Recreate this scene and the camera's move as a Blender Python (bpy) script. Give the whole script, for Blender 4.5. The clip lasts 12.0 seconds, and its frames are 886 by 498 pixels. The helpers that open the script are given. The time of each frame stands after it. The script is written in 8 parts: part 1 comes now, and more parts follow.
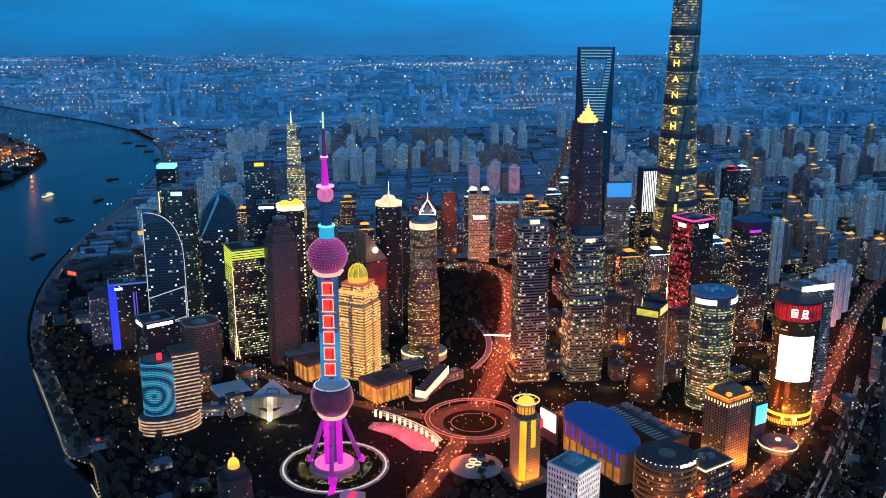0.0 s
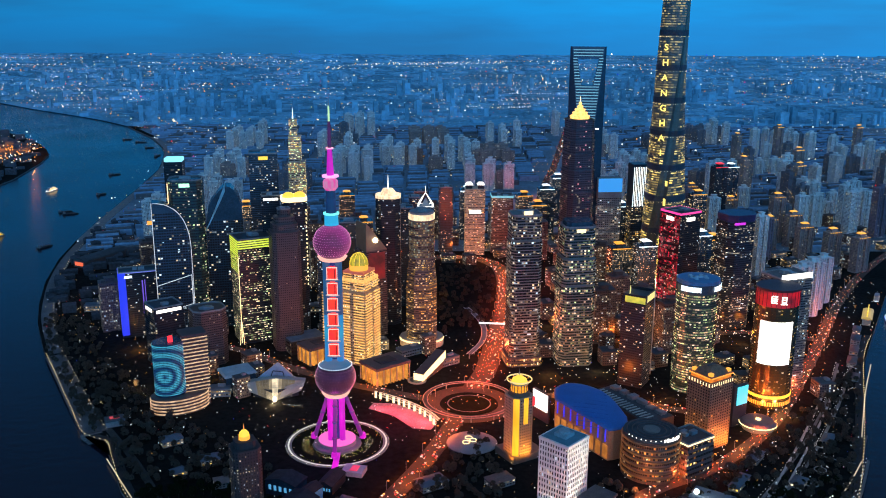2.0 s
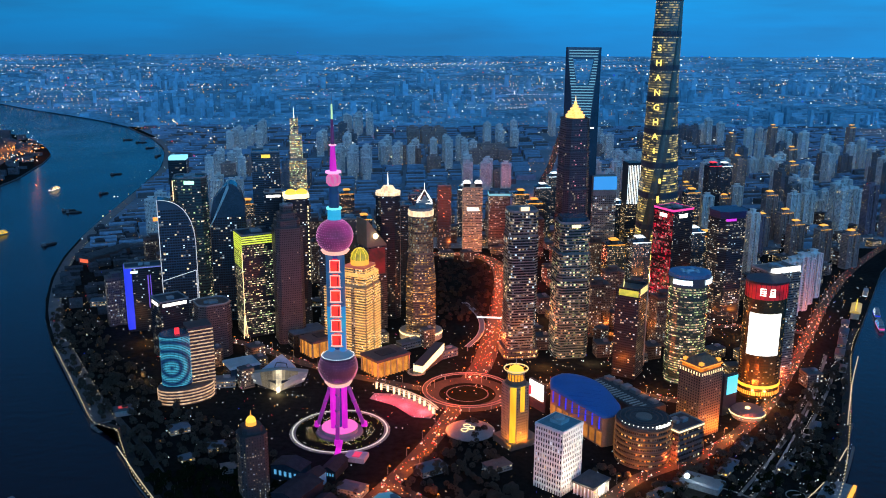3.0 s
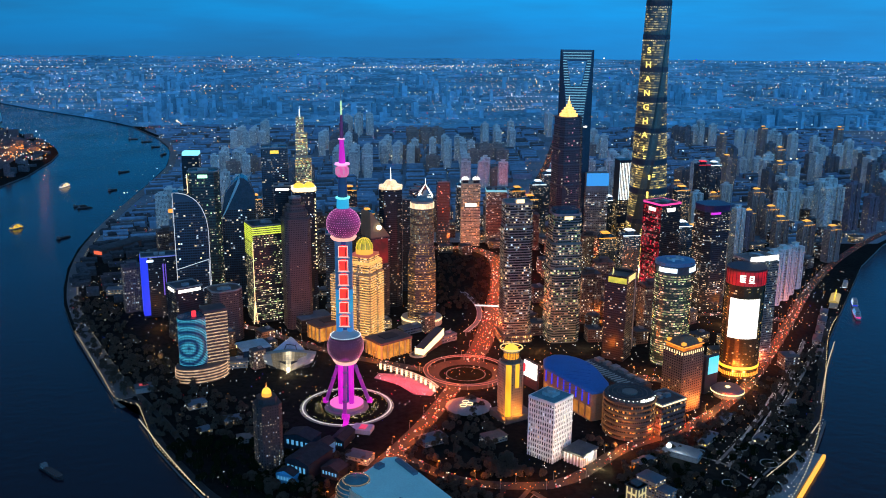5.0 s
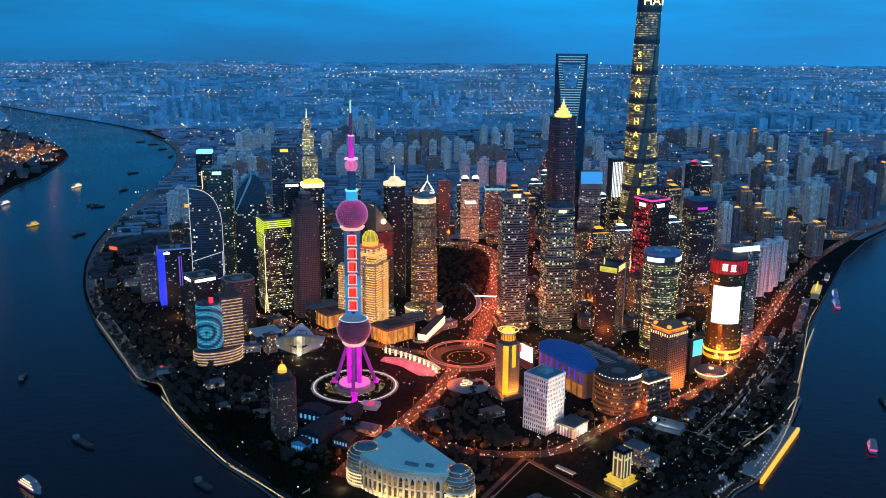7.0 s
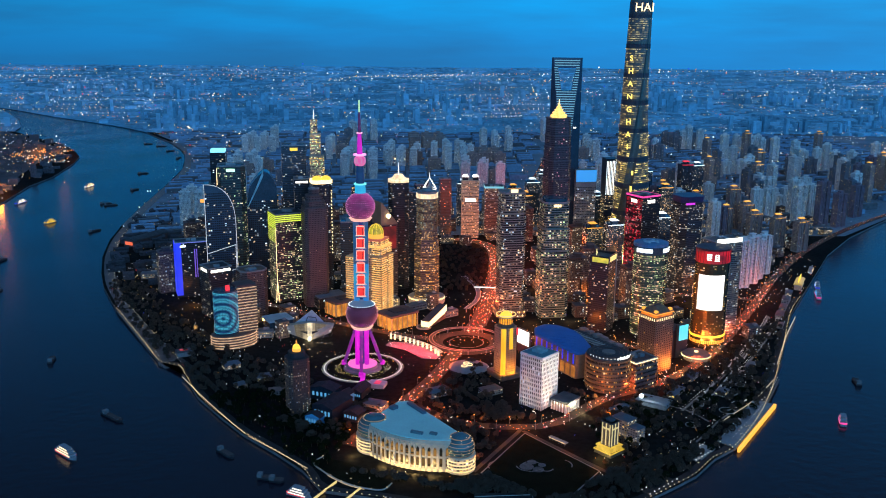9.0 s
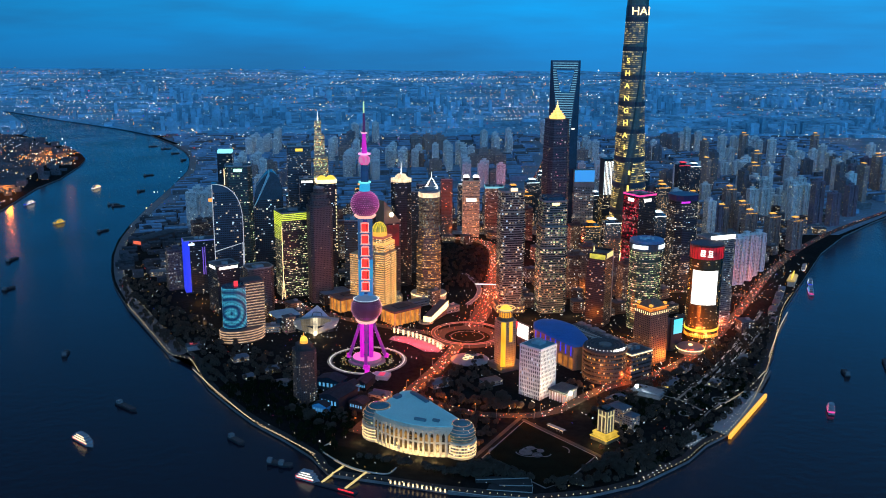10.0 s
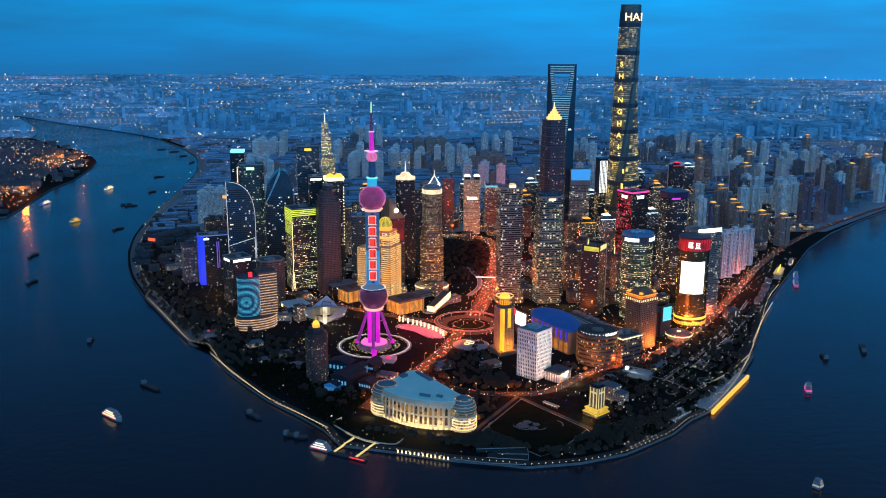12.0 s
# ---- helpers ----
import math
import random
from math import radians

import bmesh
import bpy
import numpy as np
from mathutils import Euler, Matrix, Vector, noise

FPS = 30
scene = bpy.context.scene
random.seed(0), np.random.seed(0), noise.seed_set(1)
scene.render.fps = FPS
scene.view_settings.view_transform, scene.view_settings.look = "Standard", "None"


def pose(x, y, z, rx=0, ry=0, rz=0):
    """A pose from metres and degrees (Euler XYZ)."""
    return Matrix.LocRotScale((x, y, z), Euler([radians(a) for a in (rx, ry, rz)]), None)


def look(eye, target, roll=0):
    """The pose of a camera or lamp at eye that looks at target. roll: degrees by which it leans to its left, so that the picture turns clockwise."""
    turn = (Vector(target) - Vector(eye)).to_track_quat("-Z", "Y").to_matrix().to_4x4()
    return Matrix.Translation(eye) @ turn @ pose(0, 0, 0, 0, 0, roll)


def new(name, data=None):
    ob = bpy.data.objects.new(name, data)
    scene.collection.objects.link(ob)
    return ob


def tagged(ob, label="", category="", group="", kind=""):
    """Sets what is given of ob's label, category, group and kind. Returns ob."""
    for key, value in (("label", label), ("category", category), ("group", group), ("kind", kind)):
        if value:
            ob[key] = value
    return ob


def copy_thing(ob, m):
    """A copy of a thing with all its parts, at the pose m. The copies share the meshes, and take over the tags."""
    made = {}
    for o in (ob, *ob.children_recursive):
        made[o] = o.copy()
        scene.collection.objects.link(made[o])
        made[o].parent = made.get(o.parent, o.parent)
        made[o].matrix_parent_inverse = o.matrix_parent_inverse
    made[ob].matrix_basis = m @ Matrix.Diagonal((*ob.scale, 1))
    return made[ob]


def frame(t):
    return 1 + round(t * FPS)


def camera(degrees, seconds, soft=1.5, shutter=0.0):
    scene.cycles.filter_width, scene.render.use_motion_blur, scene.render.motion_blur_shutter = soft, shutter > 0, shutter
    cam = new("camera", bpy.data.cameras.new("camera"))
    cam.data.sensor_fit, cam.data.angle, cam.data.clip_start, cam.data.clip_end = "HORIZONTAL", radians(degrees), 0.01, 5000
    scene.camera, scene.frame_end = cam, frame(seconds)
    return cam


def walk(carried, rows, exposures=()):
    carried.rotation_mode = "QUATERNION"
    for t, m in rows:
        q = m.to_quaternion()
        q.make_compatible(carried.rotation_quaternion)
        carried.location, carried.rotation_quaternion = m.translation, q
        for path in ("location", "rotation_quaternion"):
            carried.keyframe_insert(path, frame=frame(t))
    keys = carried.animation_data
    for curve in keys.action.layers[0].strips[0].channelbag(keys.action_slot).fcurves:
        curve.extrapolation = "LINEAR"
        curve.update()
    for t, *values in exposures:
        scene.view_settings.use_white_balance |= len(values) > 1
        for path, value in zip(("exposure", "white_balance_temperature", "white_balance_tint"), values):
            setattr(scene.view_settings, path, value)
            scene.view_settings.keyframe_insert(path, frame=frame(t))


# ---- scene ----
cam = camera(51.7, 12.0, soft=1.0)
PATH = [
    (0, (0.449, 3.339, 403.451), (0.669, 22.669, 398.341), -0.0),
    (0.5, (-0.461, -7.477, 403.463), (-0.201, 11.853, 398.363), 0.1),
    (1, (-1.403, -18.575, 403.49), (-1.123, 0.755, 398.37), 0.2),
    (1.5, (-2.405, -30.328, 403.531), (-2.095, -10.998, 398.411), 0.2),
    (2, (-3.466, -43.049, 403.591), (-3.126, -23.709, 398.481), 0.3),
    (2.5, (-4.58, -56.989, 403.666), (-4.21, -37.649, 398.566), 0.3),
    (3, (-5.726, -72.278, 403.781), (-5.326, -52.938, 398.701), 0.3),
    (5, (-10.47, -138.86, 404.946), (-10.01, -119.51, 399.926), 0.5),
    (5.5, (-11.63, -156.109, 405.077), (-11.17, -136.749, 400.087), 0.5),
    (6, (-12.762, -173.797, 405.181), (-12.282, -154.427, 400.221), 0.5),
    (6.5, (-13.86, -191.845, 405.284), (-13.37, -172.465, 400.344), 0.6),
    (7, (-14.932, -210.191, 405.409), (-14.452, -190.811, 400.499), 0.5),
    (9, (-19.093, -284.786, 406.494), (-18.613, -265.386, 401.684), 0.5),
    (9.5, (-20.069, -303.529, 406.602), (-19.609, -284.119, 401.832), 0.5),
    (10, (-20.986, -322.313, 406.672), (-20.526, -302.883, 401.932), 0.4),
    (10.5, (-21.839, -341.078, 406.72), (-21.389, -321.648, 402.01), 0.4),
    (11, (-22.64, -359.752, 406.754), (-22.19, -340.312, 402.064), 0.4),
    (11.5, (-23.412, -378.344, 406.774), (-22.972, -358.894, 402.114), 0.4),
    (12, (-24.172, -396.897, 406.783), (-23.742, -377.447, 402.153), 0.3),
]
walk(cam, [(t, look(eye, target, roll)) for t, eye, target, roll in PATH])

# ---- world and light ----
world = bpy.data.worlds.new("dusk_sky")
scene.world = world
world.use_nodes = True
wn, wl = world.node_tree.nodes, world.node_tree.links
wn.clear()
w_out, w_bg = wn.new("ShaderNodeOutputWorld"), wn.new("ShaderNodeBackground")
w_co, w_sep, w_ramp = wn.new("ShaderNodeTexCoord"), wn.new("ShaderNodeSeparateXYZ"), wn.new("ShaderNodeValToRGB")
w_map, w_noise, w_mix = wn.new("ShaderNodeMapping"), wn.new("ShaderNodeTexNoise"), wn.new("ShaderNodeMix")
w_mr = wn.new("ShaderNodeMapRange")
SKY = [(0.0, (0.016, 0.10, 0.235)), (0.466, (0.012, 0.145, 0.39)), (0.478, (0.012, 0.165, 0.44)), (0.492, (0.010, 0.21, 0.55)),
       (0.510, (0.007, 0.275, 0.67)), (0.54, (0.005, 0.30, 0.74)), (0.62, (0.010, 0.17, 0.48)), (0.75, (0.034, 0.046, 0.085)), (1.0, (0.05, 0.14, 0.30))]
w_ramp.color_ramp.elements[0].position, w_ramp.color_ramp.elements[0].color = SKY[0][0], (*SKY[0][1], 1)
w_ramp.color_ramp.elements[1].position, w_ramp.color_ramp.elements[1].color = SKY[-1][0], (*SKY[-1][1], 1)
for pos, col in SKY[1:-1]:
    w_ramp.color_ramp.elements.new(pos).color = (*col, 1)
w_half = wn.new("ShaderNodeMath")
w_half.operation = "MULTIPLY_ADD"
w_half.inputs[1].default_value, w_half.inputs[2].default_value = 0.5, 0.5
wl.new(w_co.outputs["Generated"], w_sep.inputs[0])
wl.new(w_sep.outputs["Z"], w_half.inputs[0])
wl.new(w_half.outputs[0], w_ramp.inputs[0])
w_map.inputs["Scale"].default_value = (2.2, 2.2, 16)
wl.new(w_co.outputs["Generated"], w_map.inputs[0])
wl.new(w_map.outputs[0], w_noise.inputs["Vector"])
w_noise.inputs["Scale"].default_value, w_noise.inputs["Detail"].default_value = 1.6, 5
wl.new(w_noise.outputs[0], w_mr.inputs["Value"])
w_mr.inputs["From Min"].default_value, w_mr.inputs["From Max"].default_value = 0.42, 0.68
w_mr.inputs["To Min"].default_value, w_mr.inputs["To Max"].default_value = 0.0, 0.6
w_mix.data_type, w_mix.blend_type = "RGBA", "MIX"
wl.new(w_mr.outputs[0], w_mix.inputs["Factor"])
wl.new(w_ramp.outputs[0], w_mix.inputs[6])
w_mix.inputs[7].default_value = (0.016, 0.115, 0.29, 1)
w_glow, w_gain = wn.new("ShaderNodeMapRange"), wn.new("ShaderNodeVectorMath")
w_glow.interpolation_type = "SMOOTHSTEP"
w_glow.inputs["From Min"].default_value, w_glow.inputs["From Max"].default_value = 0.1, -0.9
w_glow.inputs["To Min"].default_value, w_glow.inputs["To Max"].default_value = 1.0, 2.4
wl.new(w_sep.outputs["Y"], w_glow.inputs["Value"])
w_gain.operation = "SCALE"
wl.new(w_mix.outputs[2], w_gain.inputs[0]), wl.new(w_glow.outputs[0], w_gain.inputs["Scale"])
w_side = wn.new("ShaderNodeMapRange")
w_side.inputs["From Min"].default_value, w_side.inputs["From Max"].default_value = -0.5, 0.45
w_side.inputs["To Min"].default_value, w_side.inputs["To Max"].default_value = 0.94, 1.62
wl.new(w_sep.outputs["X"], w_side.inputs["Value"])
w_gain2 = wn.new("ShaderNodeVectorMath")
w_gain2.operation = "SCALE"
wl.new(w_gain.outputs[0], w_gain2.inputs[0]), wl.new(w_side.outputs[0], w_gain2.inputs["Scale"])
w_west, w_add = wn.new("ShaderNodeMapRange"), wn.new("ShaderNodeVectorMath")
w_west.interpolation_type = "SMOOTHSTEP"
w_west.inputs["From Min"].default_value, w_west.inputs["From Max"].default_value = -0.2, -0.95
wl.new(w_sep.outputs["Y"], w_west.inputs["Value"])
w_add.operation = "MULTIPLY_ADD"
wl.new(w_west.outputs[0], w_add.inputs[0])
w_add.inputs[1].default_value = (0.13, 0.18, 0.19)
wl.new(w_gain2.outputs[0], w_add.inputs[2])
wl.new(w_add.outputs[0], w_bg.inputs[0])
w_bg.inputs[1].default_value = 1.0
wl.new(w_bg.outputs[0], w_out.inputs[0])


SCALE = 0.75  # the whole town is built at this scale; the sizes below are written in full metres


def lamp(kind, x, y, z, colour, watts, size=2.0, aim=None, cone=90):
    data = bpy.data.lights.new("street_glow", kind)
    data.color, data.energy = colour, watts * SCALE * SCALE
    if kind != "AREA":
        data.shadow_soft_size = size
    ob = new("street_glow", data)
    x, y, z = x * SCALE, y * SCALE, z * SCALE
    if aim:
        ob.matrix_world = look((x, y, z), [c * SCALE for c in aim])
        data.spot_size, data.spot_blend = radians(cone), 0.6
    else:
        ob.location = (x, y, z)
    return ob


SODIUM = (1.0, 0.24, 0.015)
WARM = (1.0, 0.62, 0.25)


# ---- materials ----
def nodes_of(name):
    mat = bpy.data.materials.new(name)
    mat.use_nodes = True
    return mat, mat.node_tree.nodes, mat.node_tree.links, mat.node_tree.nodes["Principled BSDF"]


def mat_surface(name, colour, rough=0.6, metal=0.0, scale=0.08, vary=0.35, bump=0.3, spec=0.4):
    """A worn surface: broad stains and fine grain on one colour, with a fine relief."""
    mat, n, l, p = nodes_of(name)
    co, a, b, m1, m2, bp = (n.new("ShaderNode" + k) for k in ("TexCoord", "TexNoise", "TexNoise", "MapRange", "Mix", "Bump"))
    info = n.new("ShaderNodeObjectInfo")
    a.inputs["Scale"].default_value, a.inputs["Detail"].default_value = scale, 6
    b.inputs["Scale"].default_value, b.inputs["Detail"].default_value = scale * 14, 4
    for t in (a, b):
        l.new(co.outputs["Object"], t.inputs["Vector"])
    add = n.new("ShaderNodeMath")
    add.operation = "ADD"
    l.new(a.outputs[0], add.inputs[0]), l.new(b.outputs[0], add.inputs[1])
    add2 = n.new("ShaderNodeMath")
    add2.operation = "MULTIPLY_ADD"
    add2.inputs[1].default_value = 0.25
    l.new(info.outputs["Random"], add2.inputs[0]), l.new(add.outputs[0], add2.inputs[2])
    m1.inputs["From Min"].default_value, m1.inputs["From Max"].default_value = 0.7, 1.5
    l.new(add2.outputs[0], m1.inputs["Value"])
    m2.data_type = "RGBA"
    l.new(m1.outputs[0], m2.inputs["Factor"])
    m2.inputs[6].default_value = (*[c * (1 - vary) for c in colour], 1)
    m2.inputs[7].default_value = (*[min(1, c * (1 + vary)) for c in colour], 1)
    l.new(m2.outputs[2], p.inputs["Base Color"])
    bp.inputs["Strength"].default_value, bp.inputs["Distance"].default_value = bump, 0.3
    l.new(b.outputs[0], bp.inputs["Height"]), l.new(bp.outputs[0], p.inputs["Normal"])
    p.inputs["Roughness"].default_value, p.inputs["Metallic"].default_value = rough, metal
    p.inputs["Specular IOR Level"].default_value = spec
    return mat


def mat_glow(name, colour, strength, base=(0.1, 0.1, 0.1), sampled=False):
    """A lit lamp, sign or tube."""
    mat, n, l, p = nodes_of(name)
    p.inputs["Base Color"].default_value = (*base, 1)
    p.inputs["Emission Color"].default_value = (*colour, 1)
    p.inputs["Emission Strength"].default_value = strength
    p.inputs["Roughness"].default_value = 0.4
    if not sampled:
        mat.cycles.emission_sampling = "NONE"
    return mat


def mat_soft_glow(name, colour, strength, second=None, scale=(0.02, 0.02, 0.12)):
    """Glow of lamp skins and painted-in floodlight; brightness and hue change softly along it."""
    mat, n, l, p = nodes_of(name)
    co, mp, t, m, mr = (n.new("ShaderNode" + k) for k in ("TexCoord", "Mapping", "TexNoise", "Mix", "MapRange"))
    mp.inputs["Scale"].default_value = scale
    l.new(co.outputs["Object"], mp.inputs[0]), l.new(mp.outputs[0], t.inputs["Vector"])
    t.inputs["Scale"].default_value, t.inputs["Detail"].default_value = 1.0, 3
    m.data_type = "RGBA"
    l.new(t.outputs[0], mr.inputs["Value"])
    mr.inputs["From Min"].default_value, mr.inputs["From Max"].default_value = 0.35, 0.65
    l.new(mr.outputs[0], m.inputs["Factor"])
    m.inputs[6].default_value, m.inputs[7].default_value = (*colour, 1), (*(second or [c * 0.55 for c in colour]), 1)
    p.inputs["Base Color"].default_value = (0.03, 0.03, 0.03, 1)
    l.new(m.outputs[2], p.inputs["Emission Color"])
    p.inputs["Emission Strength"].default_value = strength
    p.inputs["Roughness"].default_value = 0.35
    mat.cycles.emission_sampling = "NONE"
    return mat


def mat_rings(name, dark, bright, strength, centre):
    """A screen that shows bright rings round one point."""
    mat, n, l, p = nodes_of(name)
    co, mp, w, m = (n.new("ShaderNode" + k) for k in ("TexCoord", "Mapping", "TexWave", "Mix"))
    mp.inputs["Location"].default_value = [-c * SCALE for c in centre]
    l.new(co.outputs["Object"], mp.inputs[0]), l.new(mp.outputs[0], w.inputs["Vector"])
    w.wave_type, w.rings_direction, w.wave_profile = "RINGS", "Y", "SIN"
    w.inputs["Scale"].default_value, w.inputs["Distortion"].default_value, w.inputs["Detail"].default_value, w.inputs["Detail Scale"].default_value = 0.034, 5.0, 2, 0.06
    m.data_type = "RGBA"
    l.new(w.outputs["Fac"], m.inputs["Factor"])
    m.inputs[6].default_value, m.inputs[7].default_value = (*dark, 1), (*bright, 1)
    p.inputs["Base Color"].default_value = (0.02, 0.02, 0.025, 1)
    l.new(m.outputs[2], p.inputs["Emission Color"])
    p.inputs["Emission Strength"].default_value, p.inputs["Roughness"].default_value = strength, 0.3
    mat.cycles.emission_sampling = "NONE"
    return mat


def mat_panes(name, lit, colours, strength, glass=(0.022, 0.025, 0.030), group=0.7, rough=0.24):
    """Window panes: each pane is lit or dark by its own chance, more so on floors that are in use."""
    mat, n, l, p = nodes_of(name)
    geo, co, mp, t = (n.new("ShaderNode" + k) for k in ("NewGeometry", "TexCoord", "Mapping", "TexNoise"))
    info = n.new("ShaderNodeObjectInfo")
    mp.inputs["Scale"].default_value = (0.022, 0.022, 0.20)
    off = n.new("ShaderNodeVectorMath")
    off.operation = "SCALE"
    off.inputs[0].default_value = (37, 91, 53)
    l.new(info.outputs["Random"], off.inputs["Scale"])
    l.new(off.outputs[0], mp.inputs["Location"])
    l.new(co.outputs["Object"], mp.inputs[0]), l.new(mp.outputs[0], t.inputs["Vector"])
    t.inputs["Scale"].default_value, t.inputs["Detail"].default_value = 1.0, 2
    mr = n.new("ShaderNodeMapRange")
    mr.inputs["From Min"].default_value, mr.inputs["From Max"].default_value = 0.38, 0.64
    mr.inputs["To Min"].default_value, mr.inputs["To Max"].default_value = lit * (1 - group) * 0.6, lit * (1 + 1.8 * group)
    l.new(t.outputs[0], mr.inputs["Value"])
    less = n.new("ShaderNodeMath")
    less.operation = "LESS_THAN"
    l.new(geo.outputs["Random Per Island"], less.inputs[0]), l.new(mr.outputs[0], less.inputs[1])
    r2, r3 = n.new("ShaderNodeMath"), n.new("ShaderNodeMath")
    r2.operation = r3.operation = "MULTIPLY"
    r2.inputs[1].default_value = 173.3
    l.new(geo.outputs["Random Per Island"], r2.inputs[0])
    fr = n.new("ShaderNodeMath")
    fr.operation = "FRACT"
    l.new(r2.outputs[0], fr.inputs[0])
    ramp = n.new("ShaderNodeValToRGB")
    ramp.color_ramp.interpolation = "CONSTANT"
    ramp.color_ramp.elements[0].color = (*colours[0], 1)
    ramp.color_ramp.elements[1].position, ramp.color_ramp.elements[1].color = 1 / len(colours), (*colours[min(1, len(colours) - 1)], 1)
    for i, c in enumerate(colours[2:], 2):
        ramp.color_ramp.elements.new(i / len(colours)).color = (*c, 1)
    l.new(fr.outputs[0], ramp.inputs[0])
    pw = n.new("ShaderNodeMath")
    pw.operation = "MULTIPLY_ADD"
    pw.inputs[1].default_value, pw.inputs[2].default_value = strength * 1.7, strength * 0.16
    fr2 = n.new("ShaderNodeMath")
    fr2.operation = "FRACT"
    r4 = n.new("ShaderNodeMath")
    r4.operation = "MULTIPLY"
    r4.inputs[1].default_value = 2311.7
    l.new(geo.outputs["Random Per Island"], r4.inputs[0]), l.new(r4.outputs[0], fr2.inputs[0])
    sq = n.new("ShaderNodeMath")
    sq.operation = "POWER"
    sq.inputs[1].default_value = 2.6
    l.new(fr2.outputs[0], sq.inputs[0])
    l.new(sq.outputs[0], pw.inputs[0])
    l.new(pw.outputs[0], r3.inputs[0]), l.new(less.outputs[0], r3.inputs[1])
    l.new(ramp.outputs[0], p.inputs["Emission Color"]), l.new(r3.outputs[0], p.inputs["Emission Strength"])
    p.inputs["Base Color"].default_value = (*glass, 1)
    p.inputs["Roughness"].default_value = rough
    p.inputs["Specular IOR Level"].default_value = 0.3
    mat.cycles.emission_sampling = "NONE"
    return mat


W_WARM, W_WHITE, W_COOL, W_GOLD, W_GREEN = (1.0, 0.74, 0.40), (1.0, 0.85, 0.62), (0.72, 0.9, 1.0), (1.0, 0.55, 0.1), (0.75, 1.0, 0.45)
M_GLASS = mat_surface("dark curtain glass", (0.018, 0.024, 0.034), 0.36, 0.0, 0.05, 0.4, 0.05, 0.22)
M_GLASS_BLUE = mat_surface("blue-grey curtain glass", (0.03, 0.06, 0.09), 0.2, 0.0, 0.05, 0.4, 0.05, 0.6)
M_GLASS_GREEN = mat_surface("green-grey curtain glass", (0.035, 0.07, 0.065), 0.25, 0.0, 0.05, 0.4, 0.05, 0.6)
M_BROWN = mat_surface("brown granite cladding", (0.10, 0.065, 0.06), 0.55, 0.0, 0.06, 0.35)
M_STONE = mat_surface("pale stone cladding", (0.42, 0.36, 0.28), 0.7, 0.0, 0.06, 0.3)
M_WHITE = mat_surface("white painted concrete", (0.75, 0.74, 0.70), 0.6, 0.0, 0.06, 0.12)
M_CONCRETE = mat_surface("grey concrete", (0.24, 0.24, 0.24), 0.8, 0.0, 0.05, 0.4)
M_APT = mat_surface("light apartment render", (0.70, 0.75, 0.72), 0.8, 0.0, 0.02, 0.35)
M_APT_PINK = mat_surface("brownish apartment render", (0.30, 0.24, 0.22), 0.8, 0.0, 0.02, 0.35)
M_APT_BROWN = mat_surface("dark brown apartment render", (0.20, 0.16, 0.20), 0.8, 0.0, 0.02, 0.35)
M_APT_DARK = mat_surface("dull apartment render", (0.15, 0.18, 0.21), 0.8, 0.0, 0.02, 0.4)
M_ROOF = mat_surface("dark roof felt", (0.07, 0.075, 0.08), 0.85, 0.0, 0.1, 0.45)
# Blue floodlight on this roof is put into its base colour.
M_ROOF_BLUELIT = mat_surface("sheet-metal roof with blue light painted in", (0.028, 0.16, 0.46), 0.7, 0.0, 0.05, 0.2)
M_ROOF_TEAL = mat_surface("pale teal membrane roof", (0.50, 0.82, 0.72), 0.6, 0.0, 0.05, 0.12)
M_ROOF_RED = mat_surface("brown-red tiled roof", (0.22, 0.13, 0.11), 0.85, 0.0, 0.1, 0.4)
M_STEEL = mat_surface("painted steel", (0.35, 0.36, 0.38), 0.4, 0.5, 0.2, 0.2)
M_ASPHALT = mat_surface("asphalt", (0.05, 0.042, 0.036), 0.85, 0.0, 0.05, 0.55)
M_PAVING = mat_surface("grey paving", (0.20, 0.19, 0.18), 0.8, 0.0, 0.08, 0.35)
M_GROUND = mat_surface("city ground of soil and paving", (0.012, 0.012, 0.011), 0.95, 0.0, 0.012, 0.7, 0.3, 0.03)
# Haze over the far plain is put into this blue base colour.
M_FAR_HAZE = mat_surface("distant city ground in painted haze blue", (0.16, 0.43, 0.56), 0.95, 0.0, 0.004, 0.6)
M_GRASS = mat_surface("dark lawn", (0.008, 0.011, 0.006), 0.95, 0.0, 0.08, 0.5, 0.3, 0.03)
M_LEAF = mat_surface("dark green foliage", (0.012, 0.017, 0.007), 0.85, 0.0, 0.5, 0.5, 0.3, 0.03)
M_WALL = mat_surface("dark seawall stone", (0.15, 0.145, 0.14), 0.8, 0.0, 0.08, 0.5)
# Some distance haze is mixed into this blue-grey base colour.
M_YARD_HAZE = mat_surface("yards and streets tinted haze blue", (0.15, 0.21, 0.25), 0.95, 0.0, 0.01, 0.5)
M_BARK = mat_surface("bark", (0.07, 0.05, 0.035), 0.9, 0.0, 1.0, 0.4)
M_BOAT = mat_surface("dark barge hull", (0.03, 0.03, 0.035), 0.6, 0.0, 0.3, 0.4)
P_OFFICE = mat_panes("office panes", 0.26, [W_WARM, W_WHITE, W_WHITE, W_COOL], 1.0)
P_SPARSE = mat_panes("sparsely lit panes", 0.10, [W_WARM, W_WHITE, W_COOL], 1.1)
P_BUSY = mat_panes("busy office panes", 0.42, [W_WARM, W_WHITE, W_WARM, W_GOLD], 1.2)
P_GOLD = mat_panes("gold-lit panes", 0.45, [W_GOLD, W_WARM, W_GOLD], 1.1, (0.04, 0.04, 0.035))
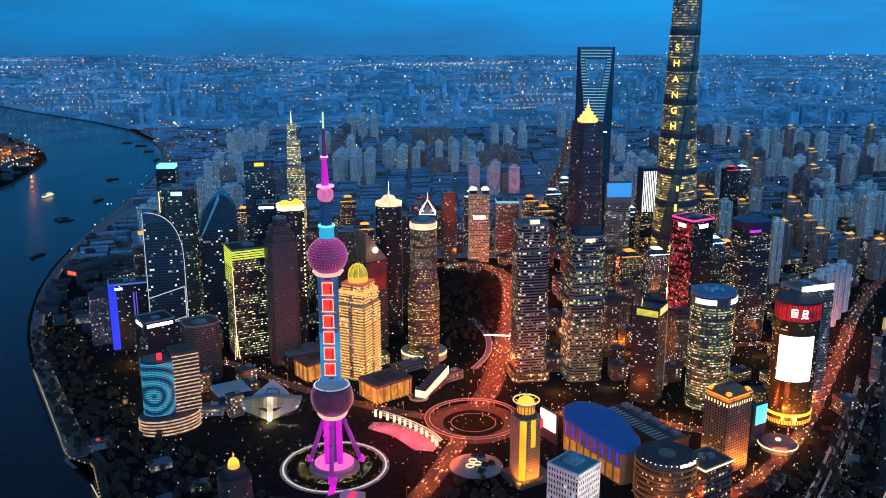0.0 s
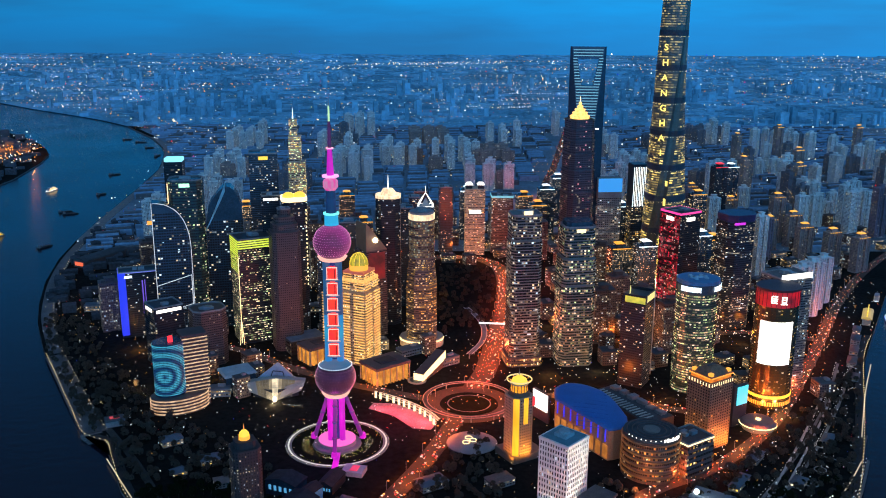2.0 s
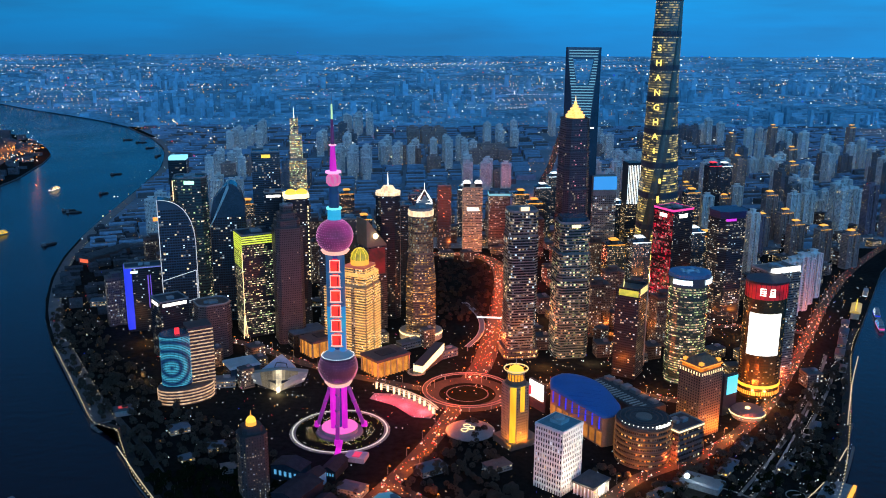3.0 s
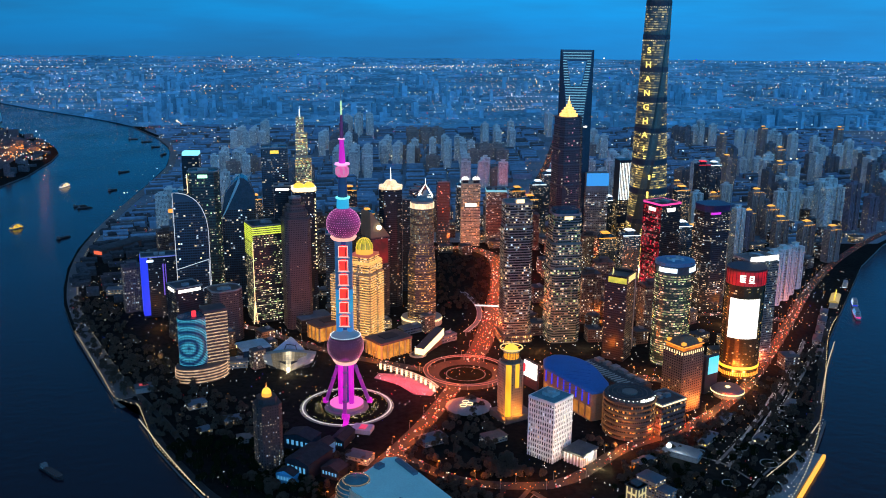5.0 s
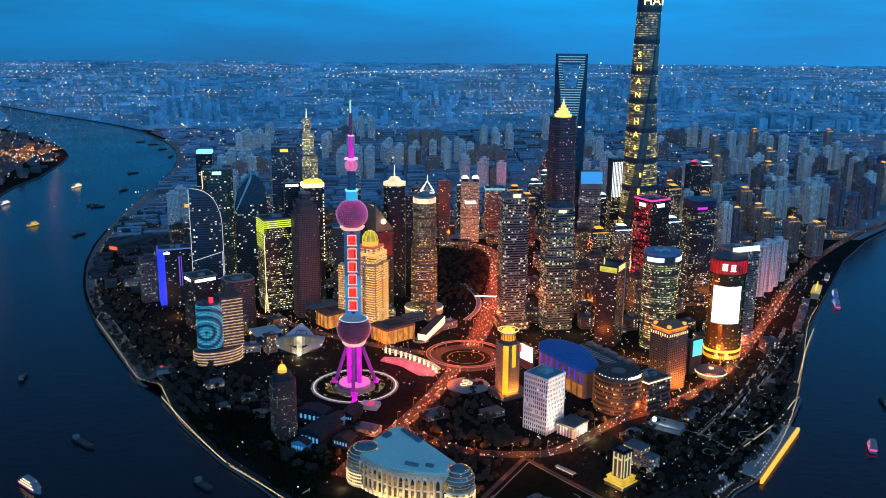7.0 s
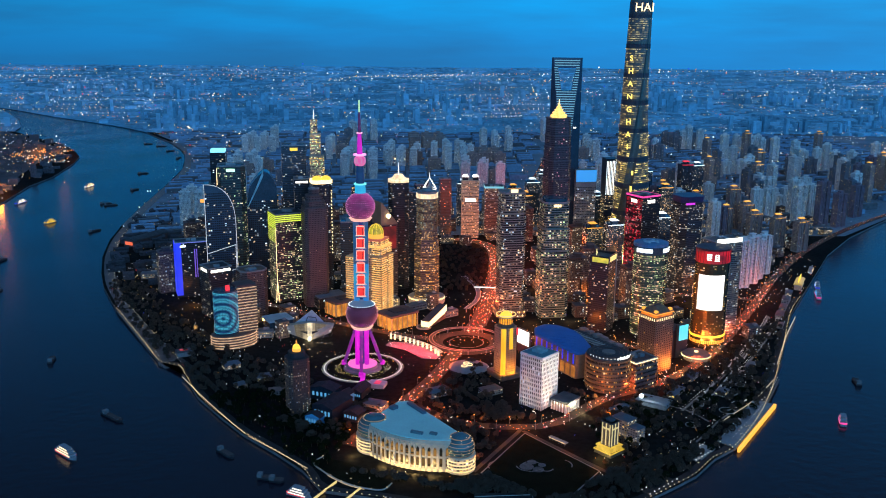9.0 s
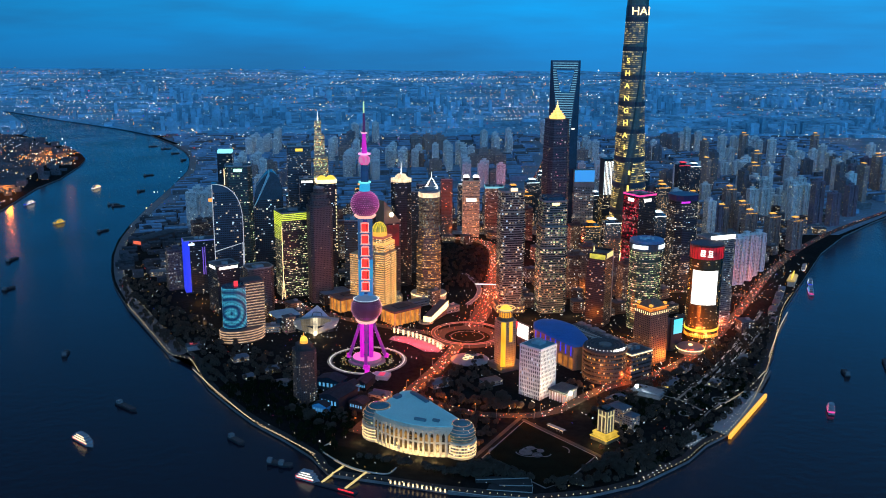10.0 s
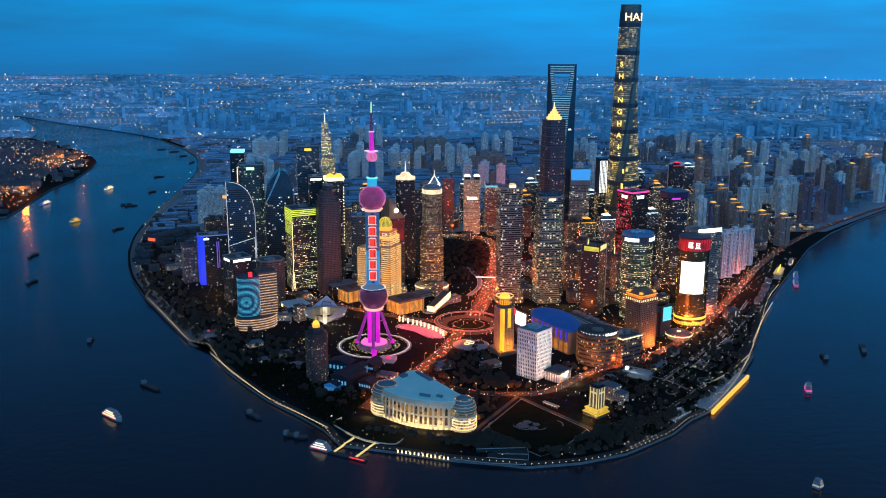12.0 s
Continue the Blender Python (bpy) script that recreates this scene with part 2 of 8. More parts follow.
P_HOME = mat_panes("apartment panes", 0.10, [W_WARM, W_WHITE, W_GOLD], 1.5, (0.05, 0.06, 0.075), 0.4, 0.3)
P_RED = mat_panes("red-lit panes", 0.55, [(1, 0.02, 0.06), (1, 0.05, 0.08), (1, 0.3, 0.3)], 0.55, (0.05, 0.012, 0.018))
G_WHITE = mat_glow("white sign light", (1, 0.95, 0.85), 2.2)
G_COOL = mat_glow("cool white light", (0.75, 0.9, 1.0), 1.8)
G_WARM = mat_glow("warm white light", (1, 0.72, 0.35), 2.2)
G_GOLD = mat_glow("gold floodlight", (1, 0.43, 0.025), 1.25)
G_YELLOW = mat_glow("yellow light", (1, 0.66, 0.03), 1.25)
G_LIME = mat_glow("lime light", (0.75, 0.9, 0.05), 1.0)
G_ORANGE = mat_glow("orange light", (1, 0.32, 0.02), 1.6)
G_RED = mat_glow("red light", (1, 0.02, 0.02), 1.2)
G_PINK = mat_glow("pink light", (1, 0.05, 0.35), 1.2)
# Magenta floodlight on the tower's concrete, put into its own glow.
G_MAGENTA = mat_soft_glow("magenta flood glow", (0.9, 0.004, 0.75), 0.95, (0.5, 0.004, 0.5), (0.06, 0.06, 0.03))
G_BLUE = mat_glow("blue light", (0.01, 0.03, 1.0), 0.9)
G_TEAL = mat_glow("turquoise light", (0.2, 0.9, 0.9), 1.2)
LIGHTS = {"lime": G_LIME, "white": G_WHITE, "cool": G_COOL, "warm": G_WARM, "gold": G_GOLD, "orange": G_ORANGE, "red": G_RED, "pink": G_PINK, "blue": G_BLUE}


def mat_water():
    mat, n, l, p = nodes_of("dark river water")
    co, a, b, bp, bp2 = (n.new("ShaderNode" + k) for k in ("TexCoord", "TexNoise", "TexNoise", "Bump", "Bump"))
    a.inputs["Scale"].default_value, a.inputs["Detail"].default_value = 0.10, 4
    b.inputs["Scale"].default_value, b.inputs["Detail"].default_value = 0.006, 3
    l.new(co.outputs["Object"], a.inputs["Vector"]), l.new(co.outputs["Object"], b.inputs["Vector"])
    bp.inputs["Strength"].default_value, bp.inputs["Distance"].default_value = 0.5, 0.7
    l.new(a.outputs[0], bp.inputs["Height"]), l.new(bp.outputs[0], p.inputs["Normal"])
    mr = n.new("ShaderNodeMapRange")
    mr.inputs["To Min"].default_value, mr.inputs["To Max"].default_value = 0.12, 0.3
    l.new(b.outputs[0], mr.inputs["Value"]), l.new(mr.outputs[0], p.inputs["Roughness"])
    p.inputs["Base Color"].default_value = (0.012, 0.010, 0.018, 1)
    p.inputs["IOR"].default_value = 1.33
    return mat


M_WATER = mat_water()


# ---- mesh tools ----
class Geo:
    """Points and faces of one part."""

    def __init__(self):
        self.v, self.f = [], []

    def face(self, *pts):
        k = len(self.v)
        self.v.extend(pts)
        self.f.append(tuple(range(k, k + len(pts))))
        return self

    def loft(self, rings, cap=True, floor=False):
        k, n = len(self.v), len(rings[0])
        for r in rings:
            self.v.extend(r)
        for i in range(len(rings) - 1):
            for j in range(n):
                a, b = k + i * n + j, k + i * n + (j + 1) % n
                self.f.append((a, b, b + n, a + n))
        if cap:
            self.f.append(tuple(range(k + (len(rings) - 1) * n, k + len(rings) * n)))
        if floor:
            self.f.append(tuple(reversed(range(k, k + n))))
        return self

    def prism(self, poly, z0, z1, top=None):
        return self.loft([[(x, y, z0) for x, y in poly], [(x, y, z1) for x, y in (top or poly)]], True, True)

    def box(self, x, y, z, sx, sy, sz, turn=0.0):
        """A box that stands on z."""
        return self.prism(rect(sx, sy, turn, x, y), z, z + sz)

    def tube(self, a, b, ra, rb=None, n=10):
        a, b = Vector(a), Vector(b)
        q = (b - a).to_track_quat("Z", "Y").to_matrix()
        ring = lambda c, r: [tuple(c + q @ Vector((r * math.cos(t), r * math.sin(t), 0))) for t in (2 * math.pi * i / n for i in range(n))]
        return self.loft([ring(a, ra), ring(b, ra if rb is None else rb)], True, True)

    def ball(self, x, y, z, r, rz=None, n=16, m=10, z0=-1.0, z1=1.0):
        rz = rz or r
        rings = []
        a0, a1 = math.asin(z0), math.asin(z1)
        for i in range(m + 1):
            a = a0 + (a1 - a0) * i / m
            c = max(math.cos(a), 0.02)
            rings.append([(x + r * c * math.cos(t), y + r * c * math.sin(t), z + rz * math.sin(a)) for t in (2 * math.pi * j / n for j in range(n))])
        return self.loft(rings, True, True)

    def sweep(self, pts, r, n=6, closed=False):
        """A tube bent along a line of points."""
        k, m = len(self.v), len(pts)
        for i in range(m):
            a, b = (pts[i - 1], pts[(i + 1) % m]) if closed else (pts[max(0, i - 1)], pts[min(m - 1, i + 1)])
            q = (Vector(b) - Vector(a)).to_track_quat("Z", "Y").to_matrix()
            self.v += [tuple(Vector(pts[i]) + q @ Vector((r * math.cos(t), r * math.sin(t), 0))) for t in (2 * math.pi * j / n for j in range(n))]
        for i in range(m if closed else m - 1):
            for j in range(n):
                a, b = k + i * n, k + ((i + 1) % m) * n
                self.f.append((a + j, a + (j + 1) % n, b + (j + 1) % n, b + j))
        return self

    def gem(self, x, y, z, r):
        """A small lamp body with eight faces."""
        k = len(self.v)
        self.v += [(x + r, y, z), (x, y + r, z), (x - r, y, z), (x, y - r, z), (x, y, z + r), (x, y, z - r)]
        self.f += [(k, k + 1, k + 4), (k + 1, k + 2, k + 4), (k + 2, k + 3, k + 4), (k + 3, k, k + 4), (k + 1, k, k + 5), (k + 2, k + 1, k + 5), (k + 3, k + 2, k + 5), (k, k + 3, k + 5)]
        return self

    def panes(self, poly, z0, z1, floor=4.2, bay=4.6, gap=0.12, proud=0.15, top=None, sides=None, vgap=0.58):
        """A grid of panes set on the sides of a prism, one to each bay and floor."""
        top = top or poly
        n = len(poly)
        rows = max(1, round((z1 - z0) / floor))
        for i in (range(n) if sides is None else sides):
            a, b, c, d = (Vector(p) for p in (poly[i], poly[(i + 1) % n], top[(i + 1) % n], top[i]))
            length = (b - a).length
            if length < 1.5:
                continue
            out = Vector(((b - a).y, -(b - a).x)).normalized() * proud
            cols = max(1, round(length / bay))
            g = gap / 2
            for r in range(rows):
                t0, t1 = (r + vgap / 2) / rows, (r + 1 - vgap / 2) / rows
                for s in range(cols):
                    u0, u1 = (s + g) / cols, (s + 1 - g) / cols
                    pts = []
                    for u, t in ((u0, t0), (u1, t0), (u1, t1), (u0, t1)):
                        p = a.lerp(b, u).lerp(d.lerp(c, u), t) + out
                        pts.append((p.x, p.y, z0 + (z1 - z0) * t))
                    self.face(*pts)
        return self

    def bands(self, poly, z0, z1, step, thick, proud, top=None):
        """Ledges round a prism, one at every step."""
        n = max(1, round((z1 - z0) / step))
        for i in range(n + 1):
            t = i / n
            ring = grown([tuple(Vector(a).lerp(Vector(b), t)) for a, b in zip(poly, top or poly)], proud)
            z = z0 + (z1 - z0) * t
            self.prism(ring, z - thick / 2, z + thick / 2)
        return self


def rect(sx, sy, turn=0.0, x=0.0, y=0.0):
    c, s = math.cos(radians(turn)), math.sin(radians(turn))
    return [(x + u * c - v * s, y + u * s + v * c) for u, v in ((-sx / 2, -sy / 2), (sx / 2, -sy / 2), (sx / 2, sy / 2), (-sx / 2, sy / 2))]


def chamfered(sx, sy, cut):
    a, b = sx / 2, sy / 2
    return [(-a + cut, -b), (a - cut, -b), (a, -b + cut), (a, b - cut), (a - cut, b), (-a + cut, b), (-a, b - cut), (-a, -b + cut)]


def circle(r, n=24, ry=None, x=0.0, y=0.0):
    ry = ry or r
    return [(x + r * math.cos(2 * math.pi * i / n), y + ry * math.sin(2 * math.pi * i / n)) for i in range(n)]


def grown(poly, d):
    """The outline moved outwards by d."""
    cx, cy = sum(p[0] for p in poly) / len(poly), sum(p[1] for p in poly) / len(poly)
    out = []
    for x, y in poly:
        r = math.hypot(x - cx, y - cy) or 1
        out.append((cx + (x - cx) * (r + d * 1.3) / r, cy + (y - cy) * (r + d * 1.3) / r))
    return out


def scaled(poly, k):
    return [(x * k, y * k) for x, y in poly]


SMALL = {"base_glow", "window_panes", "shop_panes", "facade_cladding", "red_panes", "shaft_panes", "pilasters", "ledge", "refuge_lamps", "globe_lamps", "fins", "edge_light", "dome_ribs"}


def part(name, geo, material, parent=None, label="", smooth=False):
    me = bpy.data.meshes.new(name)
    me.from_pydata([(p[0] * SCALE, p[1] * SCALE, p[2] * SCALE) for p in geo.v], [], geo.f)
    me.materials.append(material)
    if smooth:
        me.polygons.foreach_set("use_smooth", [True] * len(me.polygons))
    me.update()
    ob = new(name, me)
    if parent is not None:
        ob.parent = parent
    if label:
        tagged(ob, label)
    if name in SMALL:
        tagged(ob, kind="stuff")
    return ob


def thing(name, x, y, z, turn, label, category, group=""):
    ob = new(name)
    ob.matrix_world = pose(x * SCALE, y * SCALE, z * SCALE, 0, 0, turn)
    ob.empty_display_size = 2
    return tagged(ob, label, category, group)


def structure(name, geo, material, label, category="ground"):
    return tagged(part(name, geo, material), label, category, "", "structure")


def stuff(name, geo, material, label, category):
    return tagged(part(name, geo, material), label, category, "", "stuff")


def inside(x, y, poly):
    hit = False
    for (x0, y0), (x1, y1) in zip(poly, poly[1:] + poly[:1]):
        if (y0 > y) != (y1 > y) and x < (x1 - x0) * (y - y0) / (y1 - y0) + x0:
            hit = not hit
    return hit


# ---- ground and river ----
WATER = -4.0
FLAT = 4200.0
SHORE = [(-1390, 4200), (-1300, 4040), (-1180, 3840), (-1070, 3600), (-1010, 3430), (-965, 3250), (-920, 3037), (-890, 2736), (-872, 2480), (-854, 2240), (-836, 2051), (-812, 1885), (-774, 1719), (-727, 1572), (-684, 1462), (-614, 1318), (-566, 1234), (-497, 1112), (-452, 1034),
         (-416, 1014), (-398, 978), (-356, 892), (-305, 818), (-266, 766), (-212, 709), (-171, 660), (-144, 612), (-69, 590), (5, 566), (77, 552), (98, 545),
         (172, 556), (237, 582), (289, 622), (317, 645), (354, 690), (392, 722), (480, 853), (576, 1042), (690, 1290), (754, 1400), (964, 1756),
         (1107, 1948), (1269, 2122), (1431, 2282), (1900, 2700), (2600, 3200), (5000, 4200)]
WEST = [(-6000, 4200), (-6000, 1300), (-1700, 1900), (-1275, 2170), (-1290, 2330), (-1335, 2660), (-1330, 2850), (-1372, 3170), (-1415, 3350), (-1476, 3480), (-1560, 3620), (-1690, 3800), (-1880, 4010), (-2040, 4200)]
LEFT_BANK = [(4200, -2040), (4400, -2090), (4760, -2260), (5199, -2520), (5470, -2700)]
RIGHT_BANK = [(4200, -1390), (4466, -1620), (4740, -1920), (4948, -2150), (5300, -2500), (5470, -2690)]
# Mean camera point that the far land is shrunk towards.
HUB = Vector((-15.0, -250.0, 541.0))
REACH = 2100.0


def risen(x, y, z=0.0):
    """Past the flat town, land shrinks and climbs to fit the camera's view."""
    d, d0 = y - HUB.y, FLAT - HUB.y
    if d <= d0:
        return (x, y, z)
    k = (d0 + REACH * (1 - math.exp(-(d - d0) / REACH))) / d
    return (HUB.x + (x - HUB.x) * k, HUB.y + d * k, HUB.z + (z - HUB.z) * k)


def along(rows, y):
    for (y0, x0), (y1, x1) in zip(rows, rows[1:]):
        if y0 <= y <= y1:
            return x0 + (x1 - x0) * (y - y0) / (y1 - y0)
    return rows[-1][1]


def flat_land(name, poly, label):
    bm = bmesh.new()
    top = [bm.verts.new((x * SCALE, y * SCALE, 0)) for x, y in poly]
    low = [bm.verts.new((x * SCALE, y * SCALE, (WATER - 3) * SCALE)) for x, y in poly]
    f = bm.faces.new(top)
    if f.normal.z < 0 or f.calc_area() == 0:
        f.normal_flip()
    for i in range(len(poly)):
        j = (i + 1) % len(poly)
        bm.faces.new((top[i], low[i], low[j], top[j])).material_index = 1
    bmesh.ops.triangulate(bm, faces=[f])
    bmesh.ops.recalc_face_normals(bm, faces=bm.faces)
    me = bpy.data.meshes.new(name)
    bm.to_mesh(me)
    bm.free()
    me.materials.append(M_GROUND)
    me.materials.append(M_WALL)
    return tagged(new(name, me), label, "ground", "", "structure")


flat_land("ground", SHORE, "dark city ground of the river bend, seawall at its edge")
flat_land("ground_west_bank", WEST, "dark ground of the opposite river bank")
g = Geo().face((-6000, -3000, WATER), (6000, -3000, WATER), (6000, FLAT, WATER), (-6000, FLAT, WATER))
structure("water", g, M_WATER, "dark blue river with small ripples", "water")
ys = [FLAT + (5470 - FLAT) * i / 12 for i in range(13)]
g = Geo()
for y0, y1 in zip(ys, ys[1:]):
    g.face(risen(-6000, y0, WATER), risen(along(RIGHT_BANK, y0) + 30, y0, WATER), risen(along(RIGHT_BANK, y1) + 30, y1, WATER), risen(-6000, y1, WATER))
structure("water_upstream", g, M_WATER, "far reach of the blue river", "water")
g = Geo()
for y0, y1 in zip(ys, ys[1:]):
    for side in (0, 1):
        bank = (LEFT_BANK, RIGHT_BANK)[side]
        a, b = along(bank, y0), along(bank, y1)
        for e0, e1 in zip((0, 0.25, 0.6), (0.25, 0.6, 1)):
            far = -9000 if side == 0 else 9000
            p = [risen(a + (far - a) * e0, y0), risen(a + (far - a) * e1, y0), risen(b + (far - b) * e1, y1), risen(b + (far - b) * e0, y1)]
            g.face(*(p if side else p[::-1]))
y0 = 5470.0
while y0 < 11000:
    y1 = y0 * 1.06
    for i in range(-6, 6):
        w = y0 * 0.16
        g.face(risen(i * w, y0), risen((i + 1) * w, y0), risen((i + 1) * w * 1.06, y1), risen(i * w * 1.06, y1))
    y0 = y1
structure("ground_far", g, M_FAR_HAZE, "built-up plain in painted haze blue, raised to the horizon", "ground")


def ribbon(pts, width, z, closed=False):
    """A flat strip along a line."""
    g = Geo()
    n = len(pts)
    side = []
    for i in range(n):
        a, b = (pts[(i - 1) % n], pts[(i + 1) % n]) if closed else (pts[max(i - 1, 0)], pts[min(i + 1, n - 1)])
        t = Vector((b[0] - a[0], b[1] - a[1])).normalized()
        o = Vector((-t.y, t.x)) * width / 2
        side.append(((pts[i][0] + o.x, pts[i][1] + o.y, z), (pts[i][0] - o.x, pts[i][1] - o.y, z)))
    for i in range(n if closed else n - 1):
        (a, b), (c, d) = side[i], side[(i + 1) % n]
        g.face(a, b, d, c)
    return g


def smooth_line(pts, step=20.0):
    """Points at even steps on a soft curve through pts."""
    out = []
    for i in range(len(pts) - 1):
        p0, p1, p2, p3 = (Vector(pts[max(0, min(len(pts) - 1, i + k))]) for k in (-1, 0, 1, 2))
        n = max(1, int((p2 - p1).length / step))
        for s in range(n):
            t = s / n
            out.append(tuple(0.5 * (2 * p1 + (p2 - p0) * t + (2 * p0 - 5 * p1 + 4 * p2 - p3) * t * t + (3 * p1 - p0 - 3 * p2 + p3) * t ** 3)))
    out.append(tuple(pts[-1]))
    return out


# ---- towers ----
def rooftop(root, poly, z, seed, material=M_STEEL):
    """Plant rooms, tanks and a parapet on a roof."""
    rnd = random.Random(seed)
    g = Geo()
    rim, low = poly, grown(poly, -1.2)
    for i in range(len(rim)):
        j = (i + 1) % len(rim)
        a, b, c, d = rim[i], rim[j], low[j], low[i]
        g.face((*a, z), (*b, z), (*b, z + 2.2), (*a, z + 2.2))
        g.face((*a, z + 2.2), (*b, z + 2.2), (*c, z + 2.2), (*d, z + 2.2))
        g.face((*d, z + 2.2), (*c, z + 2.2), (*c, z), (*d, z))
    part("parapet", g, M_CONCRETE, root)
    r = min(max(abs(p[0]) for p in poly), max(abs(p[1]) for p in poly))
    for k in range(3):
        part("plant_room", Geo().box(rnd.uniform(-0.4, 0.4) * r, rnd.uniform(-0.4, 0.4) * r, z, rnd.uniform(0.25, 0.6) * r, rnd.uniform(0.25, 0.5) * r, rnd.uniform(2.5, 5)), material, root)


def tower(name, x, y, turn, tiers, wall, panes, label, category="skyscraper", floor=3.8, bay=2.9, gap=0.16, vgap=0.6, roof=True, ledge=0.0, group=""):
    """A tower of stacked tiers: (outline, z0, z1) or (outline, z0, z1, outline at the top)."""
    root = thing(name, x, y, 0, turn, label, category, group)
    for k, tier in enumerate(tiers):
        poly, z0, z1 = tier[:3]
        top = tier[3] if len(tier) > 3 else poly
        part("body", Geo().prism(poly, z0, z1, top), wall, root)
        part("window_panes", Geo().panes(poly, z0 + 1, z1 - 1, floor, bay, gap, 0.18, top, None, vgap), panes, root)
        if ledge:
            part("facade_cladding", Geo().bands(poly, z0 + 2, z1 - 1, floor, 0.9, ledge, top), wall, root)
    if roof:
        last = tiers[-1]
        rooftop(root, last[3] if len(last) > 3 else last[0], last[2], int(abs(x * 7 + y)))
    return root


def strip(root, name, poly, z0, z1, material, proud=0.5, sides=None, label="", inset=0.06):
    """A lit band on the sides of an outline."""
    g = Geo()
    n = len(poly)
    if sides is not None and len(sides) > 1 and inset == 0.0 and all(q - p == 1 for p, q in zip(sides, list(sides)[1:])):
        out = grown(poly, proud)
        ids = [i % n for i in [*sides, sides[-1] + 1]]
        k, m = len(g.v), len(ids)
        for ring, z in ((poly, z0), (out, z0), (out, z1), (poly, z1)):
            g.v += [(*ring[i], z) for i in ids]
        for r in range(3):
            g.f += [(k + r * m + i, k + r * m + i + 1, k + (r + 1) * m + i + 1, k + (r + 1) * m + i) for i in range(m - 1)]
        return part(name, g, material, root, label)
    for i in (range(n) if sides is None else sides):
        a, b = Vector(poly[i]), Vector(poly[(i + 1) % n])
        o = Vector(((b - a).y, -(b - a).x)).normalized()
        p, q = a.lerp(b, inset), b.lerp(a, inset)
        u, w = p + o * proud, q + o * proud
        g.loft([[(*p, z0), (*q, z0), (*w, z0), (*u, z0)], [(*p, z1), (*q, z1), (*w, z1), (*u, z1)]], True, True)
    return part(name, g, material, root, label)


def edge_line(root, a, b, material, r=0.6, name="light_tube"):
    return part(name, Geo().tube(a, b, r, None, 6), material, root)


# Twin office towers on the main road.
t1 = tower("office_tower", 143, 1290, 8, [(chamfered(47, 44, 6), 0, 200), (chamfered(45, 42, 6), 200, 238)], mat_surface("grey-brown curtain wall", (0.16, 0.14, 0.125), 0.5, 0.0), mat_panes("banded office panes", 0.22, [W_WARM, W_WHITE, W_WARM, W_COOL], 0.9, (0.014, 0.014, 0.016), 0.75),
           "tall grey glass office tower with banded floors and lit sign", ledge=0.4, gap=0.04, vgap=0.42, floor=4.4)
strip(t1, "sign", chamfered(45, 42, 6), 240, 246, G_WARM, 0.6, [0], "white lit rooftop sign", 0.3)
part("podium", Geo().prism(chamfered(55.4, 51.4, 6), 0, 15), M_BROWN, t1)
part("shop_panes", Geo().panes(chamfered(55.4, 51.4, 6), 1, 14, 6.5, 3.2, 0.4, 0.4, None, [0, 1, 7, 6], 0.4), mat_panes("golden shop panes", 0.8, [W_GOLD, W_WARM, (1, 0.6, 0.2)], 1.3), t1)
t2 = tower("office_tower", 223, 1290, 8, [(chamfered(53, 48, 7), 0, 130), (chamfered(52, 46, 6), 130, 172), (chamfered(47, 42, 6), 172, 220)], mat_surface("grey-green curtain wall", (0.11, 0.14, 0.135), 0.5, 0.0), mat_panes("banded green panes", 0.26, [W_GREEN, W_WHITE, W_WARM, W_WARM], 0.85, (0.014, 0.03, 0.028), 0.75),
           "stepped green-grey glass office tower with lit sign", ledge=0.4, gap=0.04, vgap=0.42, floor=4.4)
strip(t2, "sign", chamfered(47, 42, 6), 213, 218, G_WARM, 0.6, [0], "orange-white lit sign", 0.3)
part("roof_slab", Geo().prism(chamfered(40, 36, 6), 220, 228), M_GLASS_BLUE, t2)
# Dark tower with golden notched crown.
t = tower("office_tower", 302, 1205, 58, [(rect(37, 36), 0, 138)], M_GLASS, P_SPARSE, "near-black glass tower with golden lit notched crown", roof=False)
G_PALEGOLD = mat_glow("pale gold screen", (0.95, 0.85, 0.3), 1.0)
part("crown_screen", Geo().box(-18.8, -2, 129, 0.8, 30, 9), mat_soft_glow("lime-gold screen", (0.85, 0.75, 0.08), 0.95, (0.5, 0.5, 0.06), (0.12, 0.12, 0.2)), t)
part("crown_screen", Geo().box(2, -18.3, 131, 30, 0.8, 9), G_PALEGOLD, t)
part("crown_wall", Geo().box(-17.8, 0, 138, 1.4, 34, 3).box(0, -17.3, 138, 34, 1.4, 4).box(17.8, 0, 138, 1.4, 34, 5), M_GLASS, t)
part("crown_sail", Geo().loft([[(-14, 8, 138), (14, 16, 138), (14, 17, 138), (-14, 9, 138)], [(-12, 8, 152), (2, 13, 147), (2, 14, 147), (-12, 9, 152)]], True, True), G_PALEGOLD, t, "pale golden roof sail")
part("roof", Geo().box(0, 0, 138, 34, 33, 0.6), M_ROOF, t)
edge_line(t, (19, -18.5, 10), (19, -18.5, 140), M_STEEL, 0.9, "corner_mast")
# Round glass tower with a lit blue crown.
t = tower("office_tower", 382, 1186, 12, [(circle(30, 20, 27), 0, 150)], M_GLASS_GREEN, mat_panes("dim green panes", 0.5, [W_GREEN, W_WHITE, W_GREEN, W_WARM], 0.75, (0.02, 0.05, 0.04), 0.6), "rounded green glass tower with white and blue lit crown", gap=0.1, vgap=0.5, roof=False)
part("crown", Geo().prism(circle(30, 20, 27), 150, 163, circle(32, 20, 29)), M_GLASS_BLUE, t)
# Blue light on the roof rim is put into its base colour.
part("roof_rim", Geo().prism(circle(31, 20, 28), 163, 168), mat_surface("roof metal in painted blue light", (0.08, 0.22, 0.40), 0.4, 0.3), t)
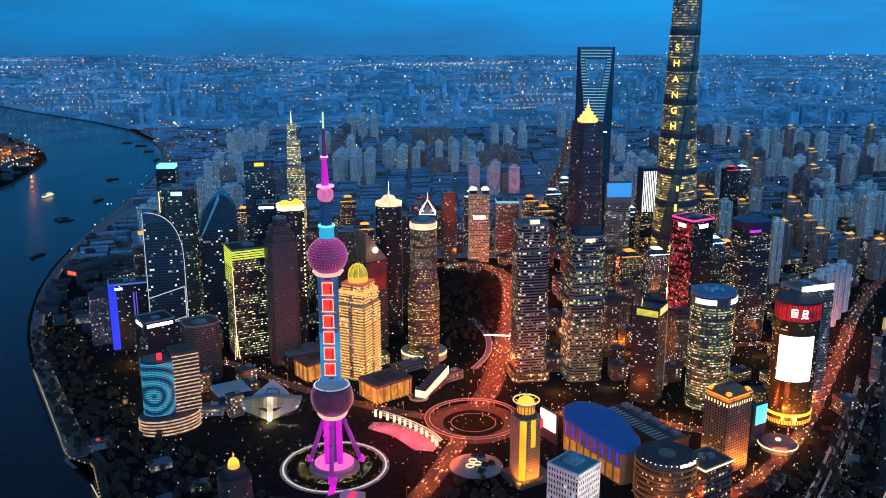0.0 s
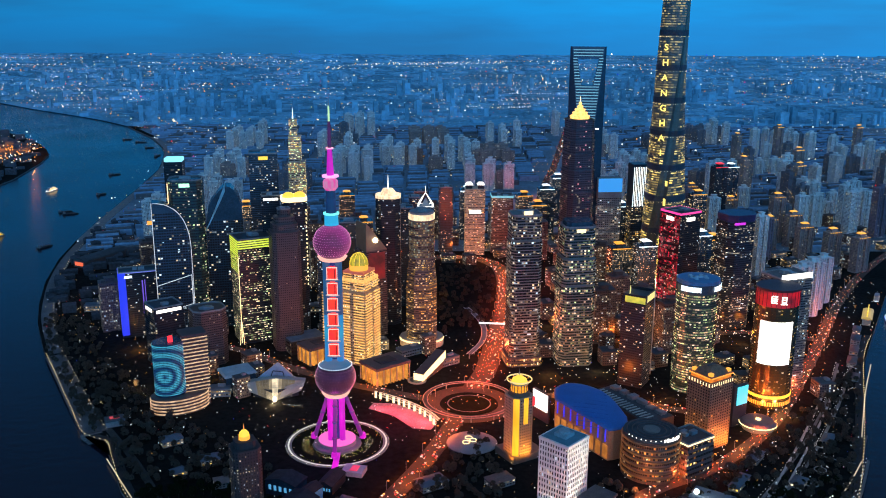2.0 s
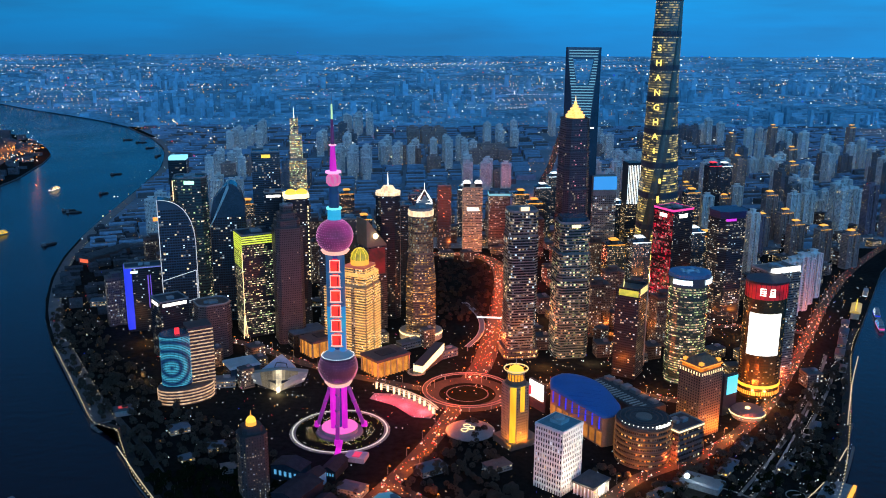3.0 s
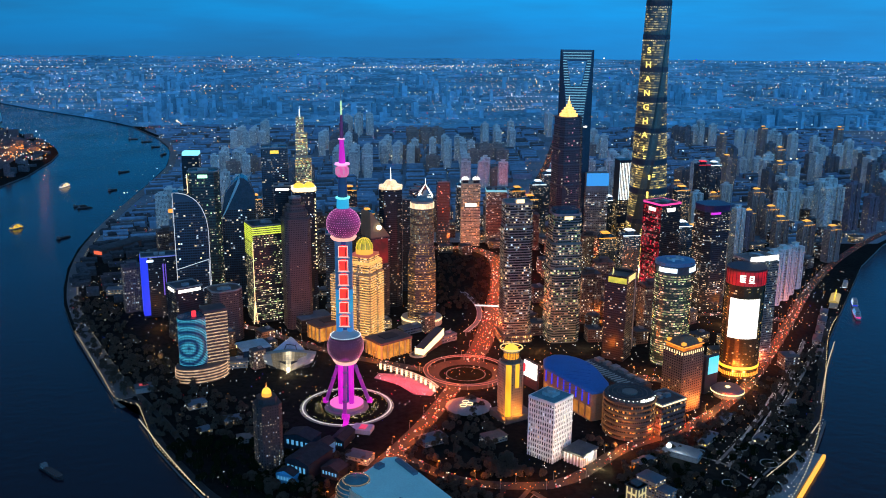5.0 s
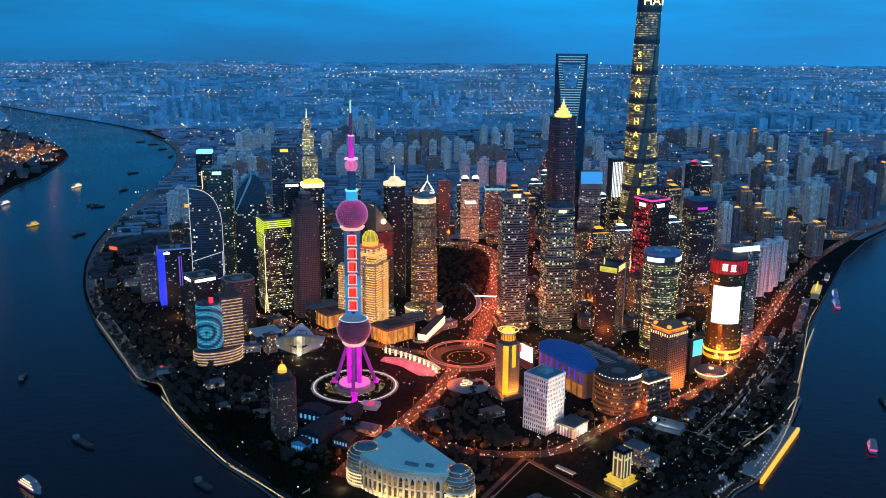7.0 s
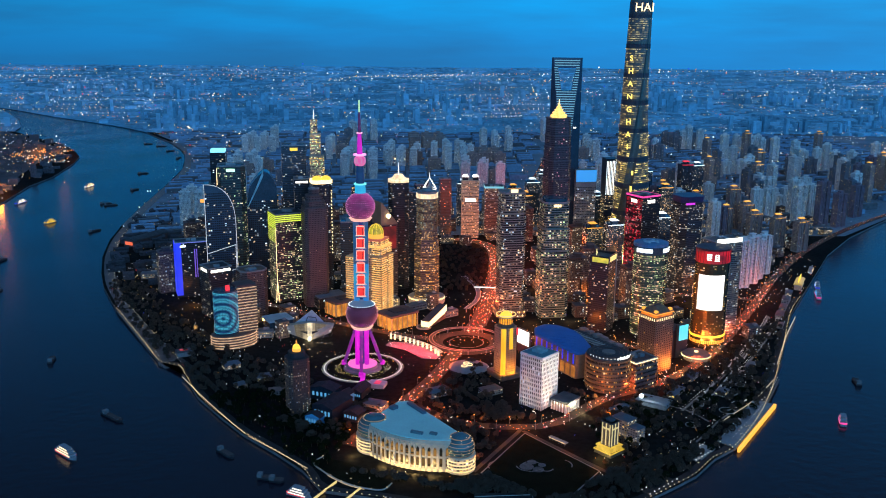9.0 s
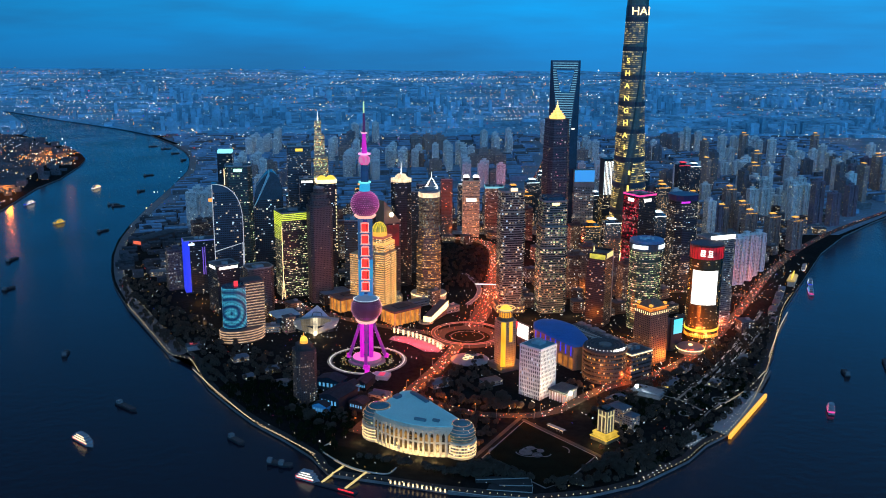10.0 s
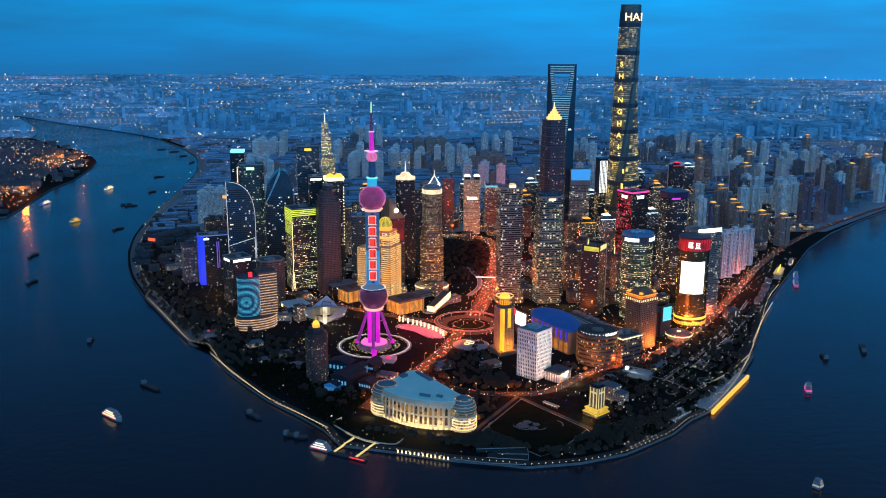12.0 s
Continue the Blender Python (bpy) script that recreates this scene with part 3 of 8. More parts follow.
for band in ([11, 12, 13], [16, 17, 18]):
    strip(t, "crown_light", circle(32, 20, 29), 154, 161, G_COOL, 0.7, band, "white lit band", 0.0)
part("roof_letter", Geo().box(0, 0, 168, 26, 5, 2).box(-8, 0, 168, 4, 22, 2).box(8, 0, 168, 4, 22, 2), mat_surface("pale roof steel", (0.45, 0.55, 0.6), 0.5), t)
# Tower washed in red.
red_poly = rect(50, 50)
t = tower("office_tower", 452, 1545, 30, [(red_poly, 0, 186)], M_GLASS, P_SPARSE, "dark glass tower with one red-lit face and red rim")
part("red_panes", Geo().panes(red_poly, 4, 182, 4.2, 3.6, 0.1, 0.5, None, [3], 0.2), P_RED, t, "red-lit face")
strip(t, "rim_light", red_poly, 185, 188.5, G_PINK, 0.8, None, "pink-red light line", 0.0)
strip(t, "sign", red_poly, 172, 179, G_WHITE, 0.8, [0], "white lit sign", 0.3)
strip(t, "side_sign", red_poly, 172, 179, G_WHITE, 0.8, [3], "white lit sign", 0.32)
# Dark tower with a purple top.
t = tower("office_tower", 525, 1462, 20, [(chamfered(58, 52, 11), 0, 190)], M_GLASS, P_OFFICE, "dark blue glass tower with purple-lit crown", roof=False, gap=0.1)
part("crown", Geo().prism(chamfered(56, 50, 11), 190, 202, chamfered(58, 52, 11)), mat_surface("dark violet roof screen", (0.04, 0.03, 0.09), 0.4), t)
part("crown_light", Geo().box(-12, -25.2, 186, 20, 3, 4), mat_glow("violet light", (0.7, 0.02, 0.8), 1.0), t)
# Curved tower with a giant bright screen.
t = thing("screen_tower", 477, 1133, 0, 18, "rounded golden glass tower with a giant white screen", "skyscraper")
au = circle(30, 28, 27)
part("body", Geo().prism(au, 0, 148), mat_surface("golden mirror glass", (0.16, 0.10, 0.045), 0.18, 0.6, 0.05, 0.3, 0.05), t)
part("window_panes", Geo().panes(au, 14, 146, 4.2, 3.4, 0.2, 0.15), mat_panes("amber panes", 0.12, [W_GOLD, W_WARM], 0.8, (0.05, 0.035, 0.02)), t)
crown = part("crown", Geo().prism(scaled(au, 1.0), 148, 170), mat_soft_glow("red crown light", (0.75, 0.004, 0.008), 0.75, (0.16, 0.003, 0.004), (0.05, 0.05, 0.09)), t, "red-lit crown")
part("crown_roof", Geo().prism(scaled(au, 1.02), 170, 173), mat_surface("dark red roof rim", (0.08, 0.02, 0.02), 0.5), t)
for k in range(28):
    part("crown_mullion", Geo().box(au[k][0] * 1.01, au[k][1] * 1.01, 148, 0.5, 0.5, 22), bpy.data.materials["dark red roof rim"], crown)
SCREEN = [15 + k for k in range(7)]
strip(t, "screen", au, 66, 128, mat_glow("white screen", (1, 0.97, 0.88), 1.6, sampled=True), 0.8, SCREEN, "glowing white advertising screen", 0.0)
for side, strokes in (("left", ((0, 9.5, 8, 1.4), (0, 6.4, 8, 1.2), (0, 3.4, 8, 1.2), (0, 0.2, 8, 1.2), (-3.6, 5, 1.2, 10), (1.6, 2.6, 1.3, 5.4))), ("right", ((0, 9, 6.4, 1.3), (0, 5.2, 6.4, 1.2), (0, 1.6, 6.4, 1.3), (-2.7, 5.3, 1.2, 8), (2.7, 5.3, 1.2, 8), (0, -0.9, 9, 1.2)))):
    a0 = radians(226 if side == "left" else 250)
    cx, cy = 31.4 * math.cos(a0), 28.4 * math.sin(a0)
    tx, ty = -math.sin(a0), math.cos(a0)
    g = Geo()
    for u, w, sx, sz in strokes:
        g.prism(rect(sx, 1.0, math.degrees(a0) + 90, cx + tx * u, cy + ty * u), 154 + w - sz / 2 + 1, 154 + w + sz / 2 + 1)
    part("sign_figure", g, G_WHITE, crown, "white lit sign figure")
part("base_light", Geo().prism(scaled(au, 1.04), 16, 20), G_YELLOW, t)
part("base_glow", Geo().panes(scaled(au, 1.02), 1, 15, 14, 3.4, 0.3, 0.4), G_ORANGE, t)
for px, py in ((450, 1091), (486, 1086)):
    lamp("SPOT", px, py, 3, (1, 0.42, 0.06), 130000, 1.5, (477, 1133, 50), 100)
# Pale slab behind it.
wt = rect(58, 40)
t = tower("office_tower", 510, 1190, 20, [(wt, 0, 172)], mat_surface("grey-brown cladding", (0.16, 0.13, 0.12), 0.6), P_OFFICE, "grey office slab with white top sign and coloured edge screen")
strip(t, "sign", wt, 170, 178, G_WHITE, 0.8, [0], "long white lit sign", 0.04)
strip(t, "edge_screen", rect(13, 40.4, 0, -7, 0), 24, 158, mat_soft_glow("coloured screen", (0.03, 0.5, 0.65), 1.0, (0.8, 0.08, 0.2), (0.06, 0.06, 0.05)), 0.5, [0], "teal and red edge screen", 0.0)
# Hotel; orange floodlight on top storey, pilasters and corner is put in as glow.
ho = rect(42, 36)
t = tower("hotel", 352, 1008, 33, [(ho, 0, 92)], mat_surface("brown hotel stone", (0.20, 0.12, 0.075), 0.7), mat_panes("hotel panes", 0.07, [W_WARM, W_GOLD], 1.0, (0.03, 0.022, 0.018)), "brown stone hotel tower with glowing orange top storey", "hotel", bay=4.2, gap=0.5, vgap=0.5, roof=False)
part("top_storey", Geo().prism(rect(38, 32), 92, 98, rect(37, 31)), mat_soft_glow("stone with orange floodlight glow", (1, 0.30, 0.015), 1.0, (0.6, 0.12, 0.005), (0.15, 0.15, 0.15)), t, "top storey with orange floodlight put in as glow")
part("hip_roof", Geo().prism(rect(41, 35), 98, 99.2).prism(rect(38, 32), 99.2, 107, rect(16, 10)), mat_surface("brown-red hip roof tiles", (0.30, 0.13, 0.07), 0.6, 0.0, 0.3, 0.5), t)
part("roof_ridge", Geo().box(0, 0, 107, 15, 2, 1.4), M_BROWN, t)
part("eaves_light", Geo().box(0, -17.8, 97, 40, 0.8, 1.2).box(-20.8, 0, 97, 0.8, 34, 1.2), G_ORANGE, t)
for dx, dy in ((-16, -13), (16, -13), (-16, 13)):
    part("corner_lantern", Geo().box(dx, dy, 99.2, 5, 5, 4), G_GOLD, t)
part("pilasters", Geo().panes(ho, 84, 94, 10, 4.4, 0.65, 0.6), G_WARM, t)
strip(t, "corner_flood", ho, 4, 60, mat_soft_glow("orange corner floodlight glow", (1, 0.28, 0.02), 0.8, (0.3, 0.06, 0.0), (0.1, 0.1, 0.05)), 0.5, [1], "", 0.35)
for px, py, watts in ((322, 982, 22000), (344, 972, 26000), (372, 976, 70000), (386, 992, 80000)):
    lamp("SPOT", px, py, 3, (1, 0.33, 0.03), watts, 1.0, (352, 1008, 40), 110)
# Tower with a round lantern on top.
go = chamfered(30, 30, 6)
t = tower("lantern_tower", 107, 972, 30, [(go, 0, 84)], mat_surface("tan stone", (0.34, 0.25, 0.17), 0.7), mat_panes("lantern tower panes", 0.03, [W_WARM, W_GOLD], 0.8), "tan stone office tower with a golden lit round lantern", gap=0.45, roof=False)
G_LANTERN = mat_soft_glow("golden lantern light", (1, 0.45, 0.02), 1.25, (0.8, 0.26, 0.01), (0.3, 0.3, 0.4))
part("shoulder", Geo().prism(chamfered(25, 25, 6), 84, 89, chamfered(22, 22, 5)), mat_surface("dark shoulder stone", (0.1, 0.07, 0.05), 0.7), t)
lantern = part("lantern_drum", Geo().prism(circle(10.5, 24), 89, 94).prism(circle(9, 24), 94, 99), G_LANTERN, t)
for k in range(16):
    a = 2 * math.pi * k / 16
    part("lantern_column", Geo().tube((10.4 * math.cos(a), 10.4 * math.sin(a), 89), (10.4 * math.cos(a), 10.4 * math.sin(a), 99), 0.55, None, 6), M_BROWN, lantern)
part("lantern_ledge", Geo().prism(circle(11.6, 24), 98.5, 99.6), M_STONE, t)
halo = part("lantern_ring", Geo().sweep([(15 * math.cos(2 * math.pi * k / 40), 15 * math.sin(2 * math.pi * k / 40), 103.5) for k in range(40)], 0.8, 6, True), mat_glow("pale gold ring", (1, 0.75, 0.3), 1.0), t)
for k in range(8):
    a = 2 * math.pi * k / 8
    part("ring_arm", Geo().tube((8 * math.cos(a), 8 * math.sin(a), 100), (15 * math.cos(a), 15 * math.sin(a), 103.5), 0.4, None, 5), G_LANTERN, halo)
part("lantern_roof", Geo().prism(circle(10, 24), 99.6, 104, circle(8.5, 24)).prism(circle(8, 24), 104, 108, circle(3, 24)), G_YELLOW, t)
part("finial", Geo().tube((0, 0, 108), (0, 0, 117), 0.5, 0.15, 6), M_STEEL, t)
# Golden floodlight on the stone is put in as glowing strips.
strip(t, "flood_strip", go, 4, 84, mat_soft_glow("golden floodlight glow", (1, 0.42, 0.01), 1.2, (1, 0.6, 0.03), (0.1, 0.1, 0.03)), 0.5, [7], "corner with golden floodlight put in as glow", 0.05)
strip(t, "flood_strip", go, 50, 84, bpy.data.materials["golden floodlight glow"], 0.5, [0], "bay with golden floodlight put in as glow", 0.32)
part("side_panel", Geo().box(11, -8, 70, 9, 9, 11), G_RED, t)
part("podium", Geo().box(6, 4, 0, 46, 40, 9), mat_surface("brown podium stone", (0.2, 0.14, 0.1), 0.7), t)
for px, py in ((92, 946), (112, 940), (130, 952)):
    lamp("SPOT", px, py, 3, (1, 0.34, 0.02), 90000, 1.5, (108, 970, 50), 100)
# White office block with a deep window grid and a colonnaded wing.
wb = rect(39, 39)
t = thing("office_block", 147, 866, 0, 46, "white office block with a deep window grid, lit from below", "office building")
part("body", Geo().prism(scaled(wb, 0.96), 0, 78), mat_surface("dark recessed glass", (0.025, 0.025, 0.025), 0.3), t)
for k in range(11):
    for sx, sy, ex, ey in ((-1, -1, 1, -1), (1, -1, 1, 1), (1, 1, -1, 1), (-1, 1, -1, -1)):
        u = k / 11
        part("fin", Geo().box((sx + (ex - sx) * u) * 19, (sy + (ey - sy) * u) * 19, 0, 1.35, 1.35, 79), M_WHITE, t)
for k in range(11):
    part("floor_slab", Geo().prism(rect(38.8, 38.8), 6.6 * k + 4.6, 6.6 * k + 6.9), M_WHITE, t)
part("window_panes", Geo().panes(scaled(wb, 0.96), 7, 77, 6.6, 3.5, 0.4, 0.15, None, None, 0.35), P_SPARSE, t)
part("roof_rim", Geo().prism(rect(40, 40), 77, 80.5), M_WHITE, t)
part("roof_deck", Geo().prism(rect(36, 36), 80.5, 81), mat_surface("blue-green roof deck", (0.10, 0.22, 0.26), 0.7), t)
part("plant_room", Geo().box(0, 0, 81, 16, 16, 4).prism(circle(6), 85, 88), mat_surface("grey roof plant", (0.3, 0.38, 0.4), 0.6), t)
for px, py in ((92, 836), (112, 800), (182, 800), (204, 836)):
    lamp("SPOT", px, py, 4, (1.0, 0.88, 0.64), 340000, 1.0, (147, 862, 46), 66)
lamp("POINT", 206, 824, 5, (1, 0.75, 0.35), 22000, 1.0)
wing = thing("colonnade_wing", 184, 850, 0, 46, "low colonnaded wing with warm light between white columns", "pavilion")
part("body", Geo().box(0, 0, 0, 30, 24, 13), M_STONE, wing)
part("roof", Geo().box(0, 0, 14, 36, 30, 2.5), M_ROOF, wing)
for k in range(8):
    part("column", Geo().tube((-15 + k * 4.3, -13.5, 0), (-15 + k * 4.3, -13.5, 14), 0.9, 0.8, 8), M_WHITE, wing)
for k in range(6):
    part("column", Geo().tube((16.5, -12 + k * 4.8, 0), (16.5, -12 + k * 4.8, 14), 0.9, 0.8, 8), M_WHITE, wing)
    part("column", Geo().tube((-16.5, -12 + k * 4.8, 0), (-16.5, -12 + k * 4.8, 14), 0.9, 0.8, 8), M_WHITE, wing)

# Golden stepped hotel with dome, and its two podiums.
gh = thing("golden_hotel", -110, 1295, 0, 64, "stepped hotel with golden lit ledges and yellow dome", "hotel")
M_CREAM = mat_surface("cream stone", (0.5, 0.34, 0.18), 0.7)
G_LEDGE = mat_soft_glow("golden ledge light", (1, 0.56, 0.16), 1.25, (0.8, 0.36, 0.08), (0.3, 0.3, 0.05))
for k, (s, z0, z1) in enumerate(((46, 0, 118), (42, 118, 136), (34, 136, 146))):
    part("body", Geo().prism(rect(s, s), z0, z1), M_CREAM, gh)
    part("window_panes", Geo().panes(rect(s, s), z0 + 1, z1 - 1, 4.2, 3.2, 0.35, 0.2), P_BUSY, gh)
    n = int((z1 - z0) / 4.4)
    for i in range(n):
        z = z0 + 4 + i * 4.4
        g = Geo()
        for a, b in zip(rect(s, s), rect(s, s)[1:] + rect(s, s)[:1]):
            a, b = Vector(a), Vector(b)
            o = Vector(((b - a).y, -(b - a).x)).normalized()
            for u0, u1 in ((0.02, 0.42), (0.58, 0.98)):
                c, d = a.lerp(b, (u0 + u1) / 2), (b - a).length * (u1 - u0)
                g.prism(rect(d, 2.4, math.degrees(math.atan2((b - a).y, (b - a).x)), c.x + o.x * 1.0, c.y + o.y * 1.0), z, z + 1.1)
        part("ledge", g, G_LEDGE, gh)
part("wing", Geo().box(-4, 38, 0, 36, 30, 112), M_CREAM, gh, "lower wing with lit ledges")
part("window_panes", Geo().panes(rect(36, 30, 0, -4, 38), 2, 110, 4.2, 3.2, 0.35, 0.2), P_BUSY, gh)
for k in range(25):
    part("ledge", Geo().prism(rect(38, 32, 0, -4, 38), 4 + 4.4 * k, 4.9 + 4.4 * k), G_LEDGE, gh)
part("crown_band", Geo().prism(rect(43, 43), 133, 138), G_LEDGE, gh)
part("red_band", Geo().prism(rect(36, 36), 144, 149), mat_glow("red-orange band", (0.8, 0.14, 0.06), 0.5), gh)
part("dome_drum", Geo().prism(circle(14.5, 20), 146, 157), G_GOLD, gh)
dome = part("dome", Geo().ball(0, 0, 157, 14.5, 18, 20, 8, 0.0, 0.999), mat_soft_glow("yellow-lit dome", (0.75, 0.6, 0.02), 0.9, (0.3, 0.25, 0.02), (0.3, 0.3, 0.1)), gh, "yellow-lit ribbed dome")
for k in range(10):
    a = 2 * math.pi * k / 10
    pts = [(14.7 * math.cos(b) * math.cos(a), 14.7 * math.cos(b) * math.sin(a), 157 + 18.2 * math.sin(b)) for b in (0, 0.5, 1.0, 1.45)]
    g = Geo()
    for p, q in zip(pts, pts[1:]):
        g.tube(p, q, 0.45, None, 5)
    part("dome_rib", g, G_YELLOW, dome)
for (px, py, sx, sy) in ((-68, 1222, 62, 46), (-172, 1302, 66, 40)):
    pod = thing("colonnade_hall", px, py, 0, 38, "low hall with a brown flat roof and amber-glowing colonnade", "hall")
    # Amber light on walls and every other column is put in as glow.
    part("body", Geo().prism(rect(sx - 6, sy - 6), 0, 24), mat_soft_glow("amber light put in as stone glow", (0.95, 0.4, 0.06), 0.95, (0.5, 0.16, 0.02), (0.12, 0.12, 0.12)), pod)
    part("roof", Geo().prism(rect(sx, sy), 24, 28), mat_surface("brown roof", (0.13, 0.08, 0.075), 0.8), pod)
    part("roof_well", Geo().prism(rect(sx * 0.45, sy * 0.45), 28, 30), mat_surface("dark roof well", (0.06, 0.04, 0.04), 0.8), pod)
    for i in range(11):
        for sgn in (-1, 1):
            part("column", Geo().tube((-sx / 2 + 2 + i * (sx - 4) / 10, sgn * (sy / 2 - 1.2), 0), (-sx / 2 + 2 + i * (sx - 4) / 10, sgn * (sy / 2 - 1.2), 24), 1.2, 1.0, 8), bpy.data.materials["amber light put in as stone glow"] if i % 2 else M_CREAM, pod)
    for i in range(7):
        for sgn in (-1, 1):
            part("column", Geo().tube((sgn * (sx / 2 - 1.2), -sy / 2 + 2 + i * (sy - 4) / 6, 0), (sgn * (sx / 2 - 1.2), -sy / 2 + 2 + i * (sy - 4) / 6, 24), 1.2, 1.0, 8), bpy.data.materials["amber light put in as stone glow"] if i % 2 else M_CREAM, pod)

# Rounded tower with a sloping lower facet and a white sign ring.
cy = circle(20.5, 24, 20)
t = tower("office_tower", -14, 1368, 0, [(chamfered(49, 47, 12), 0, 104), (chamfered(49, 47, 12), 104, 150, chamfered(40, 39, 11))], M_BROWN, P_GOLD, "rounded bronze office tower with a white sign ring on top", roof=False, gap=0.1)
part("shaft", Geo().prism(cy, 150, 216), M_BROWN, t)
part("shaft_panes", Geo().panes(cy, 151, 210, 4.0, 3.0, 0.15, 0.2, None, None, 0.4), mat_panes("dim bronze panes", 0.75, [(0.9, 0.55, 0.2), (0.5, 0.45, 0.25), (0.9, 0.62, 0.3), (0.5, 0.62, 0.5)], 0.42, (0.04, 0.035, 0.03)), t)
part("sign_ring", Geo().prism(circle(21.1, 24, 20.6), 212, 221), bpy.data.materials["pale crown light"] if "pale crown light" in bpy.data.materials else mat_soft_glow("pale crown light", (1, 0.8, 0.5), 1.5, (0.6, 0.42, 0.25), (0.3, 0.3, 0.1)), t, "white lit sign ring")
part("roof_rim", Geo().prism(circle(19.5, 24, 19), 221, 225), M_CONCRETE, t)
part("plant_room", Geo().prism(circle(9), 225, 230), M_CONCRETE, t)
part("lower_podium", Geo().prism(circle(36, 24, 30), 0, 14), M_STONE, t)
strip(t, "podium_light", circle(36, 24, 30), 10, 12.5, G_WARM, 0.5, range(12, 24), "", 0.0)
# Tower with a slanted roof and a bright round lamp.
t = tower("office_tower", -98, 1420, 30, [(rect(38, 38), 0, 150)], M_BROWN, P_SPARSE, "brown tower with a slanted roof and a bright round lamp", roof=False)
part("slant_roof", Geo().loft([[(-19, -19, 150), (19, -19, 150), (19, 19, 150), (-19, 19, 150)], [(-19, -19, 196), (-17, -19, 196), (-17, 19, 196), (-19, 19, 196)]]), mat_surface("tan sloping roof", (0.22, 0.15, 0.1), 0.6), t)
part("lamp", Geo().ball(-4, -22.5, 168, 4.5, 4.5, 12, 8), mat_glow("bright round lamp", (1, 0.85, 0.5), 5), t)
# Red light falling on the wall is put in as a glowing patch.
strip(t, "red_panel", rect(38, 38), 100, 146, mat_soft_glow("painted-in red light", (0.6, 0.015, 0.02), 0.5, (0.12, 0.006, 0.006), (0.05, 0.05, 0.05)), 0.4, [0], "red light put in as glow on the wall", 0.1)

# Towers on the river side of the bend.
gc = rect(60, 50)
t = tower("office_tower", -292, 1398, 26, [(gc, 0, 176)], M_GLASS, mat_panes("speckled panes", 0.36, [W_GREEN, W_WHITE, W_WARM], 1.3), "dark glass tower with lime-lit top floors")
for k in range(7):
    strip(t, "lime_band", gc, 150 + 3.8 * k, 152.2 + 3.8 * k, G_LIME, 0.5, [0, 3] if k > 2 else [3], "", 0.0)
part("lime_corner", Geo().panes(gc, 120, 150, 3.8, 4, 0.3, 0.5, None, [3], 0.5), G_LIME, t)
edge_line(t, (-30.5, -25.5, 4), (-30.5, -25.5, 150), G_WARM, 0.5)
edge_line(t, (-27, -25.8, 0), (-30, -25.6, 40), G_WARM, 0.5)
edge_line(t, (-34, -25.4, 0), (-31, -25.6, 40), G_WARM, 0.5)
z1 = [(chamfered(45, 42, 6), 0, 196), (chamfered(39, 36, 6), 196, 208), (chamfered(31, 28, 5), 208, 219), (chamfered(20, 18, 4), 219, 230)]
tower("stepped_tower", -232, 1357, 20, z1, M_BROWN, mat_panes("dim panes", 0.02, [W_WARM], 0.6, (0.03, 0.025, 0.03)), "unlit brown tower with stepped art-deco top", gap=0.5)
# Curved sail tower outlined with lights.
t = thing("sail_tower", -420, 1412, 0, 14, "dark glass tower with a sail-shaped outline of lights", "skyscraper")
sail = [(-34, 0), (24, 0)] + [(24 - 58 * (k / 12) ** 2.2 if k < 12 else -34, 150 + 81 * math.sin(k / 12 * math.pi / 2)) for k in range(13)]
g = Geo()
front, back = [(a, -15, b) for a, b in sail], [(a, 15, b) for a, b in sail]
g.loft([front, back], True, True)
part("body", g, M_GLASS_BLUE, t)
g = Geo()
for k in range(46):
    for s in range(17):
        xx, zz = -33 + s * 4, 4 + k * 4.6
        lim = 24 if zz < 150 else 24 - 58 * (max(0.0, math.asin(min(1, (zz + 4 - 150) / 81)) / (math.pi / 2))) ** 2.2
        if xx + 3.4 < lim:
            g.face((xx, -15.2, zz), (xx + 3.0, -15.2, zz), (xx + 3.0, -15.2, zz + 2.6), (xx, -15.2, zz + 2.6))
part("window_panes", g, P_SPARSE, t)
out = [(-34, 0)] + [p for p in sail[2:]][::-1] + [(24, 0)]
g = Geo().sweep([(a, -15.5, b) for a, b in out], 0.55)
g.tube((-34, -15.5, 92), (22, -15.5, 108), 0.6, None, 6)
g.tube((22, -15.5, 108), (22, -15.5, 58), 0.6, None, 6)
g.tube((22, -15.5, 58), (-16, -15.5, 48), 0.5, None, 6)
part("outline_light", g, mat_glow("thin outline light", (0.8, 0.9, 1.0), 0.75), t, "white outline light")
part("sign", Geo().box(-38, -14, 196, 8, 3, 6), G_ORANGE, t)
# Tower with an electric blue edge.
be = rect(62, 34)
t = tower("office_tower", -490, 1420, 20, [(be, 0, 112)], M_GLASS, P_SPARSE, "dark office tower with electric blue lit edge")
strip(t, "blue_edge", rect(11, 34, 0, -25.5, 0), 4, 112, G_BLUE, 0.8, [0, 3], "electric blue wall", 0.0)
strip(t, "roof_line", be, 111, 112.5, mat_glow("dim blue line", (0.2, 0.25, 0.9), 0.7), 0.6, None, "", 0.0)
part("sign", Geo().box(-16, -17.6, 103, 12, 1, 4), G_COOL, t)
part("blue_fin", Geo().box(6, -17.6, 40, 2, 1, 58).box(10, -17.6, 40, 1.4, 1, 58), mat_glow("dim violet strip", (0.2, 0.1, 0.8), 0.8), t)
dk = rect(46, 44)
t = tower("office_block", -412, 1292, 36, [(dk, 0, 94)], M_GLASS, P_SPARSE, "dark office block with white lit roof edge signs", "office building")
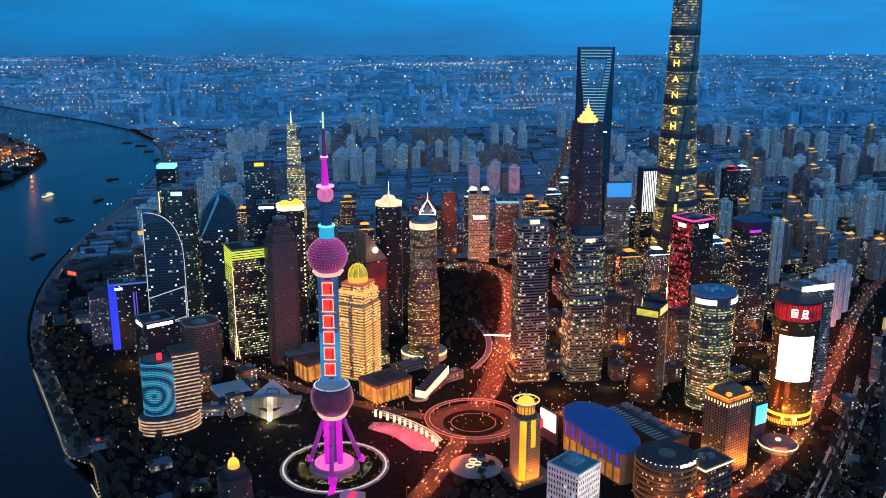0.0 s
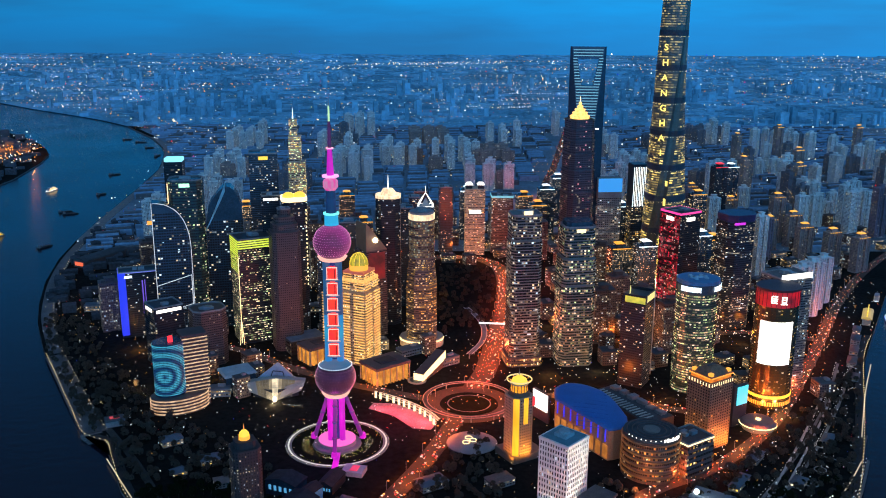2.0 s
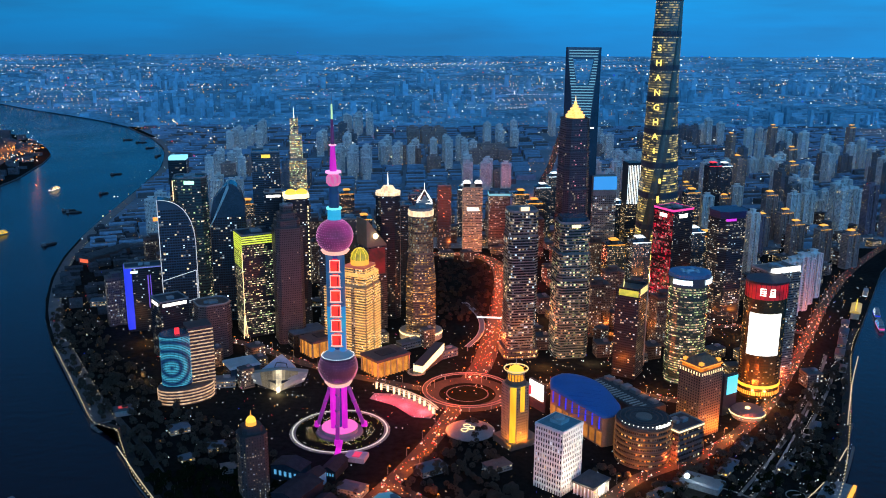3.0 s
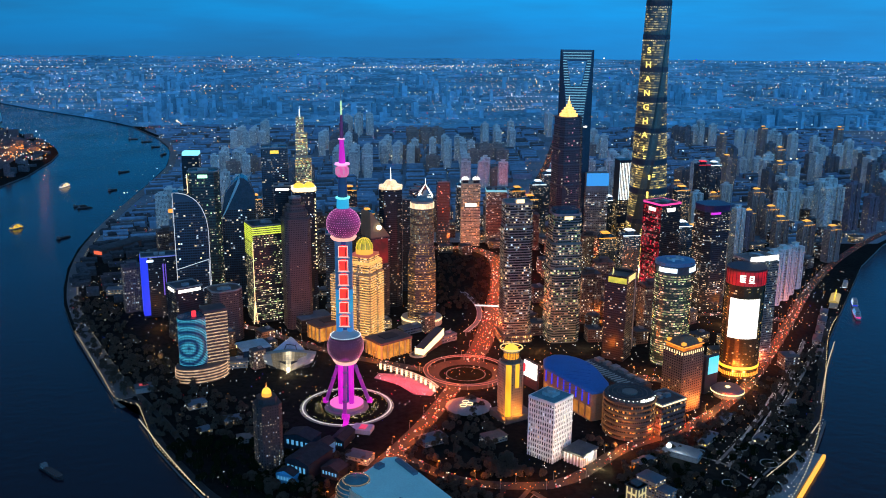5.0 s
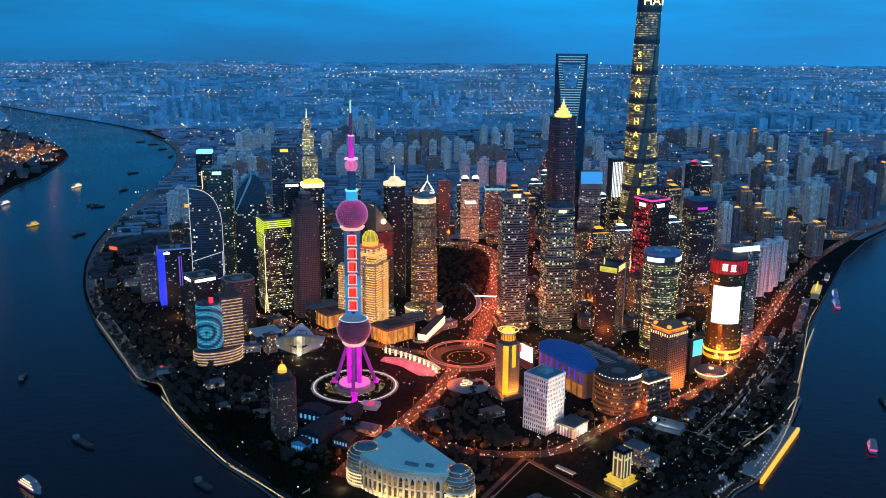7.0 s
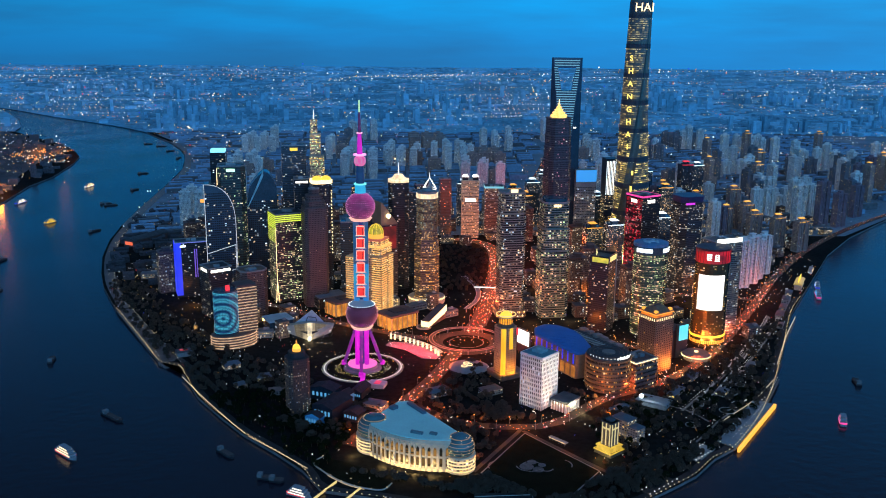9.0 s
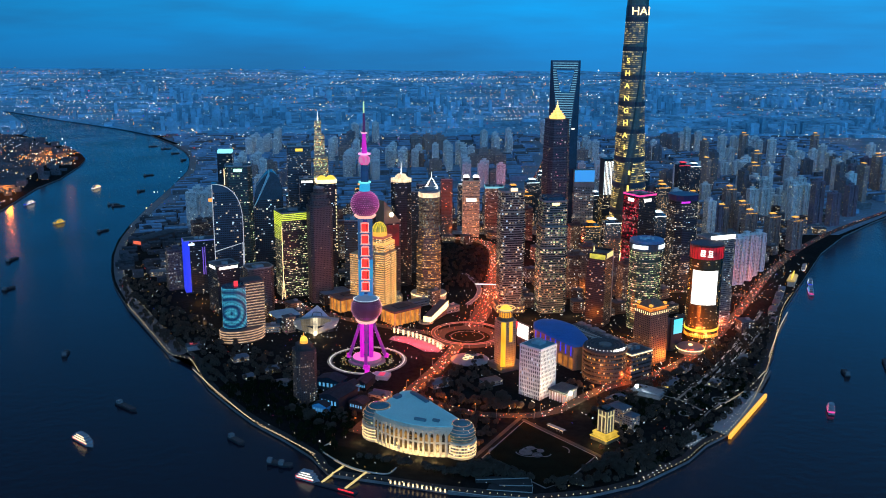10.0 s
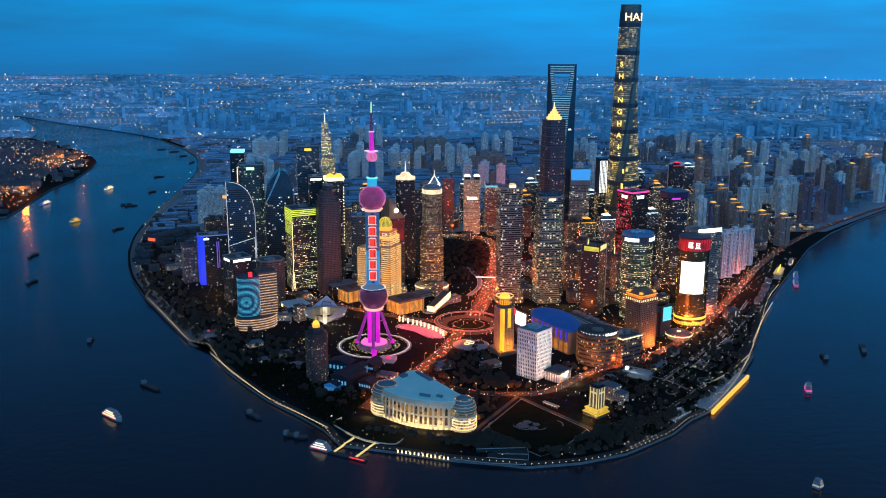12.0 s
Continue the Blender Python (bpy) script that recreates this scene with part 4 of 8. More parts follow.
strip(t, "roof_sign", dk, 87, 92, G_WHITE, 0.6, [0], "white lit roof edge", 0.08)
strip(t, "side_sign", dk, 87, 92, G_WHITE, 0.6, [3], "white lit roof edge", 0.2)
t = tower("office_block", -345, 1290, 30, [(chamfered(52, 46, 10), 0, 88)], M_BROWN, mat_panes("faint panes", 0.05, [W_WARM, W_COOL], 0.7), "dark brown office block with stepped roof", "office building", gap=0.35)
part("roof_light", Geo().box(-12, -21, 84, 5, 2, 3).box(-5, -21, 84, 4, 2, 3), G_COOL, t)
# Block with a blue screen on a curved end and glowing floor bands.
t = thing("screen_block", -346, 1120, 0, 28, "curved office block with a blue screen and warm floor bands", "office building")
part("body", Geo().box(22, 6, 0, 34, 30, 106), M_BROWN, t)
part("window_panes", Geo().panes(rect(34, 30, 0, 22, 6), 26, 104, 5.1, 2.8, 0.35, 0.2), P_SPARSE, t)
for k in range(19):
    strip(t, "floor_band", rect(34, 30, 0, 22, 6), 8 + 5.1 * k, 9.7 + 5.1 * k, mat_soft_glow("warm floor light", (1, 0.66, 0.4), 1.0, (0.45, 0.24, 0.12), (0.16, 0.16, 0.4)) if k == 0 else bpy.data.materials["warm floor light"], 0.4, [0, 1], "", 0.0)
scr = circle(21, 24, 17, -12, 0)
part("drum", Geo().prism(scr, 0, 100), M_GLASS_BLUE, t)
part("screen", Geo().panes(scr, 26, 98, 2.4, 5.5, 0.02, 0.6, None, range(10, 22), 0.35), mat_rings("blue screen", (0.006, 0.04, 0.16), (0.08, 0.55, 0.8), 0.75, (-22, -14, 54)), t, "blue screen showing turquoise rings")
part("roof_lamp", Geo().box(-10, -6, 100, 6, 5, 8), G_RED, t)
for k in range(5):
    part("podium_band", Geo().prism(circle(40, 28, 24, -2, -4), 2 + 4.6 * k, 3.7 + 4.6 * k), bpy.data.materials["warm floor light"], t)
part("podium", Geo().prism(circle(39, 28, 23.2, -2, -4), 0, 24), M_BROWN, t)
# Tall bank tower with a green sign.
gs = chamfered(54, 44, 8)
t = tower("office_tower", -405, 1440, 8, [(gs, 0, 262)], M_GLASS_GREEN, mat_panes("bank panes", 0.16, [W_GREEN, W_WARM, W_WHITE], 0.9), "tall green-grey bank tower with floor ledges and green sign", ledge=0.6, floor=5.0)
strip(t, "sign", gs, 252, 258, mat_glow("green-white sign", (0.45, 1, 0.65), 1.8), 0.8, [0], "green-white lit sign", 0.28)
edge_line(t, (-27.5, -16, 200), (-27.5, -16, 258), G_WARM, 0.6)
# Crescent-topped tower.
t = thing("crescent_tower", -352, 1476, 0, 10, "dark glass tower with a curved teal crescent top", "skyscraper")
prof = [(-30, 0), (30, 0), (30, 208)] + [(30 - 60 * k / 10, 208 + 44 * math.sin((k / 10) ** 0.8 * math.pi) * (1 - 0.35 * k / 10)) for k in range(1, 10)] + [(-30, 183)]
part("body", Geo().loft([[(a, -20, b) for a, b in prof], [(a, 20, b) for a, b in prof]], True, True), M_GLASS_BLUE, t)
g = Geo()
for k in range(50):
    for s in range(15):
        if 4 + k * 4.4 < 188:
            g.face((-29 + s * 4, -20.2, 4 + k * 4.4), (-26 + s * 4, -20.2, 4 + k * 4.4), (-26 + s * 4, -20.2, 6.6 + k * 4.4), (-29 + s * 4, -20.2, 6.6 + k * 4.4))
part("window_panes", g, P_SPARSE, t)
g = Geo()
M_CRESCENT = mat_surface("pale teal metal", (0.30, 0.55, 0.58), 0.4, 0.2)
crest = [(-31, 173)] + [(-30 + 34 * math.sin(k / 8 * 1.5), 173 + 78 * math.sin(k / 8 * 1.45)) for k in range(1, 9)]
for (a, b), (c, d) in zip(crest, crest[1:]):
    w0, w1 = 3 + 9 * (b - 173) / 78, 3 + 9 * (d - 173) / 78
    part("crescent_panel", Geo().loft([[(a, -23, b - w0), (a, -23, b), (a, 8, b), (a, 8, b - w0)], [(c, -23, d - w1), (c, -23, d), (c, 8, d), (c, 8, d - w1)]], True, True), M_CRESCENT, t)
# Heart-crowned tower, sign tower, black slab.
he = chamfered(40, 38, 7)
t = tower("office_tower", -224, 1415, 15, [(he, 0, 232)], M_GLASS, P_SPARSE, "grey tower with a golden winged crown", roof=False)
part("crown_base", Geo().prism(scaled(he, 1.03), 232, 239), G_WARM, t)
part("crown_wing", Geo().ball(-9, -6, 239, 10, 8, 14, 6, 0.0, 0.99), G_YELLOW, t)
part("crown_wing", Geo().ball(9, -6, 239, 10, 8, 14, 6, 0.0, 0.99), G_YELLOW, t)
for s in (-1, 1):
    part("edge_light", Geo().panes(rect(2, 2, 0, s * 17, -19.6), 90, 222, 7, 2, 0.1, 0.4, None, [0], 0.6), G_WARM, t)
t = tower("office_tower", -297, 1560, 10, [(rect(50, 44), 0, 288)], M_GLASS_BLUE, P_SPARSE, "dark blue glass tower with yellow lit sign")
strip(t, "sign", rect(50, 44), 278, 284, G_YELLOW, 0.8, [0], "yellow lit sign", 0.34)
t = tower("office_tower", -266, 1440, 10, [(rect(30, 30), 0, 236)], M_GLASS, P_SPARSE, "slim black glass tower with white top sign")
strip(t, "sign", rect(30, 30), 229, 233, G_WHITE, 0.5, [0], "white lit sign", 0.1)
# Gold-lit distant stepped tower.
t = tower("stepped_tower", -288, 1915, 5, [(rect(36, 30), 0, 215), (rect(26, 26, 0, -3, 0), 215, 270), (rect(17, 18, 0, -6, 0), 270, 306)], M_STONE, mat_panes("gold office panes", 0.85, [W_GOLD, W_WARM, W_GREEN], 1.9), "stepped tower with gold-lit floors and spire", roof=False)
part("spire", Geo().tube((-6, 0, 306), (-6, 0, 330), 1.6, 0.3, 8), G_COOL, t)
# White-crowned tower with spire; pyramid-topped tower.
sp = chamfered(42, 40, 9)
t = tower("office_tower", -72, 1480, 0, [(sp, 0, 224)], M_GLASS, P_SPARSE, "dark tower with white lit crown and spire", roof=False)
part("crown", Geo().prism(scaled(sp, 1.02), 224, 229).prism(chamfered(30, 28, 8), 229, 239, chamfered(16, 14, 4)), bpy.data.materials["pale crown light"], t)
part("spire", Geo().tube((0, 0, 239), (0, 0, 263), 1.2, 0.2, 8), G_WHITE, t)
t = tower("office_tower", -8, 1480, 0, [(rect(30, 30), 0, 208)], M_GLASS_BLUE, P_SPARSE, "dark tower with an open lit pyramid top", roof=False)
g = Geo()
for px, py in ((-13, -13), (13, -13), (13, 13), (-13, 13)):
    g.tube((px, py, 210), (0, 0, 232), 0.6, 0.45, 6)
    g.tube((px, py, 210), (py * -1, px, 210), 0.6, None, 6)
part("pyramid_frame", g, G_WHITE, t)
part("pyramid_core", Geo().prism(rect(15, 15), 208, 222, rect(2, 2)), M_CONCRETE, t)
part("spire", Geo().tube((0, 0, 232), (0, 0, 244), 0.6, 0.2, 6), G_WHITE, t)
# Pair-crowned tower and a teal-topped tower.
tc = rect(44, 44)
t = tower("office_tower", 101, 1948, 0, [(tc, 0, 150)], M_STONE, P_BUSY, "grey tower with two lit roof pavilions", roof=False)
for s in (-1, 1):
    part("roof_pavilion", Geo().box(s * 13, -4, 150, 14, 18, 8), M_GLASS, t)
    part("pavilion_light", Geo().prism(rect(17, 20, 0, s * 13, -4), 158, 163, rect(9, 12, 0, s * 13, -4)), G_WHITE, t)
    part("mast", Geo().tube((s * 13, -4, 163), (s * 13, -4, 172), 0.5, 0.2, 6), M_STEEL, t)
strip(t, "sign", tc, 96, 104, G_WHITE, 0.5, [0], "white lit sign", 0.2)
t = tower("office_tower", 163, 1965, 0, [(rect(48, 40), 0, 130)], M_BROWN, P_OFFICE, "brown-grey tower with pale teal roof edge")
strip(t, "roof_edge", rect(48, 40), 127, 132, mat_glow("pale teal edge", (0.2, 0.7, 0.85), 0.8), 0.6, None, "", 0.0)
for px, py, h, w in ((36, 1960, 150, 30), (-28, 1700, 180, 26), (-48, 1580, 185, 34), (-140, 1490, 180, 36), (-170, 1440, 150, 40), (-20, 1960, 140, 30)):
    tower("office_tower", px, py, 5, [(rect(w, w), 0, h)], M_GLASS_BLUE, P_SPARSE, "slim dark office tower with scattered lit windows", group="dark office towers")


# ---- the landmark towers ----
def tv_tower(x, y):
    root = thing("tv_tower", x, y, 0, 0, "tall television tower with magenta and blue lit globes and legs", "tower")
    # Floodlight on concrete is put into emission: bright low shafts, dim high ones.
    shaft = mat_soft_glow("concrete with blue flood glow", (0.02, 0.16, 0.75), 0.75, (0.03, 0.42, 0.7), (0.0, 0.0, 0.03))
    dim_glow = mat_soft_glow("concrete with dim blue flood glow", (0.012, 0.05, 0.2), 0.7, (0.03, 0.16, 0.36), (0.0, 0.0, 0.03))
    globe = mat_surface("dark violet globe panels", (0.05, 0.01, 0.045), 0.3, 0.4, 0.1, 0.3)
    legs = mat_soft_glow("violet flood glow on legs", (0.4, 0.01, 0.42), 0.8, (0.12, 0.02, 0.2), (0.05, 0.05, 0.02))
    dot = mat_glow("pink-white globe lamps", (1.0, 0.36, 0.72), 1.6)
    rose = mat_soft_glow("rose globe glow", (0.5, 0.006, 0.30), 0.55, (0.05, 0.002, 0.06), (0.03, 0.03, 0.03))
    for k in range(3):
        a = radians(90 + 120 * k)
        px, py = 8.5 * math.cos(a), 8.5 * math.sin(a)
        part("column", Geo().tube((px, py, 0), (px, py, 72), 3.7, None, 16), G_MAGENTA, root, "column with magenta flood glow", True)
        part("shaft", Geo().tube((px, py, 116), (px, py, 176), 4.4, None, 16), shaft, root, "shaft with blue flood glow", True)
        part("shaft", Geo().tube((px, py, 176), (px, py, 243), 4.4, None, 16), dim_glow, root, "shaft with dim blue flood glow", True)
        part("leg", Geo().tube((36 * math.cos(a + 1.05), 36 * math.sin(a + 1.05), 0), (9 * math.cos(a + 1.05), 9 * math.sin(a + 1.05), 74), 2.7, 2.5, 14), legs, root, "slanting leg with violet flood glow", True)
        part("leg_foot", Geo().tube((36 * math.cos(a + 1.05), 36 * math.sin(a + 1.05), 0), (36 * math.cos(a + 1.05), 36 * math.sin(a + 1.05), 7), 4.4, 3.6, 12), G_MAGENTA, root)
    part("core", Geo().tube((0, 0, 0), (0, 0, 243), 4.0, None, 12), mat_soft_glow("deep blue flood glow on core", (0.01, 0.05, 0.4), 0.5), root)
    for k in range(6):
        z = 126 + 19.5 * k
        lobby = part("sky_lobby", Geo().box(0, -6, z - 1.5, 12.4, 10, 15), mat_soft_glow("red lobby light", (1.0, 0.05, 0.015), 1.2, (0.8, 0.02, 0.02), (0.2, 0.2, 0.2)) if k == 0 else bpy.data.materials["red lobby light"], root, "glowing red room")
        part("lobby_slab", Geo().prism(circle(11.5, 18, None, 0, -1), z - 3.4, z - 2.0), mat_surface("pale slab", (0.5, 0.45, 0.45), 0.6) if k == 0 else bpy.data.materials["pale slab"], root)
        part("lobby_frame", Geo().box(-6, -11.3, z - 1.5, 0.8, 0.6, 15).box(6, -11.3, z - 1.5, 0.8, 0.6, 15).box(0, -11.3, z + 12.9, 12.6, 0.8, 1.0).box(0, -11.3, z - 1.8, 14, 0.9, 1.2), mat_glow("white-pink frame light", (1, 0.55, 0.45), 1.3) if k == 0 else bpy.data.materials["white-pink frame light"], lobby)
        part("lobby_mullion", Geo().box(3.2, -11.2, z, 0.7, 0.5, 11.5), mat_surface("dark lobby mullion", (0.1, 0.01, 0.01), 0.5) if k == 0 else bpy.data.materials["dark lobby mullion"], lobby)
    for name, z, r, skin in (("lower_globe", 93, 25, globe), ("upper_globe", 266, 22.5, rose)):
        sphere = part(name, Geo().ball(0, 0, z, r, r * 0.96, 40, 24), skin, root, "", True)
        dots = Geo()
        for i in range(13):
            el = radians(-38 + 8.5 * i)
            if name == "lower_globe" and (el > radians(38)):
                continue
            n = max(6, int(46 * math.cos(el)))
            for j in range(n):
                a = 2 * math.pi * (j + 0.5 * (i % 2)) / n
                dots.gem((r + 0.15) * math.cos(el) * math.cos(a), (r + 0.15) * math.cos(el) * math.sin(a), z + (r + 0.15) * 0.96 * math.sin(el), 0.42)
        tagged(part("globe_lamps", dots, dot, sphere, "rows of small pink lamps"), kind="stuff")
        part("globe_collar", Geo().prism(circle(15, 28), z - r * 0.97, z - r * 0.8, circle(18, 28)), mat_glow("peach collar light", (1, 0.5, 0.4), 1.1), sphere)
    # The cap's blue-grey tone is put in as glow; it is no lamp.
    part("globe_cap", Geo().ball(0, 0, 93, 25.25, 24.3, 40, 8, 0.62, 0.99), mat_soft_glow("blue-grey cap glow", (0.04, 0.2, 0.42), 0.6, (0.25, 0.25, 0.4), (0.05, 0.05, 0.05)), root, "cap with blue-grey tone put in as glow", True)
    ring = Geo()
    for k in range(44):
        a = 2 * math.pi * k / 44
        ring.gem(20.6 * math.cos(a), 20.6 * math.sin(a), 109, 0.75)
    tagged(part("globe_lamps", ring, G_COOL, root, "ring of white lamps"), kind="stuff")
    part("neck", Geo().tube((0, 0, 287), (0, 0, 300), 8.5, 8, 18), mat_glow("cyan neck light", (0.02, 0.45, 0.8), 0.9), root)
    part("neck_ring", Geo().prism(circle(9.6, 20), 300, 302), G_TEAL, root)
    part("upper_shaft", Geo().tube((0, 0, 302), (0, 0, 330), 6.5, 5.5, 18), mat_soft_glow("navy flood glow on shaft", (0.01, 0.06, 0.25), 0.5), root)
    part("capsule", Geo().prism(circle(6, 24), 329, 333, circle(9, 24)).prism(circle(9, 24), 333, 340).prism(circle(9, 24), 340, 343, circle(6.5, 24)), mat_soft_glow("pink capsule light", (0.85, 0.06, 0.4), 0.9, (0.6, 0.3, 0.5), (0.4, 0.4, 0.05)), root)
    part("capsule_ring", Geo().prism(circle(9.8, 24), 345, 347), mat_glow("pink ring", (1, 0.35, 0.75), 1.5), root)
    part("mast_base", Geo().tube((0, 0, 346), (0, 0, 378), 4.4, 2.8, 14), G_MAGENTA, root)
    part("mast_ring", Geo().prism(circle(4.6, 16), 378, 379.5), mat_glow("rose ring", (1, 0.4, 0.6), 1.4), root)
    part("mast", Geo().tube((0, 0, 379), (0, 0, 410), 2.4, 1.6, 12), mat_soft_glow("dim violet flood glow on mast", (0.12, 0.01, 0.16), 0.6), root)
    part("antenna", Geo().tube((0, 0, 410), (0, 0, 428), 1.2, 1.0, 10), mat_glow("pale green antenna light", (0.6, 1.0, 0.5), 0.9), root)
    part("antenna_tip", Geo().tube((0, 0, 428), (0, 0, 442), 0.7, 0.25, 8), M_STEEL, root)
    drum = part("base_drum", Geo().prism(circle(25, 36), 0, 8, circle(23, 36)), mat_surface("rose-grey base stone", (0.35, 0.25, 0.3), 0.6), root)
    part("base_ring", Geo().prism(circle(23.5, 36), 8, 9.2), mat_glow("pink base ring", (1, 0.15, 0.6), 1.0), drum)
    for k in range(24):
        a = 2 * math.pi * k / 24
        part("base_spoke", Geo().prism(rect(6, 1.1, math.degrees(a), 17.5 * math.cos(a), 17.5 * math.sin(a)), 8, 8.6), mat_glow("rose spoke light", (1, 0.1, 0.5), 0.8) if k == 0 else bpy.data.materials["rose spoke light"], drum)
    for k in range(3):
        a = radians(90 + 120 * k + 60)
        for f in (0.3, 0.55, 0.8):
            p = Vector((36 * math.cos(a), 36 * math.sin(a), 0)).lerp(Vector((9 * math.cos(a), 9 * math.sin(a), 74)), f)
            part("leg_band", Geo().tube(p - Vector((0, 0, 0.9)), p + Vector((0, 0, 0.9)), 3.3, None, 12), mat_surface("violet leg band", (0.2, 0.12, 0.3), 0.5) if "violet leg band" not in bpy.data.materials else bpy.data.materials["violet leg band"], root)
    part("base_terrace", Geo().prism(circle(31, 40), 0, 3.2, circle(30, 40)), M_PAVING, root)
    part("entrance_ramp", Geo().box(3, -52, 0, 7, 46, 3.5), G_MAGENTA, root, "magenta-lit entrance walkway")
    return root


tv_tower(-119, 1006)
# Bare lamps added in mid-air for the coloured light round the tower.
lamp("POINT", -119, 985, 40, (0.9, 0.05, 0.8), 45000, 8)
lamp("POINT", -80, 1050, 30, (1.0, 0.05, 0.2), 40000, 4)

# The twisting glass tower.
root = thing("twisted_tower", 457, 1690, 0, 0, "very tall twisting glass tower with yellow lit floors", "skyscraper")


def twist_ring(z, extra=0.0):
    u = z / 606
    r = 52 * (1 - u) + 25 * u - 4 * math.sin(u * math.pi) + extra
    pts = []
    for i in range(36):
        a = 2 * math.pi * i / 36
        k = 1 - 0.13 * (1 - math.cos(3 * a)) / 2
        notch = 0.86 if i in (0, 1) else 1.0
        b = a + radians(205) + radians(120) * u
        pts.append((r * k * notch * math.cos(b), r * k * notch * math.sin(b), z))
    return pts


zs = [606 * i / 60 for i in range(61)]
part("body", Geo().loft([twist_ring(z) for z in zs]), mat_surface("olive-grey curtain glass", (0.09, 0.095, 0.075), 0.3, 0.3, 0.03, 0.4, 0.05, 0.6), root)
ZONES = [0, 62, 122, 185, 245, 310, 372, 432, 495, 560]
lower_panes, upper_panes = Geo(), Geo()
for i in range(126):
    z0 = 4 + 4.6 * i
    z1 = z0 + 2.4
    if z1 > 578 or any(abs(z0 - q) < 7 for q in ZONES[1:]):
        continue
    a, b = twist_ring(z0, 0.25), twist_ring(z1, 0.25)
    for j in range(36):
        if j in (0, 1, 35):
            continue
        k = (j + 1) % 36
        (lower_panes if z0 < 300 else upper_panes).face(a[j], a[k], b[k], b[j])
YELLOWS = [(0.95, 0.66, 0.12), (0.7, 0.52, 0.15), (1, 0.72, 0.22), (0.45, 0.36, 0.12)]
part("window_panes", lower_panes, mat_panes("yellow atrium panes", 0.8, YELLOWS, 1.05, (0.09, 0.10, 0.09), 0.6), root, "gold-lit lower atrium floors")
part("window_panes", upper_panes, mat_panes("dim atrium panes", 0.6, YELLOWS, 0.5, (0.10, 0.13, 0.13), 0.7), root, "dim upper atrium floors")
for q in ZONES[1:]:
    part("refuge_floor", Geo().loft([twist_ring(q - 5, 0.5), twist_ring(q + 5, 0.5)], True, True), mat_surface("dark plant floor louvres", (0.035, 0.045, 0.06), 0.5) if q == 62 else bpy.data.materials["dark plant floor louvres"], root)
    g = Geo()
    ring = twist_ring(q - 7, 0.7)
    for j in range(0, 36, 1):
        g.gem(*ring[j], 0.45)
    tagged(part("refuge_lamps", g, G_WARM, root), kind="stuff")
G_LETTER = mat_glow("golden letter light", (1, 0.72, 0.12), 1.8)
for k, mark in enumerate("SHANGHAI"):
    u = k / 7
    z = 464 + (269 - 464) * u
    glyph = bpy.data.curves.new("light_letter", "FONT")
    glyph.body, glyph.size, glyph.align_x, glyph.extrude, glyph.offset = mark, 16 * SCALE, "CENTER", 0.4, 0.25
    glyph.materials.append(G_LETTER)
    ob = new("light_letter", glyph)
    ob.parent = root
    ob.matrix_basis = pose(-20.8 * SCALE, (-23 - 20 * (1 - z / 606)) * SCALE, z * SCALE, 90, 0, -14)
for k in range(5):
    z = 60 + k * 38
    part("light_glyph", Geo().box(-16 + 2 * k, -50 + 22 * z / 606, z, 3.4, 5, 9 + 4 * (k % 2)), G_LETTER, root, "golden light figure")
part("crown_band", Geo().loft([twist_ring(566, 0.6), twist_ring(590, 0.6)], True, True), mat_surface("dark crown glass", (0.03, 0.04, 0.06), 0.3), root)
txt = bpy.data.curves.new("crown_letters", "FONT")
txt.body, txt.size, txt.align_x, txt.extrude = "HAI", 26 * SCALE, "CENTER", 0.5
ob = new("crown_letters", txt)
txt.materials.append(mat_glow("warm letter light", (1, 0.78, 0.4), 2.2))
ob.parent = root
ob.matrix_basis = pose(2 * SCALE, -26.5 * SCALE, 569 * SCALE, 90, 0, 0)
tagged(ob, "glowing white letters on the crown")
lamp("POINT", 440, 1640, 20, WARM, 400000, 4)

# The tower with the opening at its top.
root = thing("opener_tower", 318, 1812, 0, -6, "tall blue-grey tower with a trapezoid opening at its top", "skyscraper")
WB, HT, ZF = 36.0, 464.0, 120.0


def wedge(z):
    u = max(0.0, (z - ZF) / (HT - ZF))
    w = WB * 0.9 * u
    return w, WB - w


def hexa(z):
    w, d = wedge(z)
    w = max(w, 0.3)
    return [(-WB, 0, z), (-w, -d, z), (w, -d, z), (WB, 0, z), (w, d, z), (-w, d, z)]


def hole(z):
    return 11.5 + (z - 388) / 52 * 9.5


part("body", Geo().loft([hexa(z) for z in (0, 60, ZF, 200, 300, 388)], True, True), mat_surface("slate blue curtain glass", (0.035, 0.065, 0.10), 0.25, 0.2, 0.03, 0.3, 0.05, 0.6), root)
for s in (-1, 1):
    rings = []
    for z in (388, 414, 440):
        w, d = wedge(z)
        h = hole(z)
        p = [(s * WB, 0, z), (s * w, -d, z), (s * h, -d, z), (s * h, d, z), (s * w, d, z)]
        rings.append(p if s < 0 else p[::-1])
    part("side_pier", Geo().loft(rings, True, True), bpy.data.materials["slate blue curtain glass"], root)
part("top_beam", Geo().loft([hexa(440), hexa(HT)], True, True), bpy.data.materials["slate blue curtain glass"], root)
pale = mat_glow("pale blue floor light", (0.25, 0.62, 0.8), 0.62)
for i in range(54):
    z = ZF + 40 + 5.6 * i
    if z > HT - 2:
        break
    w, d = wedge(z)
    spans = [(-w, w)] if not 386 < z < 441 else [(-w, -hole(z) - 0.5), (hole(z) + 0.5, w)]
    for a, b in spans:
        part("floor_light", Geo().box((a + b) / 2, -d - 0.2, z, abs(b - a) * 0.94, 0.8, 1.7), pale, root)
